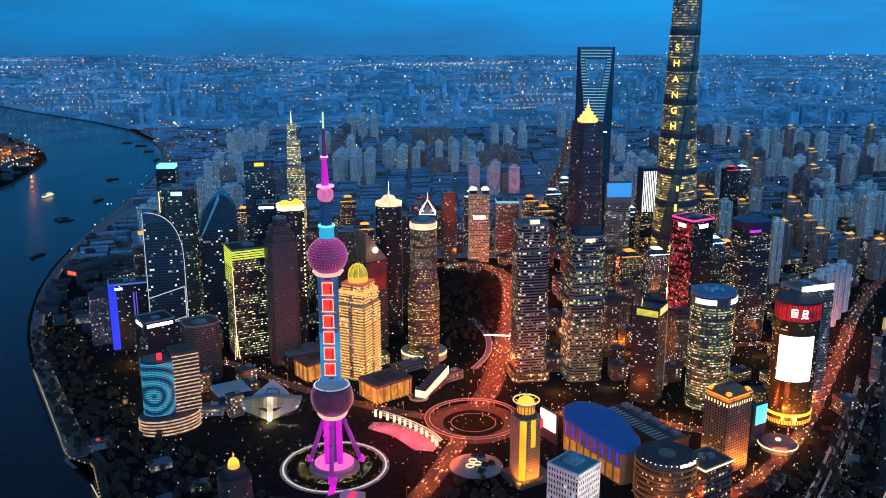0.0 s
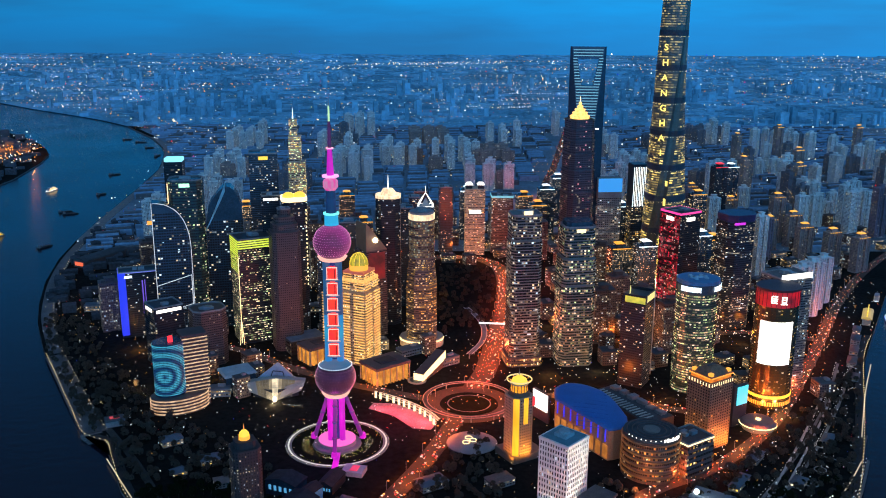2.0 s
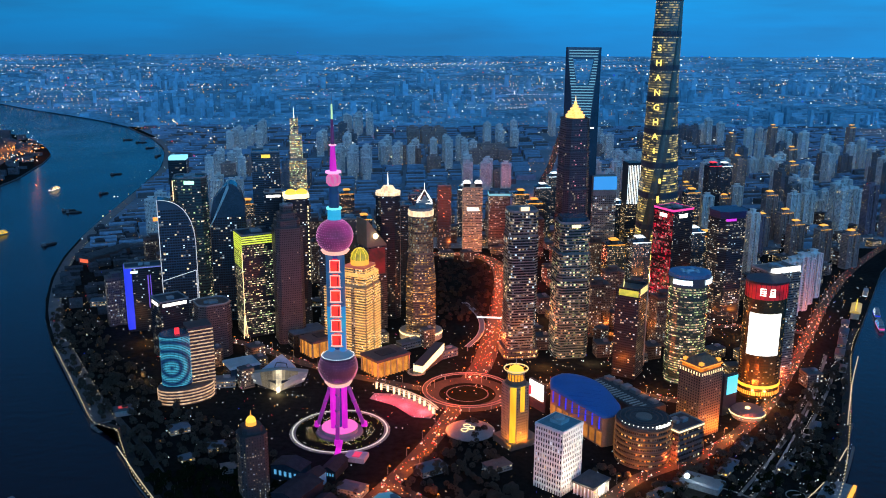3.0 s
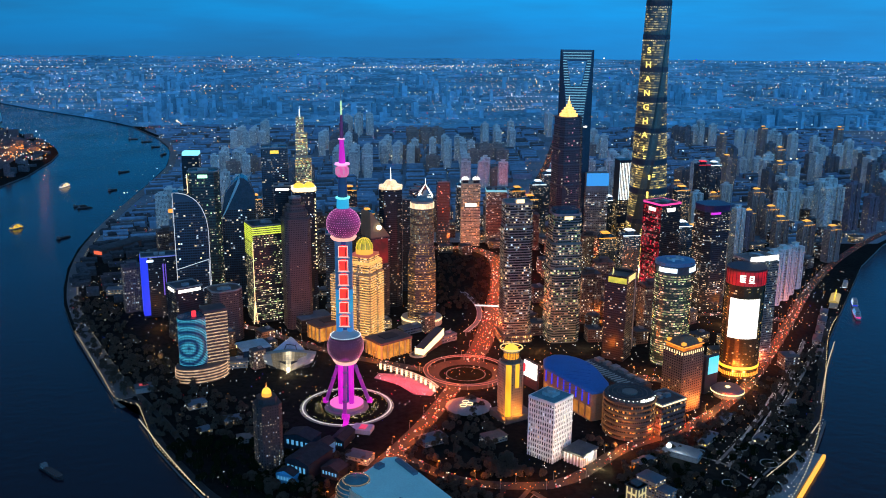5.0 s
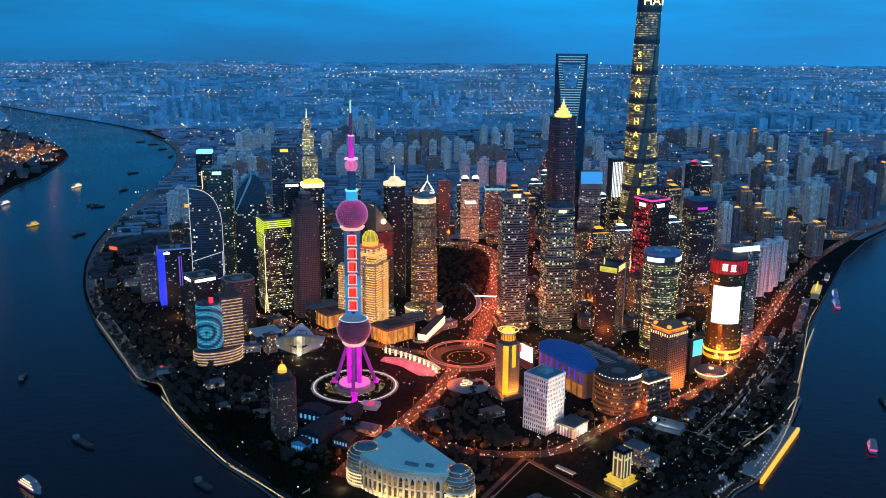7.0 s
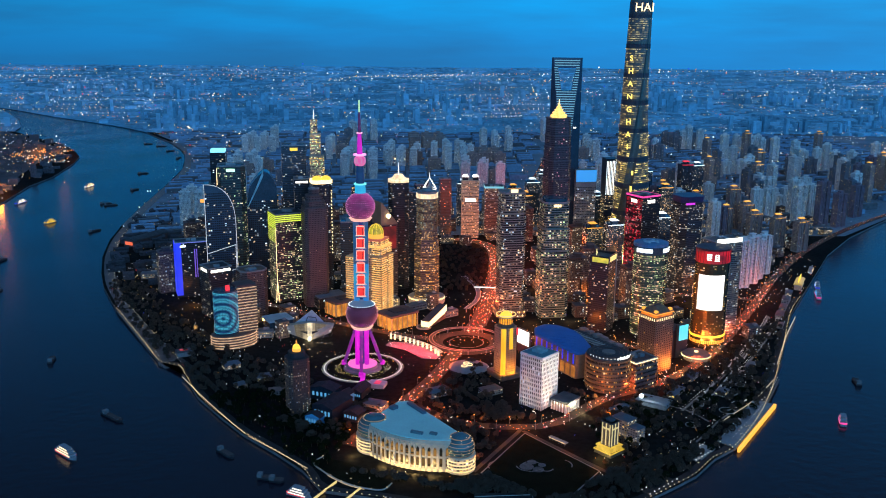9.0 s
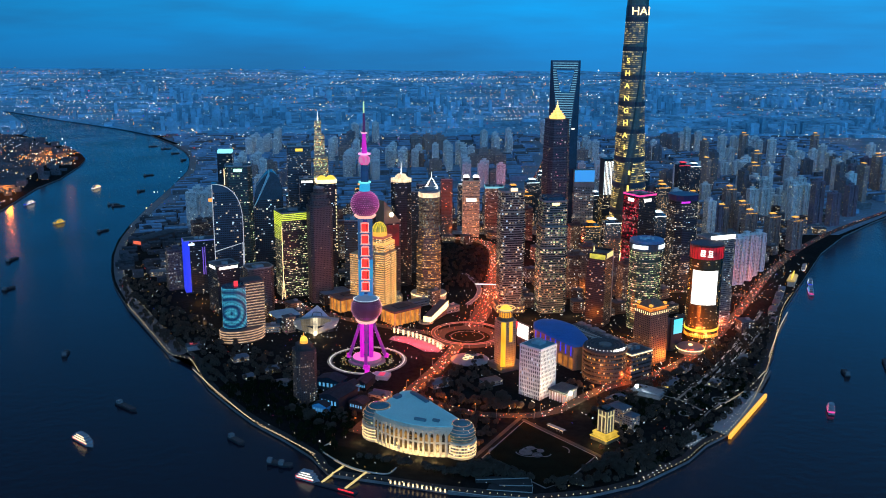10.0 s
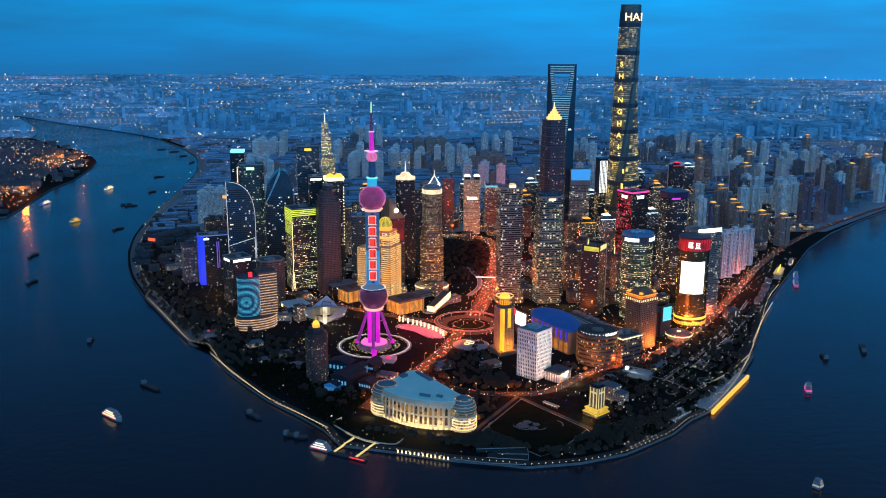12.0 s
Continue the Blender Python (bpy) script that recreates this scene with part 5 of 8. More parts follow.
part("sign", Geo().box(22, -16, 300, 9, 1.2, 3), G_WHITE, root)

# The pagoda-like tower with a golden crown.
root = thing("pagoda_tower", 271, 1600, 0, 14, "dark stepped pagoda-like tower with a golden lit crown", "skyscraper")
M_JM = mat_surface("dark bronze curtain wall", (0.07, 0.05, 0.06), 0.35, 0.3)
P_JM = mat_panes("violet-dim panes", 0.10, [W_WARM, (1, 0.3, 0.3), W_WHITE], 0.9, (0.03, 0.025, 0.035))
z, s = 0.0, 54.0
for k, h in enumerate((100, 64, 50, 40, 30, 24, 20, 17)):
    poly = chamfered(s, s, s * 0.16)
    part("body", Geo().prism(poly, z, z + h), M_JM, root)
    part("window_panes", Geo().panes(poly, z + 1, z + h - 2, 4.0, 3.4, 0.3, 0.2), P_JM, root)
    part("cornice", Geo().prism(chamfered(s + 2.4, s + 2.4, s * 0.16), z + h - 2, z + h), M_JM, root)
    z, s = z + h, s - 1.3
for k, (w, h) in enumerate(((32, 4), (33, 3), (25, 5), (26, 2), (17, 5), (18, 2), (10, 6), (5, 7))):
    part("crown_tier", Geo().prism(chamfered(w, w, w * 0.25), z, z + h, chamfered(w * 0.92, w * 0.92, w * 0.23)), mat_soft_glow("golden crown light", (1, 0.68, 0.2), 1.6, (1, 0.5, 0.1), (0.3, 0.3, 0.3)) if k == 0 else bpy.data.materials["golden crown light"], root)
    z += h * 0.82
part("spire", Geo().tube((0, 0, z), (0, 0, z + 12), 1.4, 0.3, 8), G_WARM, root)

# ---- roads ----
HUBX, HUBY = 54, 1128
ring_pts = [(HUBX + 52 * math.cos(2 * math.pi * i / 48), HUBY + 50 * math.sin(2 * math.pi * i / 48)) for i in range(48)]
AVENUE = smooth_line([(60, 1176), (83, 1243), (111, 1391), (135, 1532), (152, 1697), (147, 1830), (100, 1902), (43, 1909), (-60, 1890), (-200, 1830), (-420, 1740)], 25)
LOOP = smooth_line([(195, 1640), (215, 1850), (250, 2200), (310, 2480), (372, 2810), (450, 3170), (640, 4180)], 25)
NORTH = smooth_line([(4, 1142), (-57, 1168), (-130, 1205), (-215, 1262), (-300, 1334), (-372, 1372), (-452, 1470), (-520, 1640), (-590, 1800)], 25)
SOUTH = smooth_line([(35, 1082), (8, 1000), (-20, 930), (-49, 869), (-90, 790), (-120, 730)], 25)
EAST = smooth_line([(-49, 869), (30, 800), (110, 785), (165, 800), (248, 882), (348, 945), (459, 1062), (575, 1243), (659, 1385), (780, 1590), (940, 1815), (1150, 2050), (1500, 2380)], 25)
CROSS = smooth_line([(104, 1120), (150, 1150), (250, 1160), (330, 1110), (420, 1085), (470, 1072)], 25)
CROSS2 = smooth_line([(110, 1390), (250, 1370), (420, 1400), (560, 1420), (650, 1380)], 25)
LAWN_W, LAWN_E = smooth_line([(40, 655), (112, 776)], 20), smooth_line([(115, 772), (206, 655)], 20)
RIVERWALK = smooth_line([(-690, 1550), (-640, 1420), (-575, 1290), (-490, 1150), (-430, 1060), (-360, 960), (-300, 860)], 25)
ROADS = [(AVENUE, 34), (LOOP, 24), (NORTH, 18), (SOUTH, 24), (EAST, 18), (CROSS, 18), (CROSS2, 18), (LAWN_W, 6), (LAWN_E, 6), (RIVERWALK, 9)]
structure("road_roundabout", ribbon(ring_pts, 22, 0.30, True), M_ASPHALT, "orange-lit asphalt roundabout road", "road")
for k, (pts, w) in enumerate(ROADS):
    structure("road_" + "avenue loop north south east cross mall lawn_west lawn_east river_walk".split()[k], ribbon(pts, w, 0.10 + 0.02 * k), M_ASPHALT, "asphalt street lit orange by sodium lamps", "road")
g = Geo().prism([(HUBX + 38 * math.cos(2 * math.pi * i / 40), HUBY + 36 * math.sin(2 * math.pi * i / 40)) for i in range(40)], 0, 0.6)
structure("roundabout_island", g, M_GRASS, "round planted traffic island", "lawn")
part_ring = ribbon([(HUBX + 30 * math.cos(2 * math.pi * i / 40), HUBY + 28 * math.sin(2 * math.pi * i / 40)) for i in range(40)], 1.4, 0.9, True)
structure("island_path", part_ring, M_PAVING, "pale ring path on the island", "path")
t = thing("footbridge", HUBX, HUBY, 0, 0, "round steel footbridge with lit railing over the roundabout", "footbridge")
br = [(62 * math.cos(2 * math.pi * i / 48), 60 * math.sin(2 * math.pi * i / 48)) for i in range(48)]
part("deck", ribbon(br, 6, 7.0, True), mat_surface("reddish bridge deck", (0.11, 0.075, 0.065), 0.8, 0.0, 0.1, 0.5), t)
for rr in (3, -3):
    rail = [(p[0] * (1 + rr / 61), p[1] * (1 + rr / 61)) for p in br]
    part("railing", Geo().sweep([(a, b, 7.6) for a, b in rail], 0.45, 5, True), mat_glow("dim rose railing", (0.8, 0.3, 0.25), 0.45), t)
for i in range(0, 48, 4):
    part("pier", Geo().tube((br[i][0], br[i][1], 0), (br[i][0], br[i][1], 7), 0.8, None, 8), M_CONCRETE, t)
for i in range(10):
    a = 2 * math.pi * i / 10
    lamp("POINT", HUBX + 50 * math.cos(a), HUBY + 48 * math.sin(a), 14, (1, 0.13, 0.03), 26000, 1.0)


def spaced(pts, step, start=0.0):
    out, left = [], start
    for a, b in zip(pts, pts[1:]):
        a, b = Vector(a), Vector(b)
        L = (b - a).length
        while left < L:
            out.append((*a.lerp(b, left / L), math.atan2(b.y - a.y, b.x - a.x)))
            left += step
        left -= L
    return out


for pts, step, watts, col in ((AVENUE[:22], 70, 120000, (1, 0.11, 0.02)), (AVENUE[22:40], 80, 50000, (1, 0.2, 0.04)), (LOOP[:40], 90, 130000, (1, 0.09, 0.03)), (NORTH[:9], 80, 32000, (1, 0.2, 0.02)), (NORTH[9:26], 90, 9000, (1, 0.2, 0.02)),
                              (SOUTH, 55, 58000, (1, 0.17, 0.02)), (EAST[2:12], 60, 24000, (1, 0.2, 0.02)), (EAST[12:44], 60, 42000, (1, 0.15, 0.03)), (CROSS, 70, 85000, (1, 0.2, 0.02)), (CROSS2, 90, 60000, SODIUM), (LAWN_W, 60, 7000, SODIUM), (LAWN_E, 60, 7000, SODIUM)):
    for px, py, a in spaced(pts, step, 20):
        lamp("POINT", px, py, 12, col, watts, 1.5)

# Lamps of the courts and side streets between the towers.
for px, py, watts, col in ((-60, 1330, 30, WARM), (40, 1300, 40, SODIUM), (180, 1225, 50, SODIUM), (255, 1240, 22, WARM), (340, 1140, 16, SODIUM), (410, 1240, 30, WARM), (480, 1080, 50, SODIUM), (-150, 1380, 15, SODIUM),
                          (-330, 1210, 30, SODIUM), (-250, 1250, 30, SODIUM), (-430, 1180, 25, WARM), (-470, 1340, 30, SODIUM), (-380, 1355, 15, SODIUM), (-225, 1345, 18, WARM), (-120, 1560, 40, SODIUM), (0, 1580, 50, SODIUM), (220, 1450, 60, SODIUM),
                          (300, 1560, 50, SODIUM), (400, 1480, 50, WARM), (520, 1360, 40, SODIUM), (560, 1240, 40, SODIUM), (620, 1460, 40, SODIUM), (700, 1620, 50, SODIUM), (-20, 1960, 60, SODIUM), (-200, 1700, 50, SODIUM), (-330, 1540, 40, SODIUM), (-500, 1560, 30, SODIUM), (235, 870, 30, SODIUM), (300, 1010, 40, SODIUM), (390, 990, 40, SODIUM)):
    lamp("POINT", px, py, 12, (1, 0.42, 0.1) if col == SODIUM else col, watts * 800, 1.5)

# Street lamps as real posts along the nearer roads.
post = thing("street_lamp", 0, -2600, 0, 0, "tall grey street lamp with glowing orange head", "street lamp", "street lamps")
part("pole", Geo().tube((0, 0, 0), (0, 0, 11), 0.22, 0.14, 6), M_STEEL, post)
arm = part("arm", Geo().tube((0, 0, 11), (2.4, 0, 11.8), 0.12, None, 5), M_STEEL, post)
part("head", Geo().box(2.6, 0, 11.2, 1.9, 1.3, 0.8), G_ORANGE, arm)
first = True
for pts, w in ROADS[:7]:
    for side in (1, -1):
        for px, py, a in spaced(pts, 52, 10 + 9 * side):
            if py > 1700 or px > 900:
                continue
            m = pose((px - side * math.sin(a) * (w / 2 + 1)) * SCALE, (py + side * math.cos(a) * (w / 2 + 1)) * SCALE, 0, 0, 0, math.degrees(a) - 90 * side)
            if first:
                post.matrix_basis, first = m, False
            else:
                copy_thing(post, m)

# Cars and their lamps.
rnd = random.Random(5)
car_cols = [mat_surface(n, c, 0.3, 0.3, 0.5, 0.1) for n, c in (("black car paint", (0.03, 0.03, 0.03)), ("silver car paint", (0.4, 0.4, 0.42)), ("white car paint", (0.7, 0.7, 0.7)), ("red car paint", (0.4, 0.05, 0.04)))]
cars = []
for c, m in zip(("black", "silver", "white", "red"), car_cols):
    car = thing("car", 0, -2600, 0, 0, c + " saloon car on the road with head and tail lamps lit", "car", "cars on the roads")
    body = [(-2.3, 0.0), (2.3, 0.0), (2.3, 0.85), (1.2, 1.0), (0.6, 1.5), (-1.2, 1.5), (-1.9, 1.0), (-2.3, 0.95)]
    part("body", Geo().loft([[(a, -0.9, b) for a, b in body], [(a, 0.9, b) for a, b in body]], True, True), m, car)
    for s in (-1, 1):
        part("headlight", Geo().gem(2.4, 0.6 * s, 0.8, 0.75), G_WHITE, car)
        part("tail_lamp", Geo().gem(-2.4, 0.6 * s, 0.9, 0.7), G_RED, car)
    cars.append([car, False])
for road_no, (pts, w) in enumerate(ROADS[:7]):
    for lane in (-0.36, -0.18, 0.18, 0.36):
        if w < 20 and abs(lane) < 0.2:
            continue
        for px, py, a in spaced(pts, 26, rnd.uniform(0, 25)):
            if py > 1950 or px > 900 or rnd.random() < 0.55:
                continue
            px, py = px + rnd.uniform(-4, 4) * math.cos(a), py + rnd.uniform(-4, 4) * math.sin(a)
            m = pose((px - math.sin(a) * lane * w) * SCALE, (py + math.cos(a) * lane * w) * SCALE, (0.10 + 0.02 * road_no) * SCALE, 0, 0, math.degrees(a) + (180 if lane > 0 else 0))
            c = rnd.choice(cars)
            if c[1]:
                copy_thing(c[0], m)
            else:
                c[0].matrix_basis, c[1] = m, True


# ---- halls and low buildings ----
OCC = []  # plan circles that are taken: x, y, radius
for ob in list(scene.objects):
    if ob.type == "EMPTY" and ob.parent is None and ob.get("category") not in ("car", "street lamp"):
        r = 26 if ob["category"] in ("skyscraper", "office building", "hotel") else 40
        OCC.append((ob.location.x / SCALE, ob.location.y / SCALE, 62 if ob.name.startswith(("tv_tower", "footbridge")) else r))


def road_gap(x, y):
    """The distance to the nearest road's edge."""
    best = 1e9
    for pts, w in ROADS:
        for p in pts[::2]:
            best = min(best, math.hypot(p[0] - x, p[1] - y) - w / 2 - 10)
    return best


def free(x, y, r):
    return all(math.hypot(x - a, y - b) > r + c for a, b, c in OCC)


# Curved congress hall with two glass drums.
cc = thing("congress_hall", -30, 700, 0, -24.5, "grand curved hall with pale teal roof and glass drums", "convention centre")
arc = []
for k in range(17):
    u = -1 + 2 * k / 16
    arc.append((56 * u, -37 + 14 * u * u))
plan = arc + [(64, -14), (62, 0), (-36, 64), (-46, 67), (-56, 60), (-62, 14), (-60, -18)]
M_HALL = mat_surface("cream hall stone", (0.62, 0.55, 0.42), 0.65, 0.0, 0.08, 0.18)
part("body", Geo().prism(plan, 0, 40), M_HALL, cc)
part("roof_deck", Geo().prism(scaled(plan, 0.965), 40, 42.5), M_ROOF_TEAL, cc, "pale teal membrane roof")
part("parapet", Geo().prism(plan, 40, 41.2), M_HALL, cc)
G_HALL = mat_glow("hall floodlight", (1.0, 0.72, 0.33), 1.2)
for k in range(16):
    a, b = Vector(arc[k]), Vector(arc[k + 1])
    o = Vector(((b - a).y, -(b - a).x)).normalized()
    ang = math.degrees(math.atan2((b - a).y, (b - a).x))
    m = (a + b) / 2 + o * 0.3
    part("column", Geo().prism(rect(2.0, 1.8, ang, a.x + o.x * 0.8, a.y + o.y * 0.8), 3, 36), M_HALL, cc)
    g = Geo().prism(rect(3.6, 0.8, ang, m.x, m.y), 7, 18).prism(rect(3.6, 0.8, ang, m.x, m.y), 21, 30)
    g.prism(rect(3.0, 0.8, ang, m.x, m.y), 30, 32.5, rect(1.0, 0.8, ang, m.x, m.y))
    part("arched_window", g, mat_panes("hall panes", 0.7, [(0.8, 0.42, 0.12), (0.5, 0.25, 0.06)], 0.5, (0.05, 0.035, 0.02)) if k == 0 else bpy.data.materials["hall panes"], cc)
    part("door_light", Geo().prism(rect(4.0, 0.6, ang, m.x + o.x * 0.4, m.y + o.y * 0.4), 0.2, 3.4), G_HALL, cc)
part("cornice", Geo().prism(grown(arc + [(50, -20), (-50, -20)], 0.8), 36.5, 38.5), M_HALL, cc)
part("roof_bulkhead", Geo().box(10, -22, 42.5, 16, 4, 3).box(30, -16, 42.5, 9, 5, 2.5), mat_surface("roof plant metal", (0.12, 0.2, 0.22), 0.6), cc)
part("roof_gallery", Geo().box(-22, 46, 42.5, 40, 6, 3, -33).box(-50, 34, 42.5, 10, 8, 4, 72), mat_surface("slate gallery roof", (0.10, 0.16, 0.2), 0.5), cc)
for s, r in ((-1, 23), (1, 19)):
    dx, dy = (-60, -2) if s < 0 else (63, -9)
    drum = part("drum", Geo().prism(circle(r, 32, None, dx, dy), 0, 22), M_HALL, cc)
    for k in range(5):
        part("drum_ledge", Geo().prism(circle(r + 0.8, 32, None, dx, dy), 3 + 4.4 * k, 4.2 + 4.4 * k), G_HALL if k < 4 else M_HALL, drum)
    part("drum_windows", Geo().panes(circle(r, 32, None, dx, dy), 4, 21, 4.4, 3, 0.4, 0.5), P_BUSY, drum)
    glass = part("glass_drum", Geo().ball(dx, dy, 30, r * 0.97, 17.5, 32, 14, -0.5, 0.985), mat_surface("teal dome glass", (0.07, 0.17, 0.19), 0.2, 0.3, 0.1, 0.3, 0.05, 0.7) if s < 0 else bpy.data.materials["teal dome glass"], cc, "teal glass dome", True)
    for k in range(6):
        zz = 23 + 4 * k
        rr = r * 0.97 * math.sqrt(max(0.05, 1 - ((zz - 30) / 17.5) ** 2)) + 0.3
        part("dome_hoop", Geo().prism(circle(rr, 32, None, dx, dy), zz, zz + 0.6), mat_glow("dim gold hoop", (0.9, 0.6, 0.2), 0.22) if s < 0 and k == 0 else bpy.data.materials["dim gold hoop"], glass)
    g = Geo()
    for k in range(60):
        a, e = rnd.uniform(0, 6.28), rnd.uniform(-0.4, 1.0)
        g.gem(dx + (r * 0.97 + 0.3) * math.cos(e) * math.cos(a), dy + (r * 0.97 + 0.3) * math.cos(e) * math.sin(a), 30 + 17.8 * math.sin(e), 0.35)
    tagged(part("dome_lamps", g, G_WARM, glass), kind="stuff")
OCC += [(-30, 700, 62), (-85, 725, 26), (22, 660, 24), (-40, 740, 30)]
for px, py, w in ((-72, 668, 16000), (-52, 656, 16000), (-32, 648, 16000), (-10, 642, 16000), (-112, 698, 9000), (36, 634, 9000)):
    lamp("POINT", px, py, 5, (1, 0.66, 0.25), w, 1.5)

# Shopping hall with a barrel roof in blue, and round shopping mall.
mall = thing("shopping_hall", 203, 1012, 0, 0, "shopping hall with a lens-shaped roof coloured as if lit blue", "shopping mall")
lens = [(-40, 40), (-38, 60)] + smooth_line([(-36, 72), (-17, 90), (12, 80), (33, 46), (43, -18)], 10) + smooth_line([(41, -30), (30, -48), (14, -53)], 8)
part("body", Geo().prism(scaled(lens, 0.97), 0, 40), mat_surface("tan mall stone", (0.36, 0.22, 0.13), 0.7), mall)
vault = part("roof", Geo().loft([[(x * k, y * k, z) for x, y in lens] for k, z in ((1.0, 40), (1.0, 42.5), (0.94, 43.4), (0.8, 44.6), (0.6, 45.6), (0.35, 46.2), (0.1, 46.4))]), M_ROOF_BLUELIT, mall, "curved metal roof, blue light put into its colour", True)
for k in range(9):
    u = -0.8 + 0.2 * k
    part("roof_seam", Geo().sweep([(v * 34 + u * 10, u * 62 - v * 10, 46.5 - 2.9 * u * u - 1.6 * v * v) for v in (-0.6, -0.3, 0, 0.3, 0.6)], 0.35, 4), mat_surface("seam blue", (0.03, 0.12, 0.4), 0.5) if k == 0 else bpy.data.materials["seam blue"], vault)
for k in range(8):
    u = (k + 0.5) / 8
    px, py = -40.4 + 54 * u, 39 - 93 * u
    part("blue_lamp_strip", Geo().prism(rect(1.5, 1.4, -60, px, py), 24, 40), G_BLUE, mall, "blue light strip")
    # Amber light on the front wall is put in as glowing panels.
    part("wall_panel", Geo().prism(rect(9, 1.0, -60, px + 0.4, py + 0.2), 3, 20), mat_soft_glow("amber light wash put in as glow", (0.8, 0.28, 0.05), 0.8, (0.4, 0.13, 0.02), (0.1, 0.1, 0.1)) if k == 0 else bpy.data.materials["amber light wash put in as glow"], mall)
part("billboard", Geo().prism(rect(30, 1.4, -58, -56, 64), 16, 40), G_WHITE, mall, "glowing white billboard")
part("billboard_frame", Geo().prism(rect(32, 3, -58, -54.2, 65.1), 0, 41.5), M_BROWN, mall)
deck = thing("mall_annex", 270, 1080, 0, -61, "low dark-roofed annex with rows of skylights", "shopping mall")
part("body", Geo().box(0, 0, 0, 118, 46, 22), M_BROWN, deck)
flat = part("roof", Geo().box(0, 0, 22, 116, 44, 1.2), M_ROOF, deck)
for k in range(16):
    part("skylight", Geo().box(-52 + 6.6 * k, -11, 23.2, 2.2, 18, 0.8), mat_surface("pale skylight", (0.45, 0.45, 0.42), 0.4) if k == 0 else bpy.data.materials["pale skylight"], flat)
for k in range(6):
    part("plant_room", Geo().box(-45 + 18 * k, 12, 23.2, rnd.uniform(8, 14), rnd.uniform(8, 14), rnd.uniform(2, 5)), M_CONCRETE, flat)
ring = thing("round_mall", 262, 934, 0, 0, "round shopping mall with warm-lit floor bands", "shopping mall")
part("body", Geo().prism(circle(34, 40), 0, 52), mat_surface("brown drum stone", (0.10, 0.065, 0.05), 0.6), ring)
for k in range(7):
    part("floor_band", Geo().prism(circle(35.2, 40), 6 + 7 * k, 7.8 + 7 * k), mat_soft_glow("faint amber band", (0.6, 0.22, 0.05), 0.32, (0.12, 0.05, 0.02), (0.05, 0.05, 0.05)) if k == 0 else bpy.data.materials["faint amber band"], ring)
part("window_panes", Geo().panes(circle(34, 40), 2, 50, 7, 3.0, 0.3, 0.3, None, None, 0.5), mat_panes("mall panes", 0.22, [W_GOLD, W_WARM, (1, 0.3, 0.05)], 1.0, (0.04, 0.03, 0.025)), ring)
for k, r in enumerate((29, 23, 17)):
    part("roof_ring", Geo().sweep([(r * math.cos(2 * math.pi * i / 40), r * math.sin(2 * math.pi * i / 40), 54.6) for i in range(40)], 0.7, 5, True), M_BROWN, ring)
for k in range(14):
    a = radians(205 + 10 * k)
    part("rim_lamp", Geo().gem(33 * math.cos(a), 33 * math.sin(a), 55.5, 0.9), G_WHITE, ring)
part("roof", Geo().prism(circle(33, 40), 52, 54), M_ROOF, ring)
part("roof_oculus", Geo().prism(circle(10, 24), 54, 56), mat_surface("pale oculus", (0.16, 0.15, 0.14), 0.5), ring)
for k in range(7):
    a = radians(283 + 6 * k)
    part("sign_figure", Geo().prism(rect(2.2, 0.8, math.degrees(a) + 90, 34.4 * math.cos(a), 34.4 * math.sin(a)), 54, 57.4 + (k % 2)), G_WHITE, ring, "white lit sign figure")
wing = tower("mall_wing", 309, 940, 33, [(rect(46, 38), 0, 44)], M_BROWN, bpy.data.materials["mall panes"], "brown mall wing with lit shop floors", "shopping mall", floor=7)
strip(wing, "roof_line", rect(46, 38), 43, 44.6, G_WARM, 0.6, [0, 3], "", 0.0)
OCC += [(215, 970, 45), (190, 1050, 45), (245, 1120, 40), (285, 1050, 40), (262, 934, 40), (309, 940, 34)]
cyan = thing("video_screen", 411, 1058, 0, 30, "bright cyan video screen on a dark frame", "screen")
part("frame", Geo().box(0, 2, 0, 26, 4, 58), M_GLASS, cyan)
part("display", Geo().box(2, -0.6, 30, 20, 0.8, 26), mat_glow("cyan display", (0.05, 0.75, 0.9), 1.1), cyan)
part("support_block", Geo().box(-4, 18, 0, 34, 28, 48), M_GLASS, cyan)
dish = thing("round_pavilion", 434, 1050, 0, 0, "round low pavilion with a rosy ring-shaped roof", "pavilion")
part("body", Geo().prism(circle(20, 32), 0, 9), M_STONE, dish)
part("roof_ring", Geo().prism(circle(24, 36), 9, 12, circle(20, 36)), mat_surface("rosy roof", (0.16, 0.10, 0.105), 0.6), dish)
part("roof_eye", Geo().prism(circle(3.5, 20), 12, 13.5), G_WARM, dish)
part("rim_light", Geo().prism(circle(24.4, 36), 7.4, 8.8), G_WARM, dish)
# Folded glass tent and flat glass hall.
pyr = thing("folded_pavilion", -221, 1160, 0, 4, "folded tent-shaped glass pavilion lit warm inside", "pavilion")
M_TENT = mat_surface("pale folded glass", (0.34, 0.32, 0.28), 0.35, 0.0, 0.1, 0.25)
P_TENT = mat_panes("tent panes", 0.16, [W_WARM, W_WHITE, W_GOLD], 0.5, (0.30, 0.29, 0.25), 0.6, 0.3)
# Three glow strengths imitate light that fades outward from the tent's centre.
G_TENT = [mat_soft_glow("tent light %s" % n, c, k, [0.5 * v for v in c], (0.15, 0.15, 0.15)) for n, c, k in (("bright", (1, 0.84, 0.55), 1.2), ("soft", (0.9, 0.70, 0.4), 0.6), ("dim", (0.7, 0.54, 0.28), 0.26))]
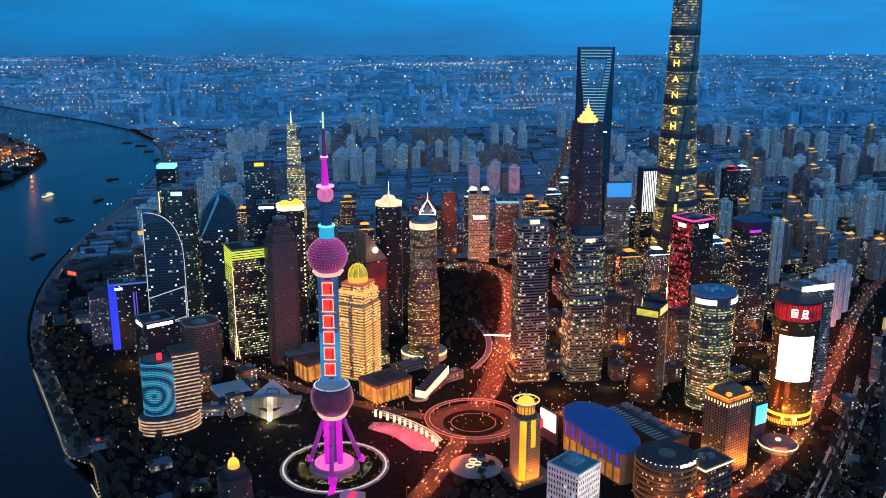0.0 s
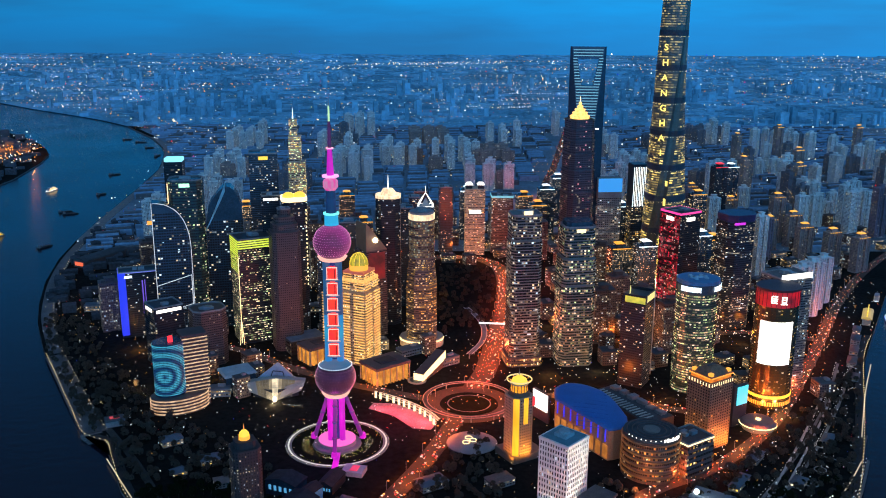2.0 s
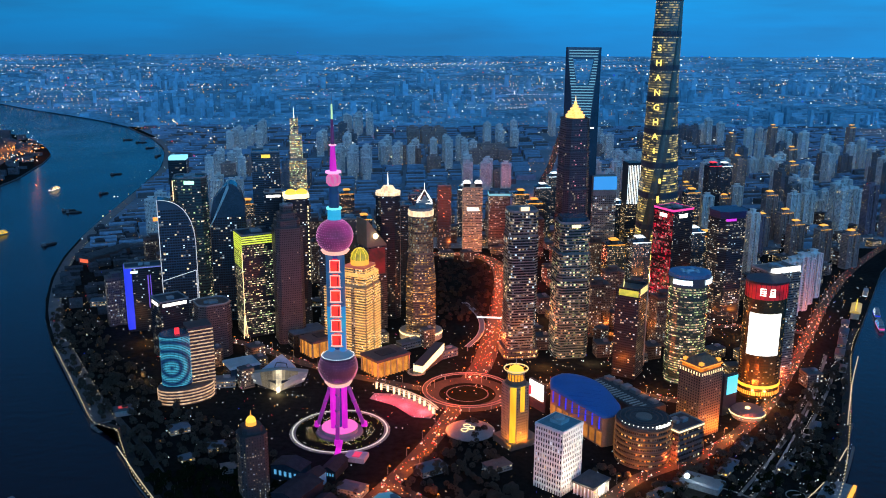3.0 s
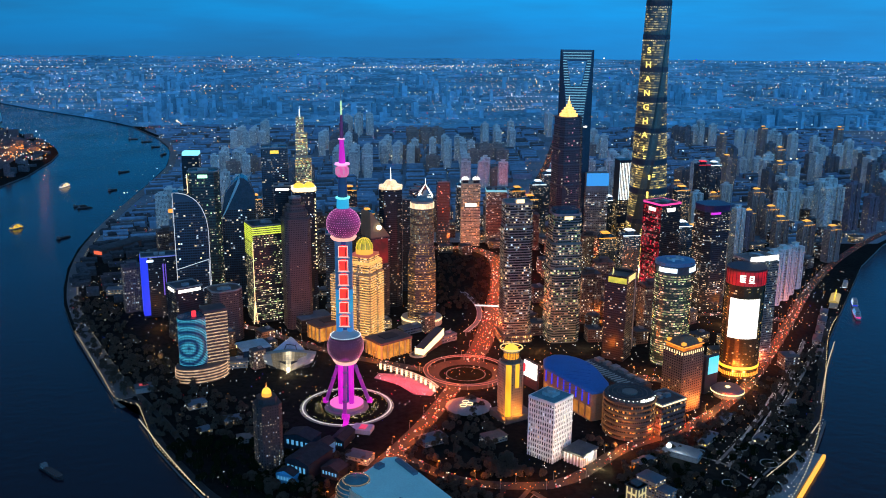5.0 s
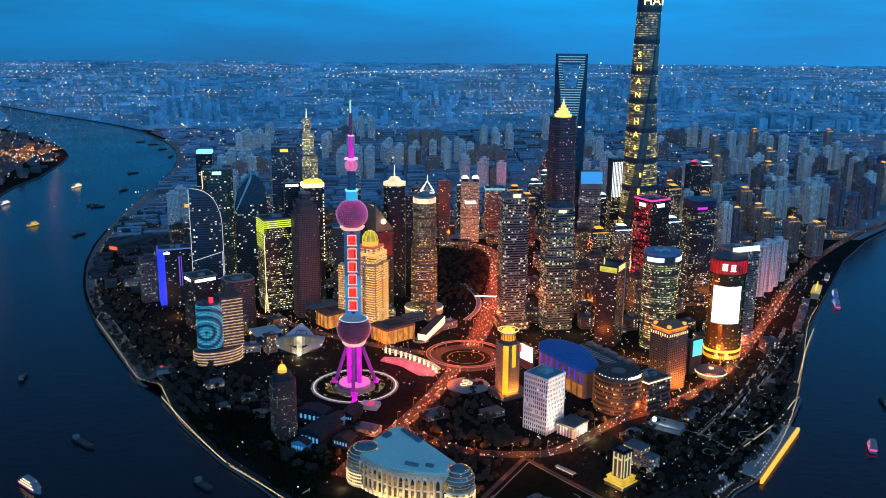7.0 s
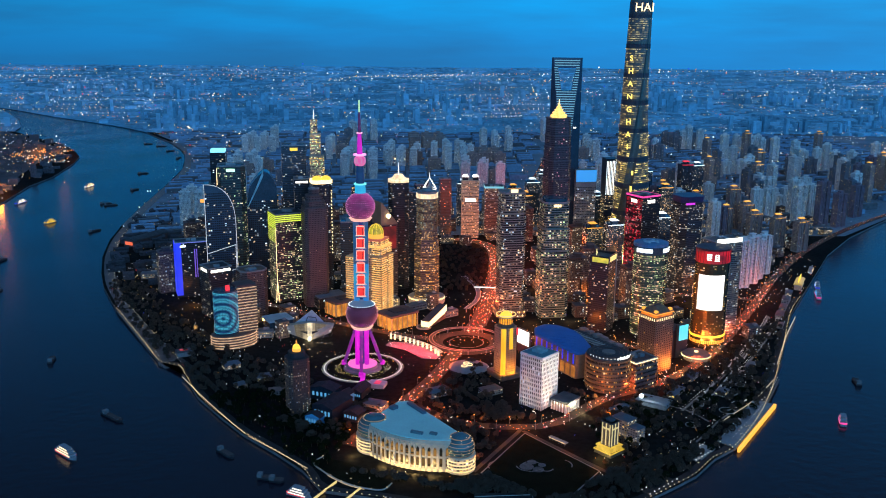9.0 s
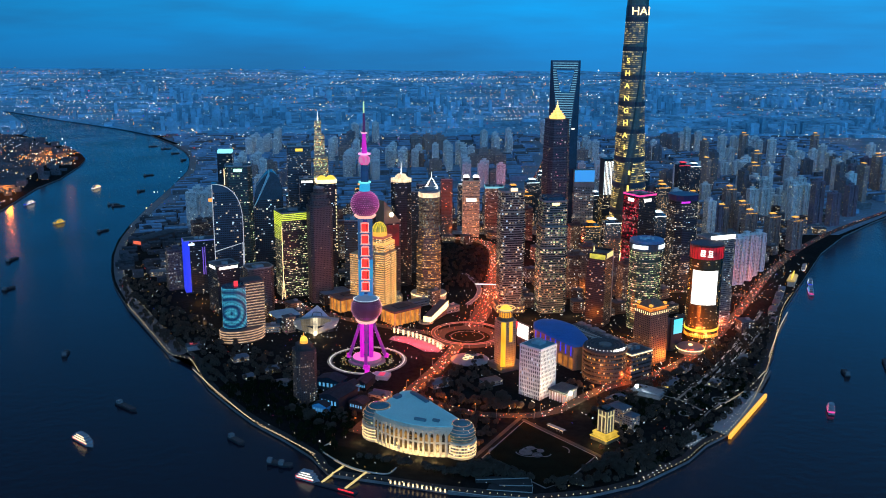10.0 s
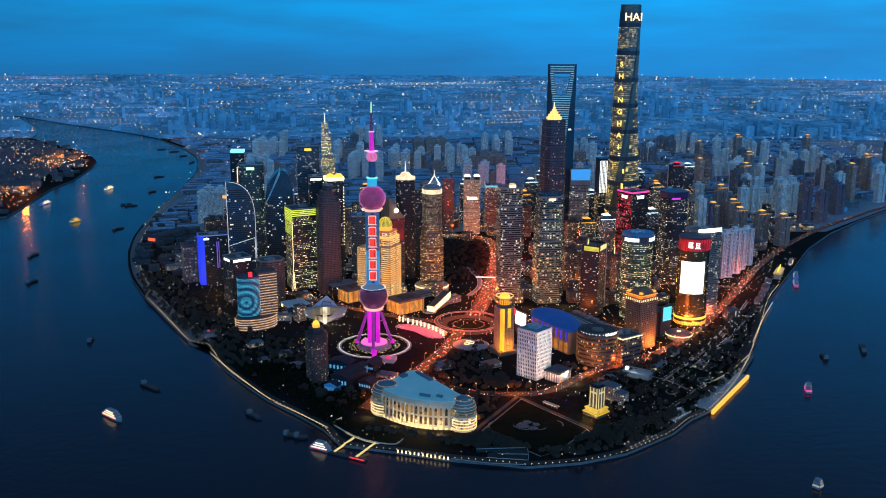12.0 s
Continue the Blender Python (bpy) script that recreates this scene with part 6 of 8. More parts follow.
for s in (-1, 1):
    tip, ridge, foot, low_tip = Vector((42 * s, -2, 21)), Vector((0, -4, 27)), Vector((0, -23, 0)), Vector((36 * s, -8, 9))
    rings = [[tuple(p) for p in (tip, ridge, foot, low_tip)], [tuple(p + Vector((0, 9, 1))) for p in (tip, ridge, foot, low_tip)]]
    part("wing", Geo().loft(rings if s < 0 else [r[::-1] for r in rings], True, True), M_TENT, pyr, "sloping glass wing")
    g = Geo()
    for a in range(9):
        for b in range(5):
            q = []
            for u, w in ((a + 0.02, b + 0.02), (a + 0.98, b + 0.02), (a + 0.98, b + 0.98), (a + 0.02, b + 0.98)):
                p = ridge.lerp(tip, u / 9).lerp(foot.lerp(low_tip, u / 9), w / 5) + Vector((0, -0.35, 0.25))
                q.append(tuple(p))
            if a < 6:
                part("lit_pane", Geo().face(*(q if s < 0 else q[::-1])), G_TENT[0 if a == 0 else 1 if a < 2 + b // 3 else 2], pyr)
            else:
                g.face(*(q if s < 0 else q[::-1]))
    part("window_panes", g, P_TENT, pyr)
    part("wing_wall", Geo().prism([(4 * s, -16), (32 * s, -4), (30 * s, 8), (4 * s, 8)][::s], 0, 14), M_GLASS, pyr)
part("peak", Geo().loft([[(-30, 8, 0), (30, 8, 0), (30, 34, 0), (-30, 34, 0)], [(-26, 8, 24), (26, 8, 22), (20, 30, 20), (-20, 30, 22)], [(2, 10, 45), (4, 10, 45), (4, 12, 45), (2, 12, 45)]]), mat_surface("pale blue glass tent", (0.38, 0.48, 0.55), 0.3, 0.1), pyr)
part("gate_frame", Geo().tube((-8, 5, 24), (-4, 5, 35), 0.7, None, 5).tube((-4, 5, 35), (10, 5, 33), 0.7, None, 5).tube((10, 5, 33), (12, 5, 24), 0.7, None, 5), M_ROOF, pyr)
part("entrance_light", Geo().box(0, -24, 0.5, 4, 2, 7), G_WHITE, pyr)
# Lamp added in front, standing in for light from inside the tent.
lamp("POINT", -220, 1130, 4, (1, 0.72, 0.36), 34000, 1.0)
hall = thing("glass_hall", -282, 1190, 0, 30, "flat-roofed glass hall with pale roof", "hall")
part("body", Geo().box(0, 0, 0, 44, 36, 24), M_GLASS_BLUE, hall)
part("roof", Geo().prism(rect(48, 40), 24, 27, rect(44, 36)), mat_surface("pale blue-grey roof", (0.34, 0.42, 0.46), 0.6), hall)
hall = thing("lit_block", -205, 1345, 0, 30, "low block with rows of bright white windows", "office building")
part("body", Geo().box(0, 0, 0, 60, 40, 22), M_GLASS, hall)
part("window_panes", Geo().panes(rect(60, 40), 3, 21, 6, 4, 0.45, 0.4, None, None, 0.5), mat_panes("bright shop panes", 0.8, [W_WHITE, W_COOL, W_WARM], 1.6), hall)
part("roof", Geo().box(0, 0, 22, 58, 38, 1.5), mat_surface("grey-blue roof", (0.16, 0.18, 0.22), 0.7), hall)
# Narrow ramp-roofed hall beside the hotel and crowned slim tower in the garden.
hall = thing("ramp_hall", 2, 1245, 0, 62, "sloping hall with a glowing white side wall", "hall")
part("body", Geo().loft([[(-42, -8, 0), (30, -8, 0), (30, 8, 0), (-42, 8, 0)], [(-42, -8, 12), (30, -8, 26), (30, 8, 26), (-42, 8, 12)]]), M_BROWN, hall)
part("light_wall", Geo().face((-42, -8.3, 2), (30, -8.3, 12), (30, -8.3, 26), (-42, -8.3, 12)), G_WARM, hall)
part("end_wall", Geo().box(-42.4, 0, 1, 0.8, 16, 11), G_WARM, hall)
slim = tower("apartment_tower", -200, 838, 25, [(chamfered(31, 28, 5), 0, 84)], mat_surface("near-black apartment cladding", (0.03, 0.03, 0.032), 0.7), mat_panes("speckled home panes", 0.26, [W_WHITE, W_COOL, W_WARM], 1.2, (0.015, 0.016, 0.02)), "dark slim apartment tower with golden lantern crown", "apartment tower", floor=3.6, bay=3.0, gap=0.72, vgap=0.66, roof=False)
part("setback", Geo().prism(chamfered(22, 20, 4), 84, 92), bpy.data.materials["near-black apartment cladding"], slim)
part("lantern", Geo().prism(circle(6, 12), 92, 96), G_GOLD, slim)
part("lantern_dome", Geo().ball(0, 0, 96, 5.5, 6.5, 14, 6, 0.0, 0.99), G_YELLOW, slim)
part("spike", Geo().tube((0, 0, 102), (0, 0, 109), 0.7, 0.15, 6), G_ORANGE, slim)
# Stepped yellow-lit lodge by the lawn.
deco = thing("stepped_lodge", 220, 708, 0, 40, "stepped lodge flood-lit yellow with pale cross-shaped window bars", "lodge")
# Yellow floodlight on the lodge's stone is put in as glow.
G_DECO = mat_soft_glow("stone with yellow floodlight glow", (0.95, 0.62, 0.08), 0.9, (0.6, 0.36, 0.03), (0.1, 0.1, 0.08))
M_LODGE = mat_surface("tan lodge stone", (0.16, 0.13, 0.09), 0.7)
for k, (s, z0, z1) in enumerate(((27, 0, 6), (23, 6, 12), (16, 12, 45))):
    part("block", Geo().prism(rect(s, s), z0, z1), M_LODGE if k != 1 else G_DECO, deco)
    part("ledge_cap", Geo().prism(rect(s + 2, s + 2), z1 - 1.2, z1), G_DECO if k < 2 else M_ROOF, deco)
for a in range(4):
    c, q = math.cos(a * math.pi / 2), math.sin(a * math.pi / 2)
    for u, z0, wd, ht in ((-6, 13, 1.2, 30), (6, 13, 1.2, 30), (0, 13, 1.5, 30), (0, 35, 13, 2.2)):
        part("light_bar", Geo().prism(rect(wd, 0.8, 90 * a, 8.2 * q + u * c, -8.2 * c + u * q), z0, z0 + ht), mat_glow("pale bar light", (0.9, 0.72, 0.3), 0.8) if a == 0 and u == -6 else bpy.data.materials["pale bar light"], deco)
part("flood_face", Geo().box(8.3, 0, 12, 0.5, 14, 24), G_DECO, deco, "face with yellow floodlight put in as glow")
part("plant_room", Geo().box(0, 0, 45, 9, 9, 3), M_ROOF, deco)
lamp("POINT", 206, 686, 6, (1, 0.7, 0.2), 14000, 1.0)
# Blue-roofed aquarium sheds.
M_SHED = mat_surface("dark slate shed roof", (0.028, 0.032, 0.04), 0.8, 0.0, 0.2, 0.5, 0.3, 0.15)
M_CYANWALL = mat_surface("cyan-blue shed cladding", (0.08, 0.42, 0.70), 0.6)
for px, py, sx, sy, h, tn, wall in ((-166, 888, 40, 24, 17, -24, M_GLASS_BLUE), (-150, 828, 34, 50, 20, -30, M_GLASS), (-172, 796, 24, 12, 13, -24, M_CYANWALL), (-116, 900, 20, 36, 10, -20, M_GLASS), (-136, 868, 18, 22, 15, -30, M_CYANWALL), (-118, 812, 26, 20, 12, -30, M_GLASS)):
    sh = thing("aquarium_shed", px, py, 0, tn, "low dark-roofed garden shed with blue walls" if wall is not M_GLASS else "low dark garden shed with a folded slate roof", "hall", "garden sheds")
    part("body", Geo().prism(rect(sx, sy), 0, h), wall, sh)
    for s in (-1, 1):
        e = sx / 2 * s
        ring = [(0, -sy / 2 - 1, h + 5), (e * 1.04, -sy / 2 - 1, h - 0.2), (e * 1.04, -sy / 2 - 1, h + 0.6), (0, -sy / 2 - 1, h + 5.9)]
        part("roof_slope", Geo().loft([ring[::s], [(a, sy / 2 + 1, c) for a, b, c in ring][::s]], True, True), M_SHED, sh)
    part("gable", Geo().loft([[(-sx / 2, -sy / 2, h), (sx / 2, -sy / 2, h), (0, -sy / 2, h + 4.9)], [(-sx / 2, sy / 2, h), (sx / 2, sy / 2, h), (0, sy / 2, h + 4.9)]], True, True), wall, sh)
    # Glowing window boxes stand in for blue light on the shed walls.
    for k in range(5):
        part("window", Geo().box(-sx * 0.35 + k * sx * 0.17, -sy / 2 - 0.2, h * 0.4, sx * 0.08, 0.6, h * 0.35), mat_glow("blue wall-light stand-in", (0.12, 0.5, 0.9), 0.7) if "blue wall-light stand-in" not in bpy.data.materials else bpy.data.materials["blue wall-light stand-in"], sh)
    OCC.append((px, py, max(sx, sy) * 0.55))
pad = thing("garden_terrace", -92, 932, 0, -15, "paved terrace with a glowing red panel in a pale frame", "terrace")
part("slab", Geo().box(0, 0, 0, 26, 20, 6), mat_surface("pale terrace stone", (0.45, 0.42, 0.45), 0.6), pad)
part("panel", Geo().box(1, 0, 6, 9, 13, 0.8), mat_glow("rose panel", (0.9, 0.03, 0.1), 0.9), pad)

# ---- plazas, lawns, river edge ----
def disc(x, y, r, z0, z1, n=48):
    return Geo().prism(circle(r, n, r, x, y), z0, z1)


structure("plaza", disc(-119, 1010, 66, 0, 0.35), M_PAVING, "round paved plaza under the television tower", "plaza")
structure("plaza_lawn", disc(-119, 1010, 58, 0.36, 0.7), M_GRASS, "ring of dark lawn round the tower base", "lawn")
structure("plaza_ring", ribbon(circle(62, 64, 62, -119, 1010), 2.2, 1.2, True), mat_glow("white ring light", (0.9, 0.9, 0.8), 0.85), "glowing white ring kerb round the plaza", "kerb")
pink = [(-86, 1112), (-50, 1088), (-24, 1050), (0, 1046), (8, 1064), (-14, 1100), (-50, 1128), (-80, 1130)]
structure("plaza_pink", Geo().prism(pink, 0.36, 0.9), mat_surface("pale plaza paving", (0.30, 0.24, 0.24), 0.7, 0.0, 0.06, 0.6), "pale plaza paving washed in pink light", "plaza")
for px, py in ((-62, 1110), (-35, 1085), (-10, 1065)):
    lamp("POINT", px, py, 9, (1.0, 0.06, 0.07), 46000, 1)
col = thing("lit_column", 0, -2600, 0, 0, "square glowing white column on the plaza edge", "lit column", "plaza columns")
part("shaft", Geo().box(0, 0, 0, 2.6, 2.6, 9), G_WARM, col)
part("cap", Geo().box(0, 0, 9, 3.4, 3.4, 0.8), M_WHITE, col)
cl = smooth_line([(-78, 1150), (-52, 1132), (-30, 1112), (-8, 1086), (4, 1062)], 9)
for k, (px, py) in enumerate(cl):
    m = pose(px * SCALE, py * SCALE, 0, 0, 0, 20)
    if k == 0:
        col.matrix_basis = m
    else:
        copy_thing(col, m)
for off in (6, 11, 15):
    structure("terrace_step", ribbon([(p[0] + off * 0.5, p[1] + off * 0.8) for p in cl], 2.5, 0.5 + off * 0.12), mat_glow("pale step light", (1, 0.75, 0.5), 0.7) if off == 6 else bpy.data.materials["pale step light"], "curved terrace edge with warm light", "terrace")
lawn = [(50, 652), (116, 764), (198, 656), (150, 590), (122, 572)]
structure("lawn", Geo().prism(lawn, 0, 0.4), M_GRASS, "dark diamond-shaped lawn", "lawn")
structure("lawn_path", ribbon(lawn, 2.2, 0.6, True), M_PAVING, "pale path round the lawn", "path")
for px, py, s in ((108, 668, 9), (122, 660, 7), (116, 680, 6), (128, 672, 5)):
    structure("flower_bed", disc(px, py, s, 0.4, 0.9, 14), mat_surface("pale flower bed", (0.11, 0.105, 0.10), 0.9, 0.0, 0.3, 0.6) if s == 9 else bpy.data.materials["pale flower bed"], "pale flower bed on the lawn", "flower bed")
for k, (px, py, r, a0, a1) in enumerate(((115, 668, 13, 20, 150), (112, 672, 17, 190, 300), (132, 664, 9, 200, 340), (76, 668, 16, 120, 200), (152, 672, 14, -30, 60))):
    structure("bed_path", ribbon([(px + r * math.cos(radians(a0 + (a1 - a0) * i / 14)), py + r * math.sin(radians(a0 + (a1 - a0) * i / 14))) for i in range(15)], 1.6, 0.95 + 0.01 * k), M_PAVING, "pale curved path between the flower beds", "path")
walk_pts = [(x, y) for x, y in SHORE if y < 1420]
inner = []
for i, (x, y) in enumerate(walk_pts):
    a, b = walk_pts[max(0, i - 1)], walk_pts[min(len(walk_pts) - 1, i + 1)]
    t2v = Vector((b[0] - a[0], b[1] - a[1])).normalized()
    inner.append((x - t2v.y * 8, y + t2v.x * 8))
inner = smooth_line(inner, 14)
structure("promenade", ribbon(inner, 11, 0.3), mat_surface("dark promenade paving", (0.045, 0.042, 0.04), 0.8, 0.0, 0.08, 0.5, 0.3, 0.1), "riverside promenade of grey paving", "promenade")
g = Geo()
for px, py, a in spaced(inner, 9, 3):
    g.gem(px + math.sin(a) * 6, py - math.cos(a) * 6, 2.2, 0.75)
stuff("promenade_lamps", g, G_WARM, "row of small warm lamps along the river wall", "lamp")
kerb = [smooth_line([(-398, 968), (-342, 880), (-292, 806), (-262, 764)], 12), smooth_line([(-256, 756), (-206, 706), (-166, 664)], 12), smooth_line([(398, 800), (470, 875), (530, 955)], 12), smooth_line([(560, 1020), (630, 1160), (690, 1270)], 12)]
for k, pts in enumerate(kerb):
    structure("wall_light", ribbon(pts, 1.5, 1.0), mat_glow("warm river wall light", (1, 0.8, 0.5), 0.6) if k == 0 else bpy.data.materials["warm river wall light"], "lit strip along the river wall", "light strip")
for dx in (0, 14):
    structure("rail_strip", ribbon(smooth_line([(371 + dx, 852), (440 + dx, 955), (502 + dx, 1051), (572 + dx, 1165)], 20), 3.0, 0.7), mat_surface("pale walkway slab", (0.38, 0.36, 0.34), 0.7) if dx == 0 else bpy.data.materials["pale walkway slab"], "pale straight walkway in the riverside park", "path")
for nm, quad in (("pier_terrace", [(372, 738), (390, 717), (493, 859), (470, 876)]), ("pier_deck", [(318, 704), (334, 684), (362, 716), (346, 730)])):
    pr = thing("pier", 0, 0, 0, 0, "grey-green pier platform at the river wall", "pier")
    part("deck", Geo().prism(quad, -1, 1.6), mat_surface("grey-green pier deck", (0.20, 0.24, 0.25), 0.7) if nm == "pier_terrace" else bpy.data.materials["grey-green pier deck"], pr)
    if nm == "pier_terrace":
        part("edge_light", Geo().prism([(391, 714.5), (394, 713), (497, 857), (494, 859)], -3.5, 2.2), mat_glow("orange edge light", (1, 0.42, 0.03), 1.5), pr, "orange light along the edge")
    part("support", Geo().box(quad[0][0] + 12, quad[0][1] + 8, -7, 6, 6, 6.5), M_CONCRETE, pr)
pr = thing("landing_stage", -132, 582, 0, -28, "floating landing stage with lit gangways", "pier")
part("pontoon", Geo().box(0, 0, WATER - 0.6, 58, 8, 2.4), M_BOAT, pr)
part("red_lamp_row", Geo().box(16, -3.4, WATER + 1.8, 22, 1, 1.4), G_RED, pr)
for k, gx in enumerate((-22, 12)):
    part("gangway", Geo().tube((gx, 2, WATER + 2), (gx + 4, 44, 1.2), 1.5, None, 6), mat_glow("gangway light", (1, 0.75, 0.25), 0.8) if k == 0 else bpy.data.materials["gangway light"], pr)


# ---- boats ----
def hull(length, width, z0, z1):
    n = [(-0.5, -0.42), (0.28, -0.5), (0.5, 0.0), (0.28, 0.5), (-0.5, 0.42)]
    return Geo().prism([(a * length, b * width * 0.85) for a, b in n], z0, z1, [(a * length, b * width) for a, b in n])


def barge(x, y, turn, length=44):
    b = thing("barge", x, y, WATER, turn, "dark unlit cargo barge on the river", "barge", "river barges")
    part("hull", hull(length, 11, -0.8, 2.6), M_BOAT, b)
    part("hold_cover", Geo().box(2, 0, 2.6, length * 0.6, 8, 1.4), mat_surface("rusty hold cover", (0.08, 0.06, 0.055), 0.8) if "rusty hold cover" not in bpy.data.materials else bpy.data.materials["rusty hold cover"], b)
    part("wheelhouse", Geo().box(-length * 0.38, 0, 2.6, 6, 7, 5), mat_surface("grey wheelhouse", (0.2, 0.2, 0.2), 0.6) if "grey wheelhouse" not in bpy.data.materials else bpy.data.materials["grey wheelhouse"], b)
    return b


G_DECK = mat_glow("warm deck light", (1, 0.75, 0.45), 2.0)
G_DECK_WHITE = mat_glow("white deck light", (1, 0.9, 0.75), 1.7)
M_HULL = mat_surface("white boat paint", (0.30, 0.30, 0.31), 0.5, 0.0, 0.3, 0.2)


def cruise(x, y, turn, glow, trim, length=42, label="white cruise boat with lit decks on the river"):
    b = thing("cruise_boat", x, y, WATER, turn, label, "cruise boat", "cruise boats")
    part("hull", hull(length, 11, -0.8, 3.0), M_HULL, b)
    for k, (l, w) in enumerate(((0.74, 9), (0.58, 8), (0.4, 7))):
        cabin = part("deck_cabin", Geo().box(-length * 0.05, 0, 3.0 + 3.0 * k, length * l, w, 2.4), M_HULL, b)
        part("deck_light", Geo().box(-length * 0.05, 0, 3.5 + 3.0 * k, length * l * 0.98, w + 0.6, 1.4), glow, cabin)
        part("deck_roof", Geo().box(-length * 0.05, 0, 5.4 + 3.0 * k, length * (l + 0.04), w + 1.0, 0.6), M_HULL, cabin)
    part("stern_light", Geo().box(-length * 0.46, 0, 3.0, 2.0, 8, 1.6), trim, b)
    for s in (-1, 1):
        part("rail_light", Geo().box(-length * 0.05, 5.2 * s, 2.7, length * 0.7, 0.4, 0.7), trim, b)
    part("mast", Geo().tube((0, 0, 12), (0, 0, 17), 0.25, 0.1, 6), M_STEEL, b)
    return b


for x, y, a, l in ((-459, 825, -40, 50), (-277, 712, -45, 34), (-633, 1052, 100, 30), (-998, 1693, 80, 46), (-899, 1446, 70, 34), (-890, 2006, 60, 40), (-963, 2356, 20, 40),
                   (-985, 2380, 30, 36), (-970, 2620, 60, 34), (-1012, 3348, 80, 46), (750, 997, 70, 52), (662, 955, 80, 30), (-215, 647, -10, 20), (-200, 640, -10, 18), (-1180, 3700, 10, 46), (-1260, 3780, 10, 40), (-1100, 3550, 30, 36), (-1040, 2950, 40, 40)):
    barge(x, y, a, l)
cruise(-481, 711, -40, G_DECK, G_RED, 46)
cruise(-168, 604, -28, G_DECK_WHITE, G_RED, 34)
cruise(573, 807, 70, mat_glow("rose deck light", (1, 0.25, 0.4), 1.4), G_PINK, 30, "rose-lit cruise boat on the dark river")
cruise(456, 493, 40, mat_glow("dim deck light", (1, 0.9, 0.75), 0.35), bpy.data.materials["dim deck light"] if "dim deck light" in bpy.data.materials else G_DECK, 12, "small launch with white lights on the river")
cruise(-1047, 2110, 60, G_YELLOW, G_YELLOW, 40, "yellow-lit cruise boat on the river")
cruise(-1139, 2680, 80, G_WARM, G_WHITE, 60, "brightly lit white cruise boat on the river")
cruise(-1245, 2390, 80, G_DECK_WHITE, G_BLUE, 60)
cruise(800, 1425, 72, mat_glow("blue deck light", (0.1, 0.5, 1.0), 1.3), G_PINK, 60, "moored cruise boat lit blue and pink")
cruise(826, 1490, 70, G_COOL, G_BLUE, 44, "moored cruise boat lit cool white")
cruise(862, 1610, 62, G_WARM, G_COOL, 50, "moored white cruise boat by the quay")
ferry = thing("ferry_terminal", 782, 1480, 0, 62, "gold-lit ferry pavilion on the quay", "pavilion")
part("body", Geo().box(0, 0, 0, 60, 14, 12), M_STONE, ferry)
part("roof", Geo().prism(rect(66, 18), 12, 15, rect(60, 8)), mat_soft_glow("gold roof light", (0.8, 0.55, 0.12), 0.7), ferry)
part("roof_fin", Geo().box(0, 0, 15, 50, 1.5, 8), G_YELLOW, ferry)
OCC.append((782, 1480, 40))

# ---- apartment and office blocks of the town behind ----
def slab_tower(name, w, d, h, wall, panes, label, category, group, crown=None, floor=3.2, fins=False):
    root = thing(name, 0, -2600, 0, 0, label, category, group)
    plan = [(-w / 2, -d / 2), (-w / 6, -d / 2), (-w / 6, -d / 2 + 3), (w / 6, -d / 2 + 3), (w / 6, -d / 2), (w / 2, -d / 2), (w / 2, d / 2), (-w / 2, d / 2)]
    part("body", Geo().prism(plan, 0, h), wall, root)
    part("window_panes", Geo().panes(plan, 3, h - 2, floor, 3.4, 0.45, 0.2, None, None, 0.55), panes, root)
    for s in ((-0.5, -0.33, -0.17, 0.17, 0.33, 0.5) if fins else ()):
        part("bay_fin", Geo().box(s * w, -d / 2 - 0.8, 2, 1.5, 2.4, h - 2), wall, root)
    house = part("lift_house", Geo().box(0, 0, h, w * 0.35, d * 0.5, 6).box(-w * 0.3, 0, h, w * 0.16, d * 0.4, 3), wall, root)
    part("roof_beam", Geo().box(0, 0, h + 6, w * 0.5, d * 0.6, 1), wall, house)
    if crown:
        part("crown_light", Geo().prism(rect(w * 0.5, d * 0.7), h + 7, h + 9.5, rect(w * 0.3, d * 0.4)).box(0, -d / 2 - 0.4, h - 2, w, 0.8, 1.6), crown, root)
    return [root, False]


def place(proto, x, y, turn):
    m = pose(x * SCALE, y * SCALE, 0, 0, 0, turn)
    OCC.append((x, y, 14))
    if proto[1]:
        return copy_thing(proto[0], m)
    proto[0].matrix_basis, proto[1] = m, True
    return proto[0]


AP = "apartment tower"
PALE, BROWN, GOLD = "tall pale apartment tower with ribbed bays", "dark brown apartment tower with few lit windows", "brown apartment tower with golden roof lights"
tall = {k: slab_tower("apartment_tower", w, 19, h, m, P_HOME, l, AP, "riverside apartment towers", c, 3.2, True) for k, w, h, m, l, c in (
    ("slim", 21, 138, M_APT, "slim pale apartment tower with few lit windows", None), ("pale_high", 30, 120, M_APT, PALE, None), ("pale", 30, 104, M_APT, PALE, None), ("pale_mid", 28, 90, M_APT, PALE, None),
    ("pale_low", 30, 58, M_APT, "pale apartment block of middle height", None), ("gold_high", 32, 112, M_APT_PINK, GOLD, G_GOLD), ("gold", 34, 76, M_APT_PINK, GOLD, G_GOLD), ("gold_low", 30, 48, M_APT_PINK, GOLD, G_GOLD),
    ("brown", 34, 94, M_APT_BROWN, BROWN, None), ("brown_high", 34, 128, M_APT_BROWN, BROWN, None), ("dark", 38, 70, M_APT_DARK, "dull grey apartment tower with few lit windows", None))}
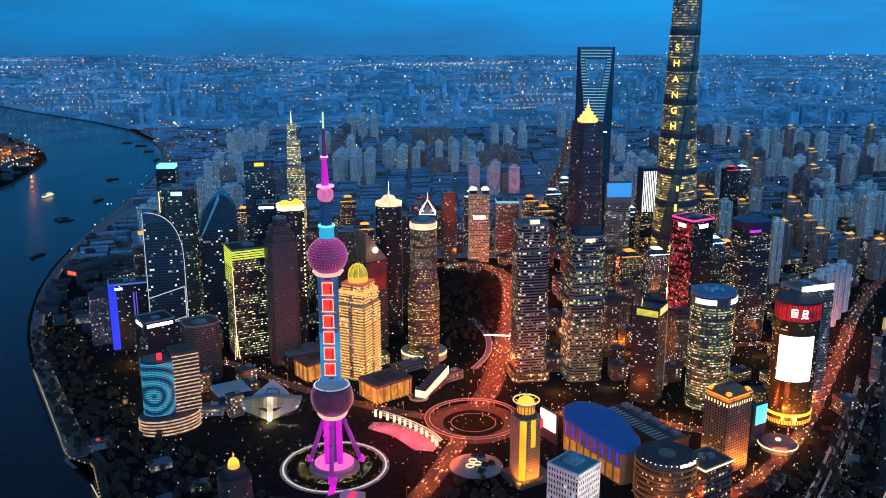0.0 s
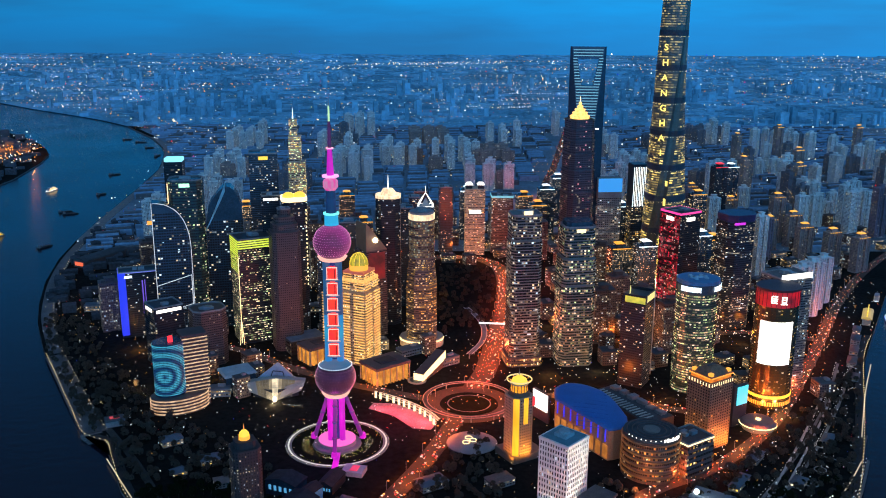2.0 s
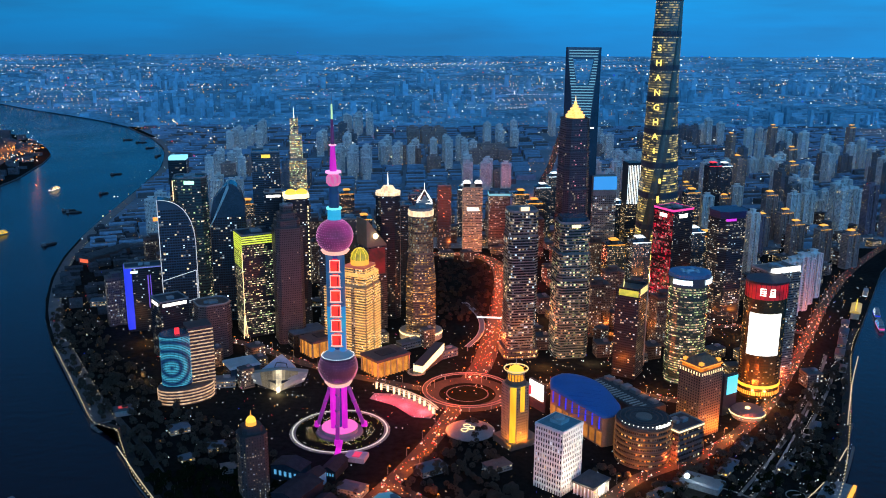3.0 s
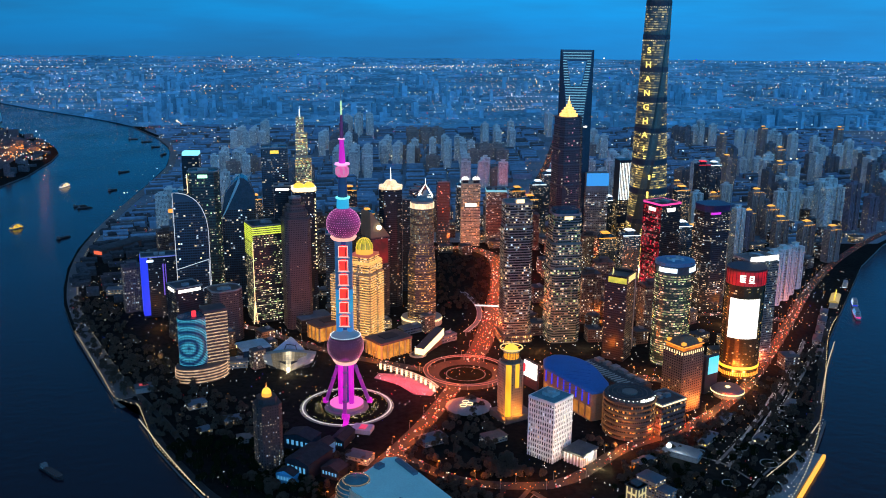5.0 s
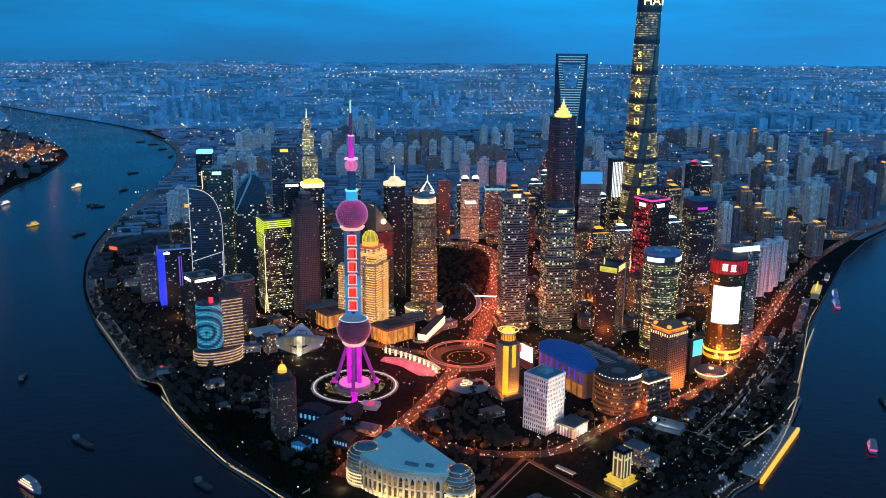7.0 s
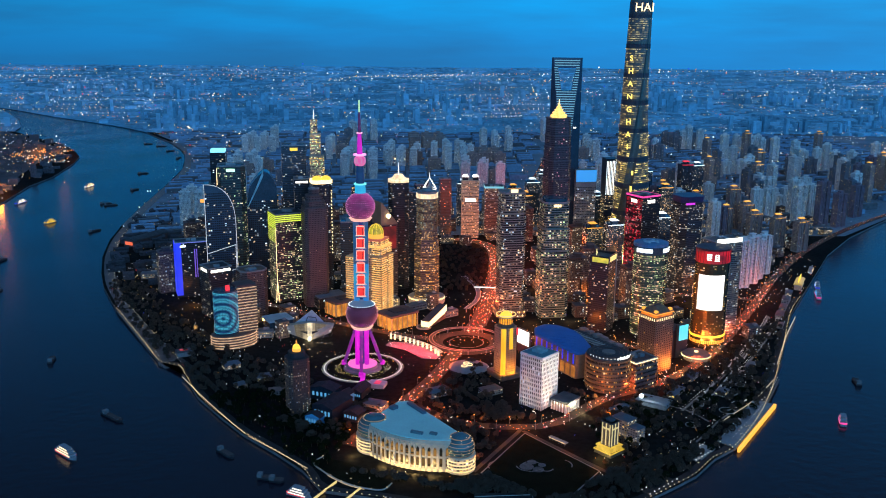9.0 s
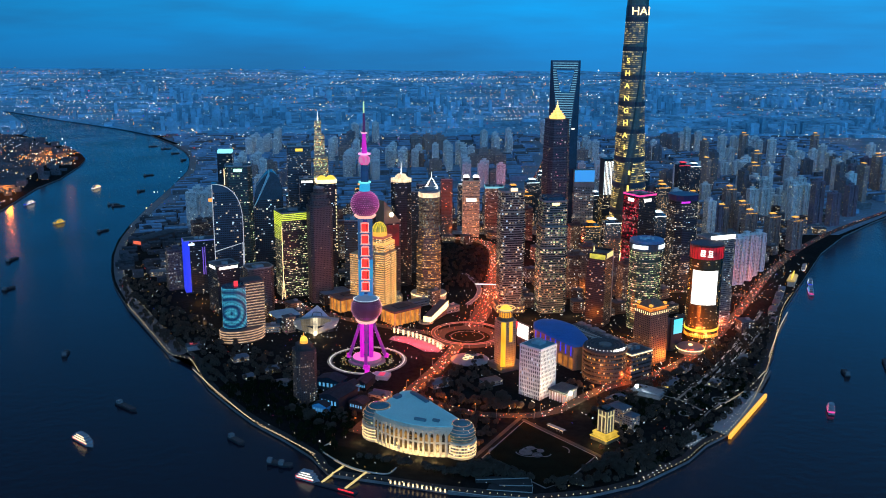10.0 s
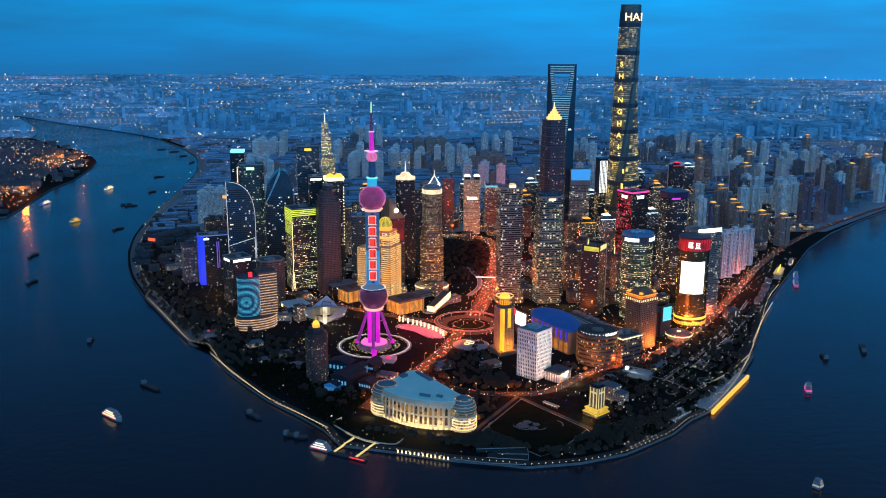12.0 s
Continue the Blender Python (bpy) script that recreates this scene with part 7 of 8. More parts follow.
for x, y, k, a in ((666, 1725, "slim", 20), (652, 1474, "pale", 22), (682, 1506, "pale", 22), (738, 1584, "pale_mid", 22), (708, 1544, "pale_mid", 22), (612, 1450, "brown", 20), (583, 1662, "brown_high", 15),
                   (821, 2045, "gold_high", 15), (848, 2010, "gold", 15), (774, 1962, "gold", 15), (868, 1842, "gold", 20), (908, 1796, "gold", 25), (826, 1890, "gold", 15), (735, 1890, "brown", 12),
                   (930, 2165, "pale_mid", 12), (968, 2172, "pale_mid", 12), (1021, 2246, "pale_low", 12), (1031, 2151, "pale_high", 20), (1070, 2162, "pale", 20), (1154, 2370, "pale_mid", 15), (1053, 2367, "pale_low", 10), (1098, 2368, "pale_low", 10),
                   (1036, 2916, "pale_low", 5), (1090, 2918, "pale_low", 5), (1151, 2941, "pale_low", 5), (1205, 2943, "pale_low", 5), (840, 2594, "pale_mid", 8), (882, 2574, "pale_low", 8), (876, 2436, "pale_low", 8), (996, 2900, "pale_low", 5), (947, 2898, "pale_low", 5),
                   (1347, 2964, "dark", 10), (1400, 2914, "dark", 10), (1081, 2078, "brown_high", 25), (1131, 2079, "brown", 25), (1240, 2210, "brown", 25), (1430, 2612, "brown", 20), (1397, 2698, "dark", 20), (1562, 2796, "brown", 20),
                   (1528, 3109, "pale_low", 10), (1502, 3226, "pale_low", 10), (752, 2510, "gold_low", 8), (765, 2324, "gold_low", 8), (805, 2325, "gold_low", 8), (700, 2140, "pale_mid", 8), (650, 2190, "brown", 8), (920, 2290, "pale_low", 12), (880, 2160, "dark", 12)):
    place(tall[k], x, y, a)
shorter = [slab_tower("apartment_tower", 32, 18, h, m, P_HOME, l, AP, "eastern apartment towers", c) for h, m, l, c in (
    (112, M_APT, "pale apartment tower in the eastern cluster", None), (96, M_APT, "pale shorter apartment tower in the eastern cluster", None), (120, M_APT_PINK, "brown apartment tower with golden roof light", G_GOLD), (104, M_APT_DARK, "dull grey apartment tower in the eastern cluster", None))]
for k in range(64):
    y = rnd.uniform(2000, 3300)
    x = rnd.uniform(1000, 1750) * (0.75 + (y - 2000) / 3500)
    if not inside(x, y - 60, SHORE) or not inside(x + 40, y, SHORE) or not free(x, y, 20):
        continue
    place(rnd.choice(shorter), x, y, rnd.choice((20, 25, 110)))
mid = [slab_tower("apartment_block", w, 15, h, m, P_HOME, l, AP, "town apartment blocks") for w, h, m, l in (
    (30, 92, M_APT, "pale apartment block in the town behind"), (26, 78, M_APT, "pale slim apartment block in the town behind"), (38, 66, M_APT_DARK, "dull grey apartment block in the town"),
    (24, 104, M_APT, "tall pale apartment block in the town behind"), (46, 56, M_APT_PINK, "brown apartment slab in the town behind"))]
CLUSTERS = [(-560, 2350, 6), (-430, 2700, 8), (-250, 2900, 9), (-640, 2900, 8), (-100, 3150, 10), (70, 3050, 9), (180, 2700, 7), (220, 3200, 9), (560, 2500, 8), (700, 2900, 9), (430, 2350, 6), (880, 2650, 8),
            (620, 3350, 9), (-350, 3400, 9), (-700, 3500, 9), (300, 3600, 9), (900, 3400, 9), (1150, 3700, 9), (0, 3700, 9), (-300, 3900, 9), (600, 3900, 9), (-620, 2150, 5), (-480, 2050, 5), (1400, 3500, 9)]
for cx, cy, n in CLUSTERS:
    a, p = rnd.choice((8, 15, 22)), rnd.choice(mid)
    for k in range(n):
        x, y = cx + (k % 3 - 1) * 52 + rnd.uniform(-9, 9), cy + (k // 3 - 1) * 78 + rnd.uniform(-9, 9)
        if free(x, y, 14) and inside(x, y, SHORE) and road_gap(x, y) > 8:
            place(p if rnd.random() < 0.75 else rnd.choice(mid), x, y, a)
offices = [slab_tower("office_slab", 36, 28, h, m, p, l, "office tower", "offices of the town behind", c, 4.0) for h, m, p, l, c in (
    (120, M_GLASS_BLUE, P_OFFICE, "blue glass office slab with white roof light", G_COOL), (140, M_GLASS, P_SPARSE, "dark office slab with red roof light", G_RED),
    (100, M_GLASS_BLUE, P_BUSY, "glass office slab with golden roof light", G_GOLD), (86, M_BROWN, P_OFFICE, "brown office block with lit windows", None))]
for x, y, k, a in ((340, 1960, 0, 8), (382, 2060, 0, 8), (420, 1905, 0, 8), (540, 2180, 1, 8), (590, 2210, 1, 8), (470, 2250, 2, 8), (640, 2300, 0, 8), (390, 2300, 2, 8), (330, 2250, 0, 8), (-540, 1930, 3, 20), (-440, 1840, 3, 20), (-160, 1950, 3, 10),
                   (-60, 2050, 3, 10), (-360, 1900, 0, 10), (-340, 1760, 3, 10), (-180, 1780, 3, 10), (-100, 1700, 3, 10), (-420, 2000, 2, 10), (250, 2010, 2, 8), (760, 2300, 1, 12), (830, 2420, 0, 12), (-560, 1720, 3, 25), (-500, 1600, 3, 25),
                   (-380, 1600, 2, 15), (-170, 1620, 0, 10), (-220, 1700, 3, 12), (205, 1760, 2, 8), (560, 1560, 3, 20), (330, 1480, 3, 10), (385, 1330, 3, 15), (355, 1400, 3, 15), (-545, 1440, 3, 25),
                   (250, 1500, 2, 8), (290, 1400, 3, 8), (395, 1560, 0, 10), (360, 1620, 2, 10), (340, 1690, 3, 8), (520, 1640, 0, 12), (560, 1690, 2, 12), (500, 1760, 3, 10), (540, 1960, 2, 10), (480, 2040, 0, 10), (600, 2080, 3, 10), (660, 2140, 2, 10),
                   (-250, 1620, 2, 12), (-320, 1680, 0, 12), (-420, 1560, 3, 18), (-470, 1720, 0, 18), (-140, 1840, 2, 8), (-250, 1880, 3, 8), (-30, 1820, 0, 6), (-90, 1960, 2, 6), (240, 1900, 3, 6), (280, 2100, 0, 8), (230, 2120, 2, 8), (160, 2080, 3, 5), (90, 2080, 0, 5), (10, 2080, 3, 5), (-300, 2060, 3, 8), (-200, 2120, 2, 8)):
    if free(x, y, 10):
        place(offices[k], x, y, a)
bill = thing("billboard", 372, 1790, 0, 5, "office block with a big blue-white billboard", "billboard")
part("block", Geo().box(0, 14, 0, 50, 26, 200), M_CONCRETE, bill)
part("window_panes", Geo().panes(rect(50, 26, 0, 0, 14), 2, 160, 4, 4, 0.3, 0.2), P_OFFICE, bill)
part("display", Geo().box(0, 0, 172, 50, 1, 28), mat_glow("blue billboard light", (0.03, 0.35, 0.95), 0.9), bill)
bill = thing("billboard", 362, 1960, 0, 5, "tower with a warm yellow billboard", "billboard")
part("block", Geo().box(0, 14, 0, 34, 26, 264), M_CONCRETE, bill)
part("window_panes", Geo().panes(rect(34, 26, 0, 0, 14), 2, 236, 4, 4, 0.3, 0.2), P_OFFICE, bill)
part("display", Geo().box(0, 0, 238, 28, 1, 26), mat_glow("pale yellow billboard", (0.95, 0.8, 0.3), 0.9), bill)
bs = thing("barcode_tower", 440, 1850, 0, 10, "slim tower with vertical white light stripes", "office tower")
part("body", Geo().box(0, 0, 0, 30, 30, 222), M_GLASS, bs)
part("window_panes", Geo().panes(rect(30, 30), 2, 130, 4, 3.6, 0.3, 0.2), P_BUSY, bs)
for k in range(8):
    part("light_stripe", Geo().box(-13 + 3.7 * k, -15.4, 132, 1.2, 0.7, 84), G_WHITE if k % 3 else G_COOL, bs)
OCC += [(372, 1800, 30), (362, 1970, 26), (440, 1850, 24)]

# Low blocks between the towers.
low = []
for w, d, h, m, r, p in ((30, 20, 16, mat_surface("dull block render", (0.08, 0.078, 0.075), 0.8), M_ROOF, P_BUSY), (24, 24, 22, M_BROWN, M_ROOF, P_OFFICE), (40, 18, 12, M_APT_DARK, mat_surface("grey-blue flat roof", (0.10, 0.12, 0.14), 0.8), P_BUSY), (20, 16, 30, M_BROWN, M_ROOF, P_OFFICE)):
    root = thing("low_block", 0, -2600, 0, 0, "low city block with lit shop windows and flat roof", "city block", "low city blocks")
    part("body", Geo().box(0, 0, 0, w, d, h), m, root)
    part("window_panes", Geo().panes(rect(w, d), 1, h - 1, 4, 3.4, 0.35, 0.2), p, root)
    top = part("roof", Geo().prism(rect(w + 1, d + 1), h, h + 1.2, rect(w - 1, d - 1)), r, root)
    part("plant_room", Geo().box(w * 0.2, 0, h + 1.2, w * 0.25, d * 0.3, 3), M_CONCRETE, top)
    low.append([root, False])
n = 0
tries = 0
while n < 290 and tries < 9000:
    tries += 1
    x, y = rnd.uniform(-640, 1300), rnd.uniform(1150, 2250)
    if y < 1250 and (x > -250 and x < 420):
        continue
    if 0 < x < 140 and 1380 < y < 1840:
        continue
    if x < -400 and y < 1500:
        continue
    if not inside(x, y, SHORE) or not inside(x - 40, y, SHORE) or not inside(x + 50, y - 20, SHORE) or not free(x, y, 15) or road_gap(x, y) < 12:
        continue
    place(rnd.choice(low), x, y, rnd.choice((8, 20, 30, 36)))
    n += 1

# ---- rows of old houses and the plain behind, as one mass ----
def add_box(g, x, y, w, d, h, turn, fn=None, ridge=0.0):
    p = rect(w, d, turn, x, y)
    fn = fn or (lambda a, b, c: (a, b, c))
    k = len(g.v)
    g.v += [fn(a, b, 0.0) for a, b in p] + [fn(a, b, h) for a, b in p]
    g.f += [(k, k + 1, k + 5, k + 4), (k + 1, k + 2, k + 6, k + 5), (k + 2, k + 3, k + 7, k + 6), (k + 3, k, k + 4, k + 7)]
    if ridge:
        c, s = math.cos(radians(turn)) * w / 2, math.sin(radians(turn)) * w / 2
        g.v += [fn(x - c, y - s, h + ridge), fn(x + c, y + s, h + ridge)]
        g.f += [(k + 4, k + 5, k + 9, k + 8), (k + 6, k + 7, k + 8, k + 9), (k + 5, k + 6, k + 9), (k + 7, k + 4, k + 8)]
    else:
        g.f.append((k + 4, k + 5, k + 6, k + 7))


rows_a, rows_b, far_w, west_rows = Geo(), Geo(), Geo(), Geo()
for by in range(30):
    for bx in range(46):
        cx, cy = -1336 + 72 * bx + rnd.uniform(-6, 6), 1980 + 74 * by
        if not inside(cx - 40, cy, SHORE) or not inside(cx + 60, cy - 40, SHORE) or road_gap(cx, cy) < 34 or not free(cx, cy, 18) or rnd.random() < 0.06:
            continue
        a = 12 + 8 * math.sin(cx / 400 + cy / 700)
        for r in range(4):
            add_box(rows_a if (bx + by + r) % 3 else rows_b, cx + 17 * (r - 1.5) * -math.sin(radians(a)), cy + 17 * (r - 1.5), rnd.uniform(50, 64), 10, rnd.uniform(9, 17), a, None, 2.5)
for k in range(1100):
    x, y = rnd.uniform(-3000, -1300), rnd.uniform(1900, 4150)
    if inside(x, y, WEST) and inside(x + 30, y, WEST):
        add_box(west_rows, x, y, rnd.uniform(14, 40), rnd.uniform(10, 20), rnd.uniform(7, 20) * (2.4 if rnd.random() < 0.1 else 1), rnd.uniform(-10, 40), None, 2)
for k in range(190):
    y = rnd.uniform(1480, 2300)
    x = rnd.uniform(-820, -560)
    if inside(x - 22, y, SHORE) and free(x, y, 12) and road_gap(x, y) > 8:
        add_box(far_w, x, y, rnd.uniform(16, 44), rnd.uniform(12, 22), rnd.uniform(5, 15), rnd.choice((20, 25, 30, 115)), None, 2.5)
stuff("quay_houses", far_w, mat_surface("dark slate quay roofs", (0.055, 0.058, 0.065), 0.85, 0.0, 0.02, 0.6, 0.3, 0.1), "low dark houses and sheds along the quay", "houses")
stuff("west_bank_houses", west_rows, mat_surface("dark roofs of the far bank", (0.085, 0.10, 0.115), 0.85, 0.0, 0.02, 0.6, 0.3, 0.1), "low dark sheds and houses on the opposite bank", "houses")
# The blue of these house rows is haze put into the paint.
stuff("old_houses", rows_a, mat_surface("house rows in painted haze blue", (0.18, 0.31, 0.43), 0.85, 0.0, 0.01, 0.4), "rows of low pitched-roof houses in painted haze blue", "houses")
stuff("brick_houses", rows_b, mat_surface("brown house rows", (0.14, 0.15, 0.16), 0.85, 0.0, 0.01, 0.4), "rows of low brown pitched-roof houses", "houses")
pale_far, dark_far = Geo(), Geo()
for k in range(9000):
    u = rnd.random()
    y = 4200 * (10900 / 4200) ** (u ** 0.9)
    x = rnd.uniform(-0.62, 0.62) * (y + 700)
    if y < 5470 and along(LEFT_BANK, y) - 60 < x < along(RIGHT_BANK, y) + 60:
        continue
    if noise.noise(Vector((x / 1500, y / 2200, 11))) < -0.06 and rnd.random() < 0.85:
        continue
    s = 1 + (y - 4200) / 9000
    big = rnd.random() < 0.3 and noise.noise(Vector((x / 900, y / 900, 3))) > -0.05
    h = rnd.uniform(40, 90) if big else rnd.uniform(8, 20)
    if y > 7000:
        h = min(h, 26 if y < 8500 else 12)
    w, d = (rnd.uniform(16, 30), rnd.uniform(12, 18)) if big else (rnd.uniform(40, 110), rnd.uniform(20, 60))
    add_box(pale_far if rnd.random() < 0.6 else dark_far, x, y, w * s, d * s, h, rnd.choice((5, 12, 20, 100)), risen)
# Both far wall colours carry painted-in blue haze.
stuff("far_pale_blocks", pale_far, mat_surface("far walls in pale painted haze", (0.25, 0.54, 0.68), 0.9, 0.0, 0.004, 0.35), "countless pale blocks in painted haze blue", "far town")
stuff("far_dark_blocks", dark_far, mat_surface("far walls in dull painted haze", (0.16, 0.37, 0.47), 0.9, 0.0, 0.004, 0.35), "countless dull blocks in painted haze blue", "far town")
district = Geo()
for i in range(24):
    y0, y1 = 1960 + 93.4 * i, 1960 + 93.4 * (i + 1)
    edge = lambda y: next((x0 + (x1 - x0) * (y - ya) / (yb - ya) for (x0, ya), (x1, yb) in zip(SHORE[:14], SHORE[1:15]) if yb <= y <= ya), -1265) + 26
    right = lambda y: 1100 + (y - 1960) * 1.0 if y < 2700 else 1860 + (y - 2700) * 2
    district.face((edge(y0), y0, 0.06), (right(y0), y0, 0.06), (right(y1), y1, 0.06), (edge(y1), y1, 0.06))
structure("embankment", ribbon(smooth_line([(x + 13.5, y) for x, y in SHORE[2:11]], 40), 25, 0.4), M_PAVING, "broad pale embankment along the river", "embankment")
structure("ground_district", district, M_YARD_HAZE, "streets and yards of the town behind, tinted haze blue", "ground")
wb2 = Geo().face((-5900, 2200, 0.06), (-1560, 2200, 0.06), (-1420, 2700, 0.06), (-5900, 2700, 0.06)).face((-5900, 2700, 0.06), (-1420, 2700, 0.06), (-1590, 3600, 0.06), (-5900, 3600, 0.06)).face((-5900, 3600, 0.06), (-1590, 3600, 0.06), (-2070, 4190, 0.06), (-5900, 4190, 0.06))
structure("ground_west_district", wb2, mat_surface("dark yards of the far bank", (0.07, 0.08, 0.09), 0.9, 0.0, 0.01, 0.5), "streets and yards of the opposite bank", "ground")

# ---- lamps near and far ----
bins = {k: Geo() for k in LIGHTS}
choose = lambda: rnd.choices(("white", "cool", "warm", "gold", "orange", "red", "pink", "blue"), (26, 24, 22, 7, 12, 5, 1.5, 2.5))[0]


def far_lamp(x, y, z, colour, size=1.0):
    d = y + 400
    r = d / 1617 * 0.78 * size
    px, py, pz = risen(x, y, z + r)
    k = (py - HUB.y) / (y - HUB.y) if y > FLAT else 1.0
    bins[colour].gem(px, py, pz, r * k)


for k in range(7800):
    y = 2000 * (10800 / 2000) ** (rnd.random() ** 0.8)
    x = rnd.uniform(-0.6, 0.6) * (y + 700)
    if y < 4200 and not (inside(x, y, SHORE) or inside(x, y, WEST)):
        continue
    if 4200 <= y < 5470 and along(LEFT_BANK, y) < x < along(RIGHT_BANK, y):
        continue
    if rnd.random() < 0.35 * max(0.0, min(2.2, (y - 5200) / 2200)):
        continue
    if noise.noise(Vector((x / 700, y / 1400, 7))) < -0.05 and rnd.random() < 0.8:
        continue
    far_lamp(x, y, rnd.choice((6, 10, 20, 40)), choose(), rnd.choice((0.45, 0.5, 0.6, 0.7, 0.8, 0.9, 1.1, 1.7)))
for line, step, size in (([(-1140, 7750), (-1121, 8026), (-741, 8659), (-278, 9100), (203, 9273), (1400, 9500)], 60, 1.0), ([(-1700, 6500), (-1281, 6544), (-700, 6900), (-401, 7092), (300, 7300)], 75, 0.8), ([(2027, 6147), (2199, 5741), (2500, 5200)], 34, 1.2),
                         ([(1900, 9900), (3605, 10360), (5400, 10100)], 70, 0.9), ([(2600, 7900), (3281, 7649), (4300, 7500)], 80, 0.8), ([(-4200, 9400), (-2600, 9000), (-1700, 9200)], 90, 0.8), ([(-1320, 4440), (-1055, 3907), (-869, 3584), (-700, 3300)], 20, 1.0),
                         ([(-1238, 4385), (-1044, 3989), (-840, 3700)], 18, 1.2), ([(-3000, 6900), (-2300, 6500), (-1900, 6700)], 60, 0.9)):
    for px, py in smooth_line(line, step):
        far_lamp(px + rnd.uniform(-8, 8), py + rnd.uniform(-12, 12), 9, rnd.choice(("warm", "warm", "orange", "gold", "white")), size * rnd.uniform(0.7, 1.3))
for k in range(230):
    y = 2600 * (10000 / 2600) ** rnd.random()
    x = rnd.uniform(-0.55, 0.55) * (y + 700)
    a = radians(rnd.choice((0, 1, 2, 3, 5, -3)))
    c = rnd.choice(("orange", "warm", "gold", "white", "orange"))
    for s in range(rnd.randint(8, 26)):
        px, py = x + math.cos(a) * s * y * 0.006, y + math.sin(a) * s * y * 0.02
        if py < 4200 and not (inside(px, py, SHORE) or inside(px, py, WEST)):
            continue
        if 4200 <= py < 5470 and along(LEFT_BANK, py) < px < along(RIGHT_BANK, py):
            continue
        if py < 10900:
            far_lamp(px, py, 8, c if rnd.random() < 0.8 else "cool", rnd.choice((0.7, 0.9, 1.2)))
for k in range(60):
    far_lamp(-1530 + rnd.uniform(-150, 50), 3330 + rnd.uniform(-150, 150), 9, rnd.choice(("orange", "warm", "orange")), 1.6)
    far_lamp(-1420 + rnd.uniform(-160, 60), 2560 + rnd.uniform(-70, 70), 8, rnd.choice(("orange", "gold", "warm")), 1.5)
for x0, y0, w, d, n, size in ((-1790, 3560, 260, 160, 70, 1.0), (-1600, 3300, 150, 200, 60, 1.1), (-1500, 3080, 110, 220, 50, 1.2), (-1560, 2500, 160, 150, 80, 1.3), (-1420, 2330, 120, 90, 40, 1.3), (-2100, 3300, 400, 400, 70, 0.9)):
    for k in range(n):
        x, y = x0 + rnd.uniform(-w, w), y0 + rnd.uniform(-d, d)
        if inside(x, y, WEST):
            far_lamp(x, y, rnd.choice((6, 10, 16)), rnd.choice(("orange", "warm", "gold", "orange", "white", "red", "cool")), size * rnd.uniform(0.6, 1.3))
for x, y, watts in ((-1490, 3360, 260000), (-1400, 2580, 200000), (-1640, 3480, 200000), (-1350, 2480, 160000), (-1500, 2440, 160000)):
    lamp("POINT", x, y, 26, SODIUM, watts, 6)
for pts in (smooth_line([(-900, 3700), (-700, 3300), (-560, 3000)], 30), smooth_line([(-760, 3700), (-520, 3280), (-420, 3080)], 30)):
    for px, py in pts:
        far_lamp(px + rnd.uniform(-6, 6), py, 9, rnd.choice(("orange", "gold", "warm")), 1.2)
for k in range(420):
    y = rnd.uniform(1480, 2500)
    x = rnd.uniform(-850, -480)
    if inside(x - 14, y, SHORE):
        bins[rnd.choice(("warm", "white", "gold", "orange", "cool", "red"))].gem(x, y, rnd.choice((6, 10, 16)), rnd.uniform(0.4, 0.9))
# Lamps in the near streets, courts and gardens.
n = 0
while n < 4600:
    x, y = rnd.uniform(-700, 900), rnd.uniform(570, 2000)
    if not inside(x, y, SHORE) or (0 < x < 130 and 1395 < y < 1830 and rnd.random() < 0.95) or (55 < x < 195 and 580 < y < 750 and rnd.random() < 0.93):
        continue
    if y < 1000 and x < 60 and rnd.random() < 0.82:
        continue
    bins[choose()].gem(x, y, rnd.choice((3, 3.5, 4, 5, 9)), rnd.uniform(0.28, 0.8) * (1.5 if rnd.random() < 0.06 else 1))
    n += 1
for k in range(330):
    a, r = rnd.uniform(0, 6.28), rnd.choice((35, 38, 41, 44, 56, 65)) + rnd.uniform(-1, 1)
    bins[rnd.choice(("warm", "white", "gold", "lime", "lime"))].gem(-119 + r * math.cos(a), 1010 + r * math.sin(a), 1.4, 0.42)
for px, py, a, w in [(*q, 14) for q in spaced(AVENUE[:40], 2.3, 0)] + [(*q, 11) for q in spaced(LOOP, 3, 0) + spaced(SOUTH, 4, 0)] + [(*q, 8) for q in spaced(EAST, 4.5, 0) + spaced(CROSS, 5, 0) + spaced(CROSS2, 5, 0) + spaced(NORTH[:20], 7, 0)]:
    o = rnd.uniform(-w, w)
    bins[rnd.choice(("red", "red", "red", "orange", "orange", "gold", "warm", "white"))].gem(px - math.sin(a) * o, py + math.cos(a) * o, 1.2, rnd.uniform(0.35, 0.7))
NAMES = {"lime": "lime_lamps", "white": "white_lamps", "cool": "cool_lamps", "warm": "warm_lamps", "gold": "golden_lamps", "orange": "orange_lamps", "red": "red_lamps", "pink": "pink_lamps", "blue": "blue_lamps"}
for k, g in bins.items():
    stuff(NAMES[k], g, LIGHTS[k], "countless small " + k + " lamps of streets and courts", "lamps")

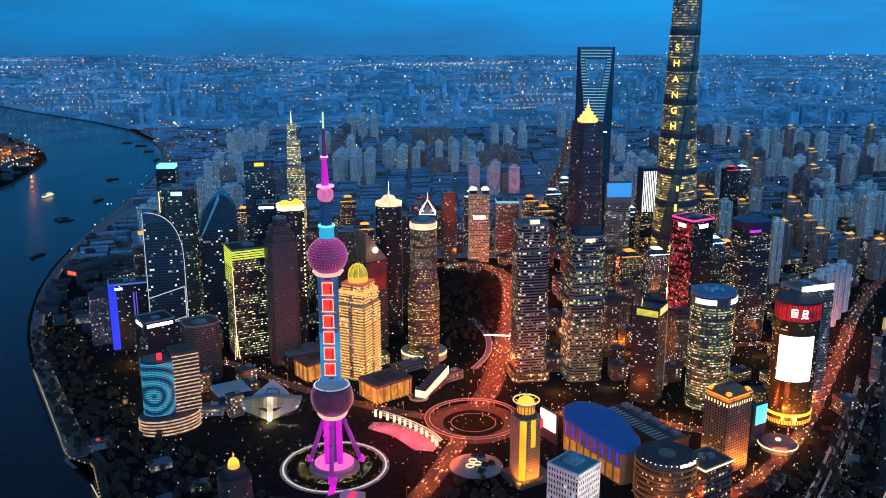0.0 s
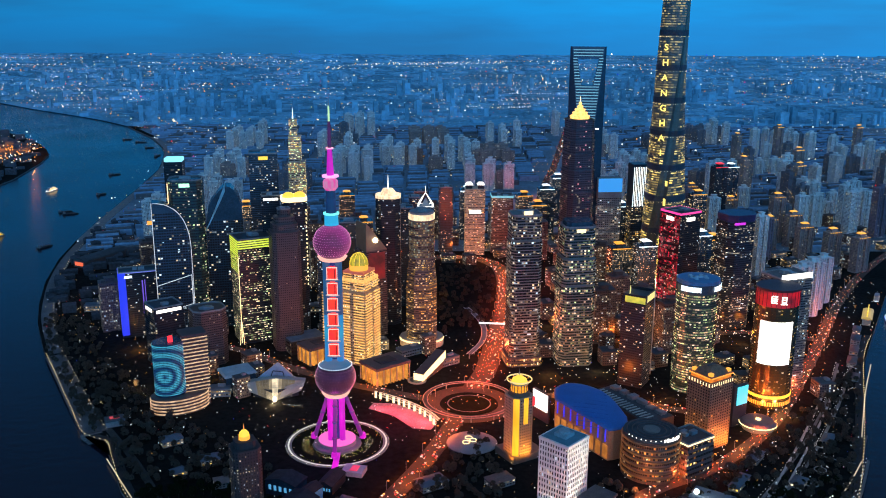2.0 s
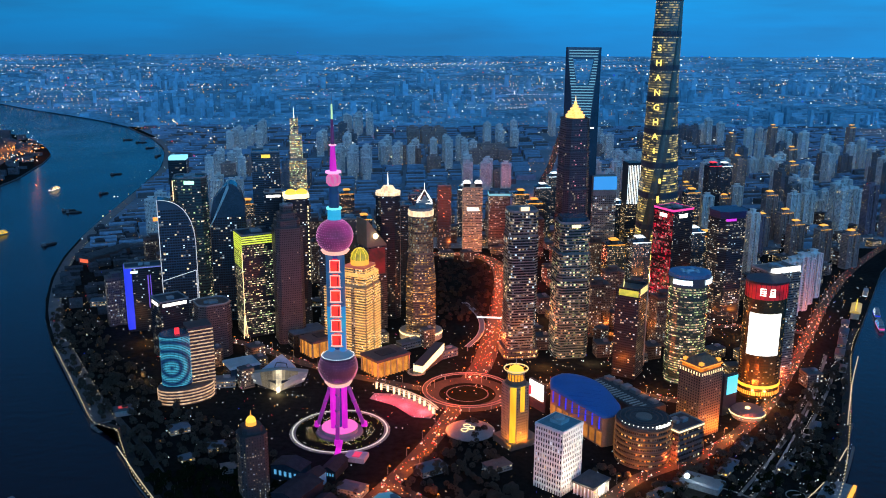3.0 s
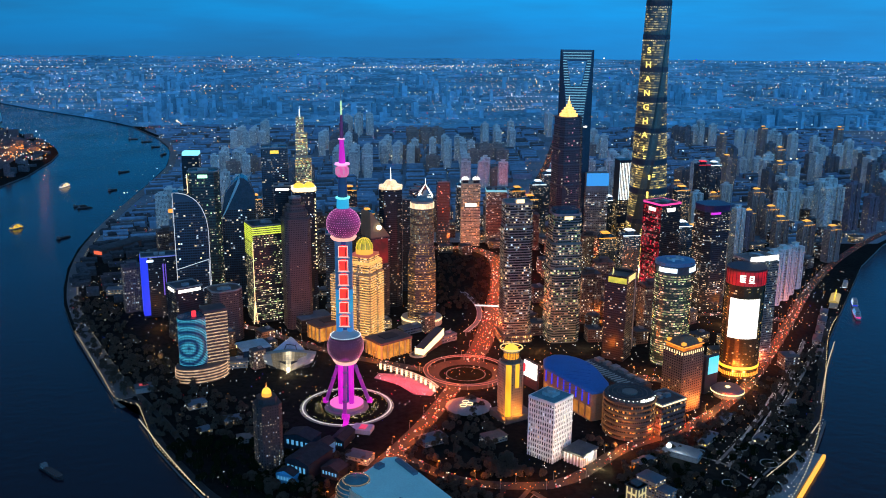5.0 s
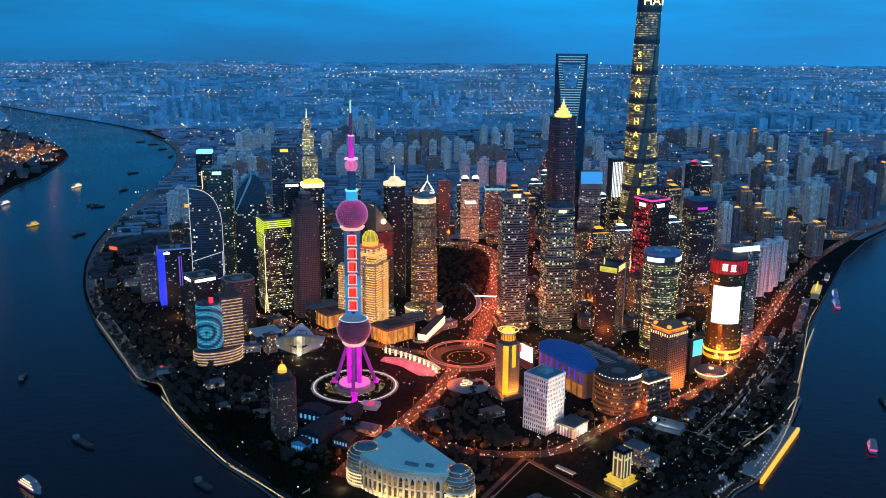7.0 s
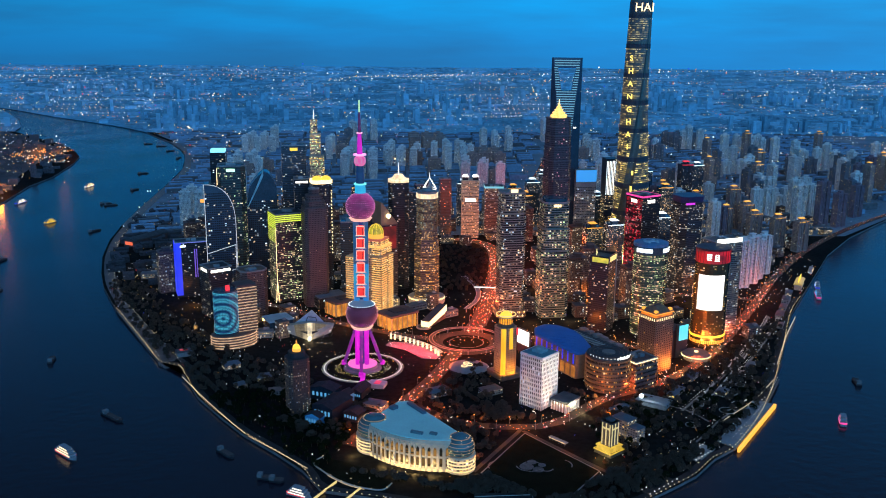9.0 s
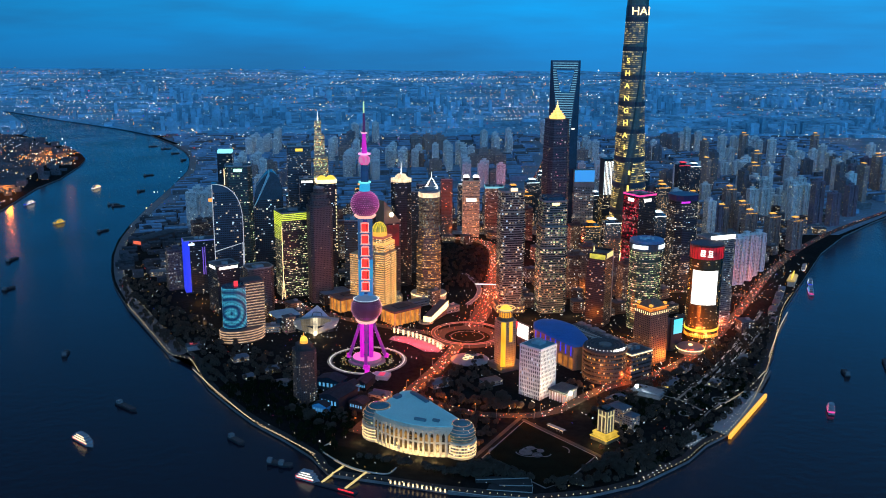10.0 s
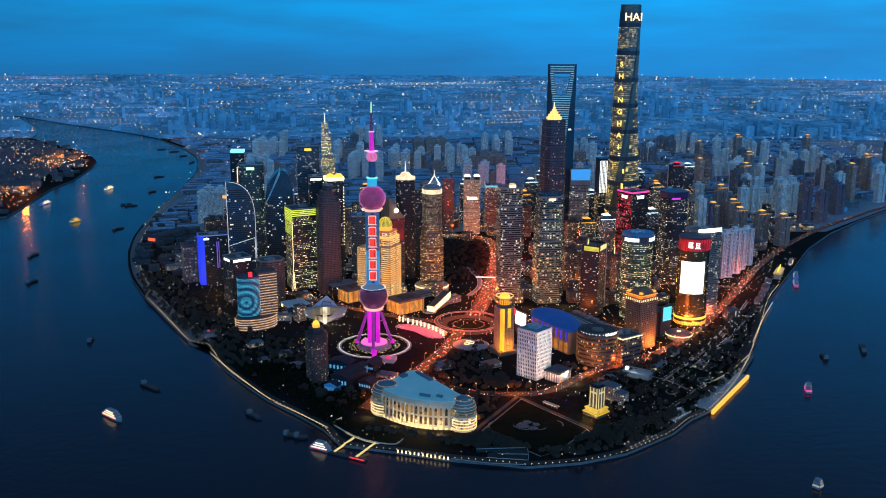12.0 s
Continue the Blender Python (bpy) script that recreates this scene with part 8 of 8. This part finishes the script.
# ---- trees ----
def tree_proto(seed, h):
    r = random.Random(seed)
    root = thing("tree", 0, -2600, 0, 0, "dark leafy park tree", "tree", "park trees")
    g = Geo().tube((0, 0, 0), (0, 0, h * 0.45), 0.35, 0.22, 6)
    for k in range(4):
        a = r.uniform(0, 6.28)
        g.tube((0, 0, h * 0.35), (h * 0.25 * math.cos(a), h * 0.25 * math.sin(a), h * 0.7), 0.16, 0.06, 4)
    part("trunk", g, M_BARK, root)
    g = Geo()
    for k in range(110):
        a, e, q = r.uniform(0, 6.28), r.uniform(-0.6, 1.4), r.uniform(0.55, 1.0) ** 0.5
        c = Vector((h * 0.36 * q * math.cos(e) * math.cos(a), h * 0.36 * q * math.cos(e) * math.sin(a), h * 0.62 + h * 0.34 * q * math.sin(e)))
        s = h * r.uniform(0.06, 0.12)
        u = Vector((r.uniform(-1, 1), r.uniform(-1, 1), r.uniform(-1, 1))).normalized()
        v = u.orthogonal().normalized()
        w = u.cross(v)
        g.face(tuple(c + v * s), tuple(c + w * s * 0.8), tuple(c - v * s), tuple(c - w * s * 0.8))
        g.face(tuple(c + u * s), tuple(c + w * s * 0.7), tuple(c - u * s), tuple(c - w * s * 0.7))
    part("crown", g, M_LEAF, root)
    return [root, False]


OCC += [(147, 850, 46), (198, 836, 26), (211, 694, 22)]
protos = [tree_proto(k, h) for k, h in enumerate((9, 11, 13, 10))]
PARKS = [([(-640, 1250), (-420, 960), (-250, 730), (-150, 640), (-120, 740), (-190, 960), (-330, 1060), (-480, 1260), (-600, 1480), (-680, 1500)], 640),
         ([(18, 1400), (90, 1440), (126, 1610), (130, 1780), (60, 1825), (16, 1810)], 170),
         ([(200, 640), (240, 600), (320, 660), (470, 850), (680, 1280), (560, 1160), (440, 1010), (300, 880), (210, 780)], 430),
         ([(-40, 800), (40, 780), (90, 900), (60, 1050), (-20, 900)], 120), ([(-120, 650), (-56, 640), (0, 600), (48, 592), (104, 592), (124, 575), (180, 575), (120, 582), (52, 640), (10, 612), (-60, 632)], 150), ([(110, 556), (180, 566), (236, 592), (300, 650), (345, 705), (300, 690), (225, 660), (205, 640), (150, 588)], 170), ([(60, 795), (130, 802), (200, 818), (240, 872), (215, 905), (120, 850), (60, 860)], 80), ([(220, 790), (250, 790), (300, 850), (330, 905), (290, 880), (235, 850)], 50), ([(-30, 770), (40, 640), (60, 700), (100, 770), (20, 790)], 60), ([(-150, 720), (-100, 770), (-60, 800), (-80, 860), (-180, 850), (-230, 790)], 90)]
planted, wood, leaves = 0, Geo(), Geo()
for poly, count in PARKS:
    xs, ys2 = [p[0] for p in poly], [p[1] for p in poly]
    n = tries = 0
    while n < count and tries < count * 12:
        tries += 1
        x, y = rnd.uniform(min(xs), max(xs)), rnd.uniform(min(ys2), max(ys2))
        if not inside(x, y, poly) or not inside(x, y, SHORE) or not inside(x, y - 12, SHORE) or not free(x, y, 2) or road_gap(x, y) < -6:
            continue
        p = rnd.choice(protos)
        m = pose(x * SCALE, y * SCALE, 0, 0, 0, rnd.uniform(0, 360))
        if y > 905 or planted >= 290:
            for part_of, joined in zip(p[0].children, (wood, leaves)):
                k = len(joined.v)
                joined.v += [tuple((m @ v.co) / SCALE) for v in part_of.data.vertices]
                joined.f += [tuple(k + i for i in q.vertices) for q in part_of.data.polygons]
            n += 1
            continue
        planted += 1
        if p[1]:
            copy_thing(p[0], m)
        else:
            p[0].matrix_basis, p[1] = m, True
        n += 1
grove = thing("grove", 0, 0, 0, 0, "dark groves of leafy trees in the parks", "trees")
tagged(grove, kind="stuff")
tagged(part("trunks", wood, M_BARK, grove), kind="stuff")
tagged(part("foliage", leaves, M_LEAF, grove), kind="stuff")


# ---- overpass, canopy and small park buildings ----
over = smooth_line([(62, 1300), (84, 1352), (92, 1410), (86, 1470), (66, 1532)], 8)
t = thing("overpass", 0, 0, 0, 0, "curved grey pedestrian overpass beside the park", "overpass")
part("deck", ribbon(over, 9, 7.2), M_CONCRETE, t)
for s in (-1, 1):
    part("parapet", Geo().sweep([(x + 4.4 * s, y, 7.9) for x, y in over], 0.5, 5), M_WHITE, t)
for x, y in over[::3]:
    part("pier", Geo().tube((x, y, 0), (x, y, 7.2), 0.9, None, 8), M_CONCRETE, t)
part("crossing", Geo().box(112, 1444, 7.2, 54, 5, 1.0, -6), G_COOL, t, "white-lit crossing bridge")
can = thing("canopy", 52, 1000, 0, 10, "pale curved canopy roof with ring lamps", "canopy")
part("roof", Geo().ball(0, 0, 3, 34, 6, 32, 8, 0.3, 0.98), mat_surface("pale canopy membrane", (0.24, 0.22, 0.22), 0.6), can, "", True)
part("wall", Geo().prism(circle(31, 28, 22), 0, 5), M_GLASS, can)
for k, (dx, dy) in enumerate(((-9, -6), (1, -2), (-3, 6))):
    part("ring_lamp", Geo().sweep([(dx + 4.5 * math.cos(a), dy + 4.5 * math.sin(a), 9.4) for a in (2 * math.pi * i / 16 for i in range(16))], 0.55, 5, True), G_WARM, can)
kio = thing("river_pavilion", 316, 860, 0, -35, "low grey riverside pavilion with a bright white lamp", "pavilion")
part("body", Geo().box(0, 0, 0, 44, 22, 8), M_CONCRETE, kio)
part("roof", Geo().prism(rect(48, 26), 8, 10, rect(44, 22)), mat_surface("grey pavilion roof", (0.16, 0.17, 0.18), 0.6), kio)
part("lamp", Geo().ball(-16, -8, 13, 3.2, 3.2, 12, 8), mat_glow("floodlight lamp", (0.8, 0.95, 1.0), 4), kio)
part("mast", Geo().tube((-16, -8, 0), (-16, -8, 10.5), 0.4, None, 6), M_STEEL, kio)
lamp("POINT", 304, 846, 16, (0.75, 0.92, 1.0), 9000, 2)
for x, y, w, d, h, tn in ((262, 838, 34, 14, 7, 40), (290, 862, 26, 12, 6, 40), (250, 760, 20, 26, 26, 40), (262, 738, 16, 16, 22, 40), (360, 900, 40, 12, 6, 52), (400, 962, 30, 14, 7, 52), (430, 900, 22, 14, 6, 52), (512, 1010, 26, 12, 6, 60), (662, 1275, 34, 13, 7, 62), (688, 1325, 30, 12, 6, 62), (712, 1372, 34, 14, 8, 62), (736, 1420, 26, 12, 7, 62), (640, 1215, 24, 10, 5, 62), (-330, 1010, 26, 18, 8, 30), (-270, 960, 22, 18, 7, 20), (-240, 905, 24, 16, 7, 20), (-300, 930, 16, 14, 6, 40), (-90, 850, 30, 20, 9, -24), (0, 900, 34, 22, 8, 30), (80, 905, 30, 20, 8, 30)):
    k = thing("park_house", x, y, 0, tn, "small park house with a hipped roof and lit windows", "house", "park houses")
    part("body", Geo().box(0, 0, 0, w, d, h), M_CONCRETE, k)
    part("roof", Geo().prism(rect(w + 2, d + 2), h, h + 2.6, rect(w * 0.6, d * 0.3)), M_ROOF_RED if (x + y) % 2 else mat_surface("slate roof", (0.10, 0.11, 0.13), 0.8) if "slate roof" not in bpy.data.materials else bpy.data.materials["slate roof"], k)
    part("window_panes", Geo().panes(rect(w, d), 1, h - 0.5, 3.4, 4.2, 0.4, 0.2), P_BUSY, k)
for x, y in ((255, 830), (285, 850), (240, 812)):
    lamp("POINT", x, y, 8, SODIUM, 16000, 1.5)
kio = thing("red_kiosk", -420, 1066, 0, 25, "small kiosk with a red-lit roof", "kiosk")
part("body", Geo().box(0, 0, 0, 24, 18, 8), M_CONCRETE, kio)
part("roof", Geo().prism(rect(26, 20), 8, 9.5, rect(22, 16)), M_ROOF, kio)
part("light_panel", Geo().box(0, 0, 9.5, 12, 7, 0.8), mat_glow("dull red panel", (0.8, 0.05, 0.03), 0.7), kio)
quay = thing("quay_hall", -715, 1875, 0, 62, "long dark quay hall with a red-lit gable", "hall")
part("body", Geo().box(0, 0, 0, 120, 34, 14), M_BROWN, quay)
part("roof", Geo().loft([[(sx, 17 * math.cos(a), 14 + 7 * math.sin(a)) for a in (math.pi * k / 10 for k in range(11))] for sx in (-60, 60)], True, True), M_ROOF, quay)
part("gable_light", Geo().box(-60.6, 0, 4, 0.8, 24, 8), mat_glow("orange-red gable light", (1, 0.15, 0.04), 1.0), quay)
lit = thing("office_tower", -459, 1575, 0, 5, "slim tower with a cyan-lit roof panel", "skyscraper")
part("body", Geo().box(0, 0, 0, 32, 30, 270), M_GLASS, lit)
part("window_panes", Geo().panes(rect(32, 30), 2, 266, 4, 4.0, 0.12, 0.2), P_SPARSE, lit)
part("roof_panel", Geo().box(0, 0, 270, 30, 28, 6), mat_glow("cyan roof panel", (0.25, 0.8, 1.0), 1.4), lit)
sub = thing("sunken_court", -20, 1210, 0, 20, "sunken court with rings of small lamps", "court")
part("ring_wall", Geo().prism(circle(14, 24), 0, 1.6), M_STONE, sub)
part("pool", Geo().prism(circle(11, 24), 1.6, 1.8), M_GLASS, sub)

# ---- river edge: lit pillars, terraces, landing and right-hand park ----
M_TERR = mat_surface("grey terrace granite", (0.04, 0.038, 0.036), 0.8, 0.0, 0.1, 0.5, 0.3, 0.15)
M_EDGE = mat_surface("pale granite kerb", (0.38, 0.36, 0.33), 0.7)
pil = thing("lit_pillar", 0, -2600, 0, 0, "short white-lit pillar at the river wall", "pillar", "river wall pillars")
part("shaft", Geo().box(0, 0, -1, 1.5, 1.5, 4.2), G_WARM, pil)
part("cap", Geo().box(0, 0, 3.2, 2.2, 2.2, 0.5), M_EDGE, pil)
for k in range(13):
    u = k / 12
    m = pose((-66 + 66 * u) * SCALE, (588.5 - 22 * u) * SCALE, 0, 0, 0, -18)
    if k == 0:
        pil.matrix_basis = m
    else:
        copy_thing(pil, m)
ter = thing("river_terrace", 0, 0, 0, 0, "stepped granite terraces above the river with pale kerbs", "terrace")
for k, (quad, z) in enumerate((([(4, 566), (52, 553), (100, 548), (104, 556), (54, 563), (6, 574)], 0.6), ([(50, 566), (104, 558), (106, 572), (54, 580)], 2.0), ([(66, 574), (106, 572), (106, 590), (52, 590)], 3.4), ([(38, 586), (104, 590), (102, 597), (38, 594)], 4.4))):
    part("terrace_slab", Geo().prism(quad, 0, z), M_TERR, ter)
    part("kerb", Geo().sweep([(x, y, z + 0.3) for x, y in quad[:3]], 0.5, 5), M_EDGE, ter)
land = thing("landing_terrace", 0, 0, 0, 0, "curved planted terrace with a pale kerb above the landing", "terrace")
edge = smooth_line([(-150, 694), (-160, 676), (-140, 648), (-116, 625), (-92, 612), (-70, 608), (-60, 624)], 6)
part("slab", Geo().prism([(x, y) for x, y in edge] + [(-80, 650), (-120, 680)], 0, 1.6), M_GRASS, land)
part("kerb", Geo().sweep([(x, y, 1.9) for x, y in edge], 0.9, 6), M_EDGE, land)
for k in range(0, len(edge), 3):
    part("kerb_lamp", Geo().gem(edge[k][0], edge[k][1], 3.2, 0.55), G_WARM, land)
part("wall_light", Geo().sweep([(x, y, 0.4) for x, y in edge[8:18]], 0.6, 5), mat_glow("soft wall light", (1, 0.7, 0.35), 0.7), land)
for poly, lab in (([(239, 604), (278, 640), (288, 630), (246, 594)], "grey stone river platform with small lamps"), ([(318, 702), (348, 724), (358, 710), (326, 680)], "small teal deck with white lamps")):
    pf = thing("river_platform", 0, 0, 0, 0, lab, "platform")
    part("slab", Geo().prism(poly, -3, 1.2), M_TERR if poly[0][0] < 300 else bpy.data.materials["grey-green pier deck"], pf)
    for a, b in ((0, 1), (3, 2)):
        for k in range(7):
            u = k / 6
            part("lamp", Geo().gem(poly[a][0] + (poly[b][0] - poly[a][0]) * u, poly[a][1] + (poly[b][1] - poly[a][1]) * u, 3.0, 0.75), G_WHITE, pf)
roofed = thing("long_shelter", 158, 737, 0, -48, "long pale-roofed shelter beside the lawn", "shelter")
part("roof", Geo().prism(rect(30, 6), 4, 5, rect(28, 4)), M_EDGE, roofed)
for k in range(6):
    part("post", Geo().tube((-13 + 5.2 * k, -2, 0), (-13 + 5.2 * k, -2, 4), 0.3, None, 6), M_STEEL, roofed)
part("light", Geo().box(0, -2.4, 3.2, 27, 0.5, 0.6), G_WARM, roofed)
# Paths, lamp rows and small terraces of the riverside park.
PARK_PATHS = [smooth_line([(352, 838), (420, 925), (470, 992), (560, 1130), (640, 1275)], 18), smooth_line([(365, 832), (432, 912), (482, 980), (572, 1118), (655, 1262)], 18),
              smooth_line([(300, 880), (330, 862), (362, 836), (380, 800)], 12), smooth_line([(470, 985), (500, 960), (520, 950)], 10), smooth_line([(398, 745), (440, 800), (490, 872), (540, 958)], 18),
              smooth_line([(392, 800), (430, 838), (470, 850)], 10), smooth_line([(250, 640), (300, 690), (350, 745), (392, 800)], 14)]
M_PATH = mat_surface("pale park path", (0.15, 0.145, 0.14), 0.8, 0.0, 0.08, 0.4)
rows = Geo()
for k, pts in enumerate(PARK_PATHS):
    structure("park_path", ribbon(pts, 4 if k < 2 else 3, 0.45 + 0.01 * k), M_PATH, "pale path in the riverside park", "path")
    for px, py, a in spaced(pts, 8 if k < 2 else 11, 2):
        rows.gem(px - math.sin(a) * 3, py + math.cos(a) * 3, 3, 0.5)
rp = random.Random(21)
for k in range(260):
    x, y = rp.uniform(300, 640), rp.uniform(700, 1230)
    if inside(x + 8, y - 8, SHORE) and not inside(x - 110, y + 70, [(200, 640), (200, 900), (640, 1500), (300, 1500)]) and road_gap(x, y) > -2:
        rows.gem(x, y, rp.choice((2.5, 3, 3.5)), rp.uniform(0.35, 0.75))
stuff("park_lamps", rows, G_WHITE, "rows of small white lamps in the riverside park", "lamps")
for x, y, r in ((418, 838, 11), (446, 902, 8), (395, 880, 9), (500, 1000, 10), (545, 1075, 9), (352, 790, 8), (470, 935, 7)):
    gd = thing("garden_bed", x, y, 0, rp.uniform(0, 60), "round garden bed with a pale stone rim", "garden bed", "garden beds")
    part("rim", Geo().sweep([(r * math.cos(2 * math.pi * i / 24), r * math.sin(2 * math.pi * i / 24), 0.6) for i in range(24)], 0.55, 5, True), M_EDGE, gd)
    bed = part("bed", Geo().prism(circle(r - 0.6, 24), 0, 0.8), M_GRASS, gd)
    part("bench", Geo().box(0, 0, 0.8, r * 0.7, 1.4, 0.8), M_EDGE, bed)
for x, y, tn in ((612, 1128, 62), (560, 1015, 60)):
    jet = thing("mooring_pontoon", x, y, WATER, tn, "small dark mooring pontoon at the river wall", "pontoon")
    part("deck", Geo().box(0, 0, -0.5, 40, 7, 2.4), M_BOAT, jet)
    for s in (-1, 1):
        part("bollard", Geo().tube((15 * s, 0, 1.9), (15 * s, 0, 3.4), 0.6, 0.5, 8), M_STEEL, jet)
# Paved quay below the river towers and its stairs.
quay_line = smooth_line([(-596, 1314), (-548, 1230), (-480, 1112), (-436, 1040)], 14)
structure("quay_paving", ribbon(quay_line, 30, 0.6), mat_surface("brown-grey quay paving", (0.13, 0.115, 0.11), 0.8, 0.0, 0.06, 0.4), "broad brown-grey paved quay by the river", "quay")
quay_lamps = Geo()
for px, py, a in spaced(quay_line, 13, 4):
    quay_lamps.gem(px - math.sin(a) * 13, py + math.cos(a) * 13, 3, 0.6)
stuff("quay_lamps", quay_lamps, G_WARM, "row of small warm lamps along the quay", "lamps")
st = thing("landing_steps", -437, 1030, 0, -60, "dark stone landing steps at the quay's end", "steps")
for k in range(4):
    part("step", Geo().box(-8 + 6 * k, 0, -4, 6, 26 - 3 * k, 4.6 - 0.9 * k), M_WALL, st)
upper_quay = smooth_line([(x + 17, y + 4) for x, y in SHORE[10:16]], 16)
structure("quay_paving", ribbon(upper_quay, 22, 0.62), bpy.data.materials["brown-grey quay paving"], "paved quay along the bend of the river", "quay")
quay_lamps = Geo()
for px, py, a in spaced(upper_quay, 15, 4):
    quay_lamps.gem(px - math.sin(a) * 9, py + math.cos(a) * 9, 3, 0.65)
stuff("quay_lamps", quay_lamps, G_WARM, "row of small warm lamps along the quay", "lamps")
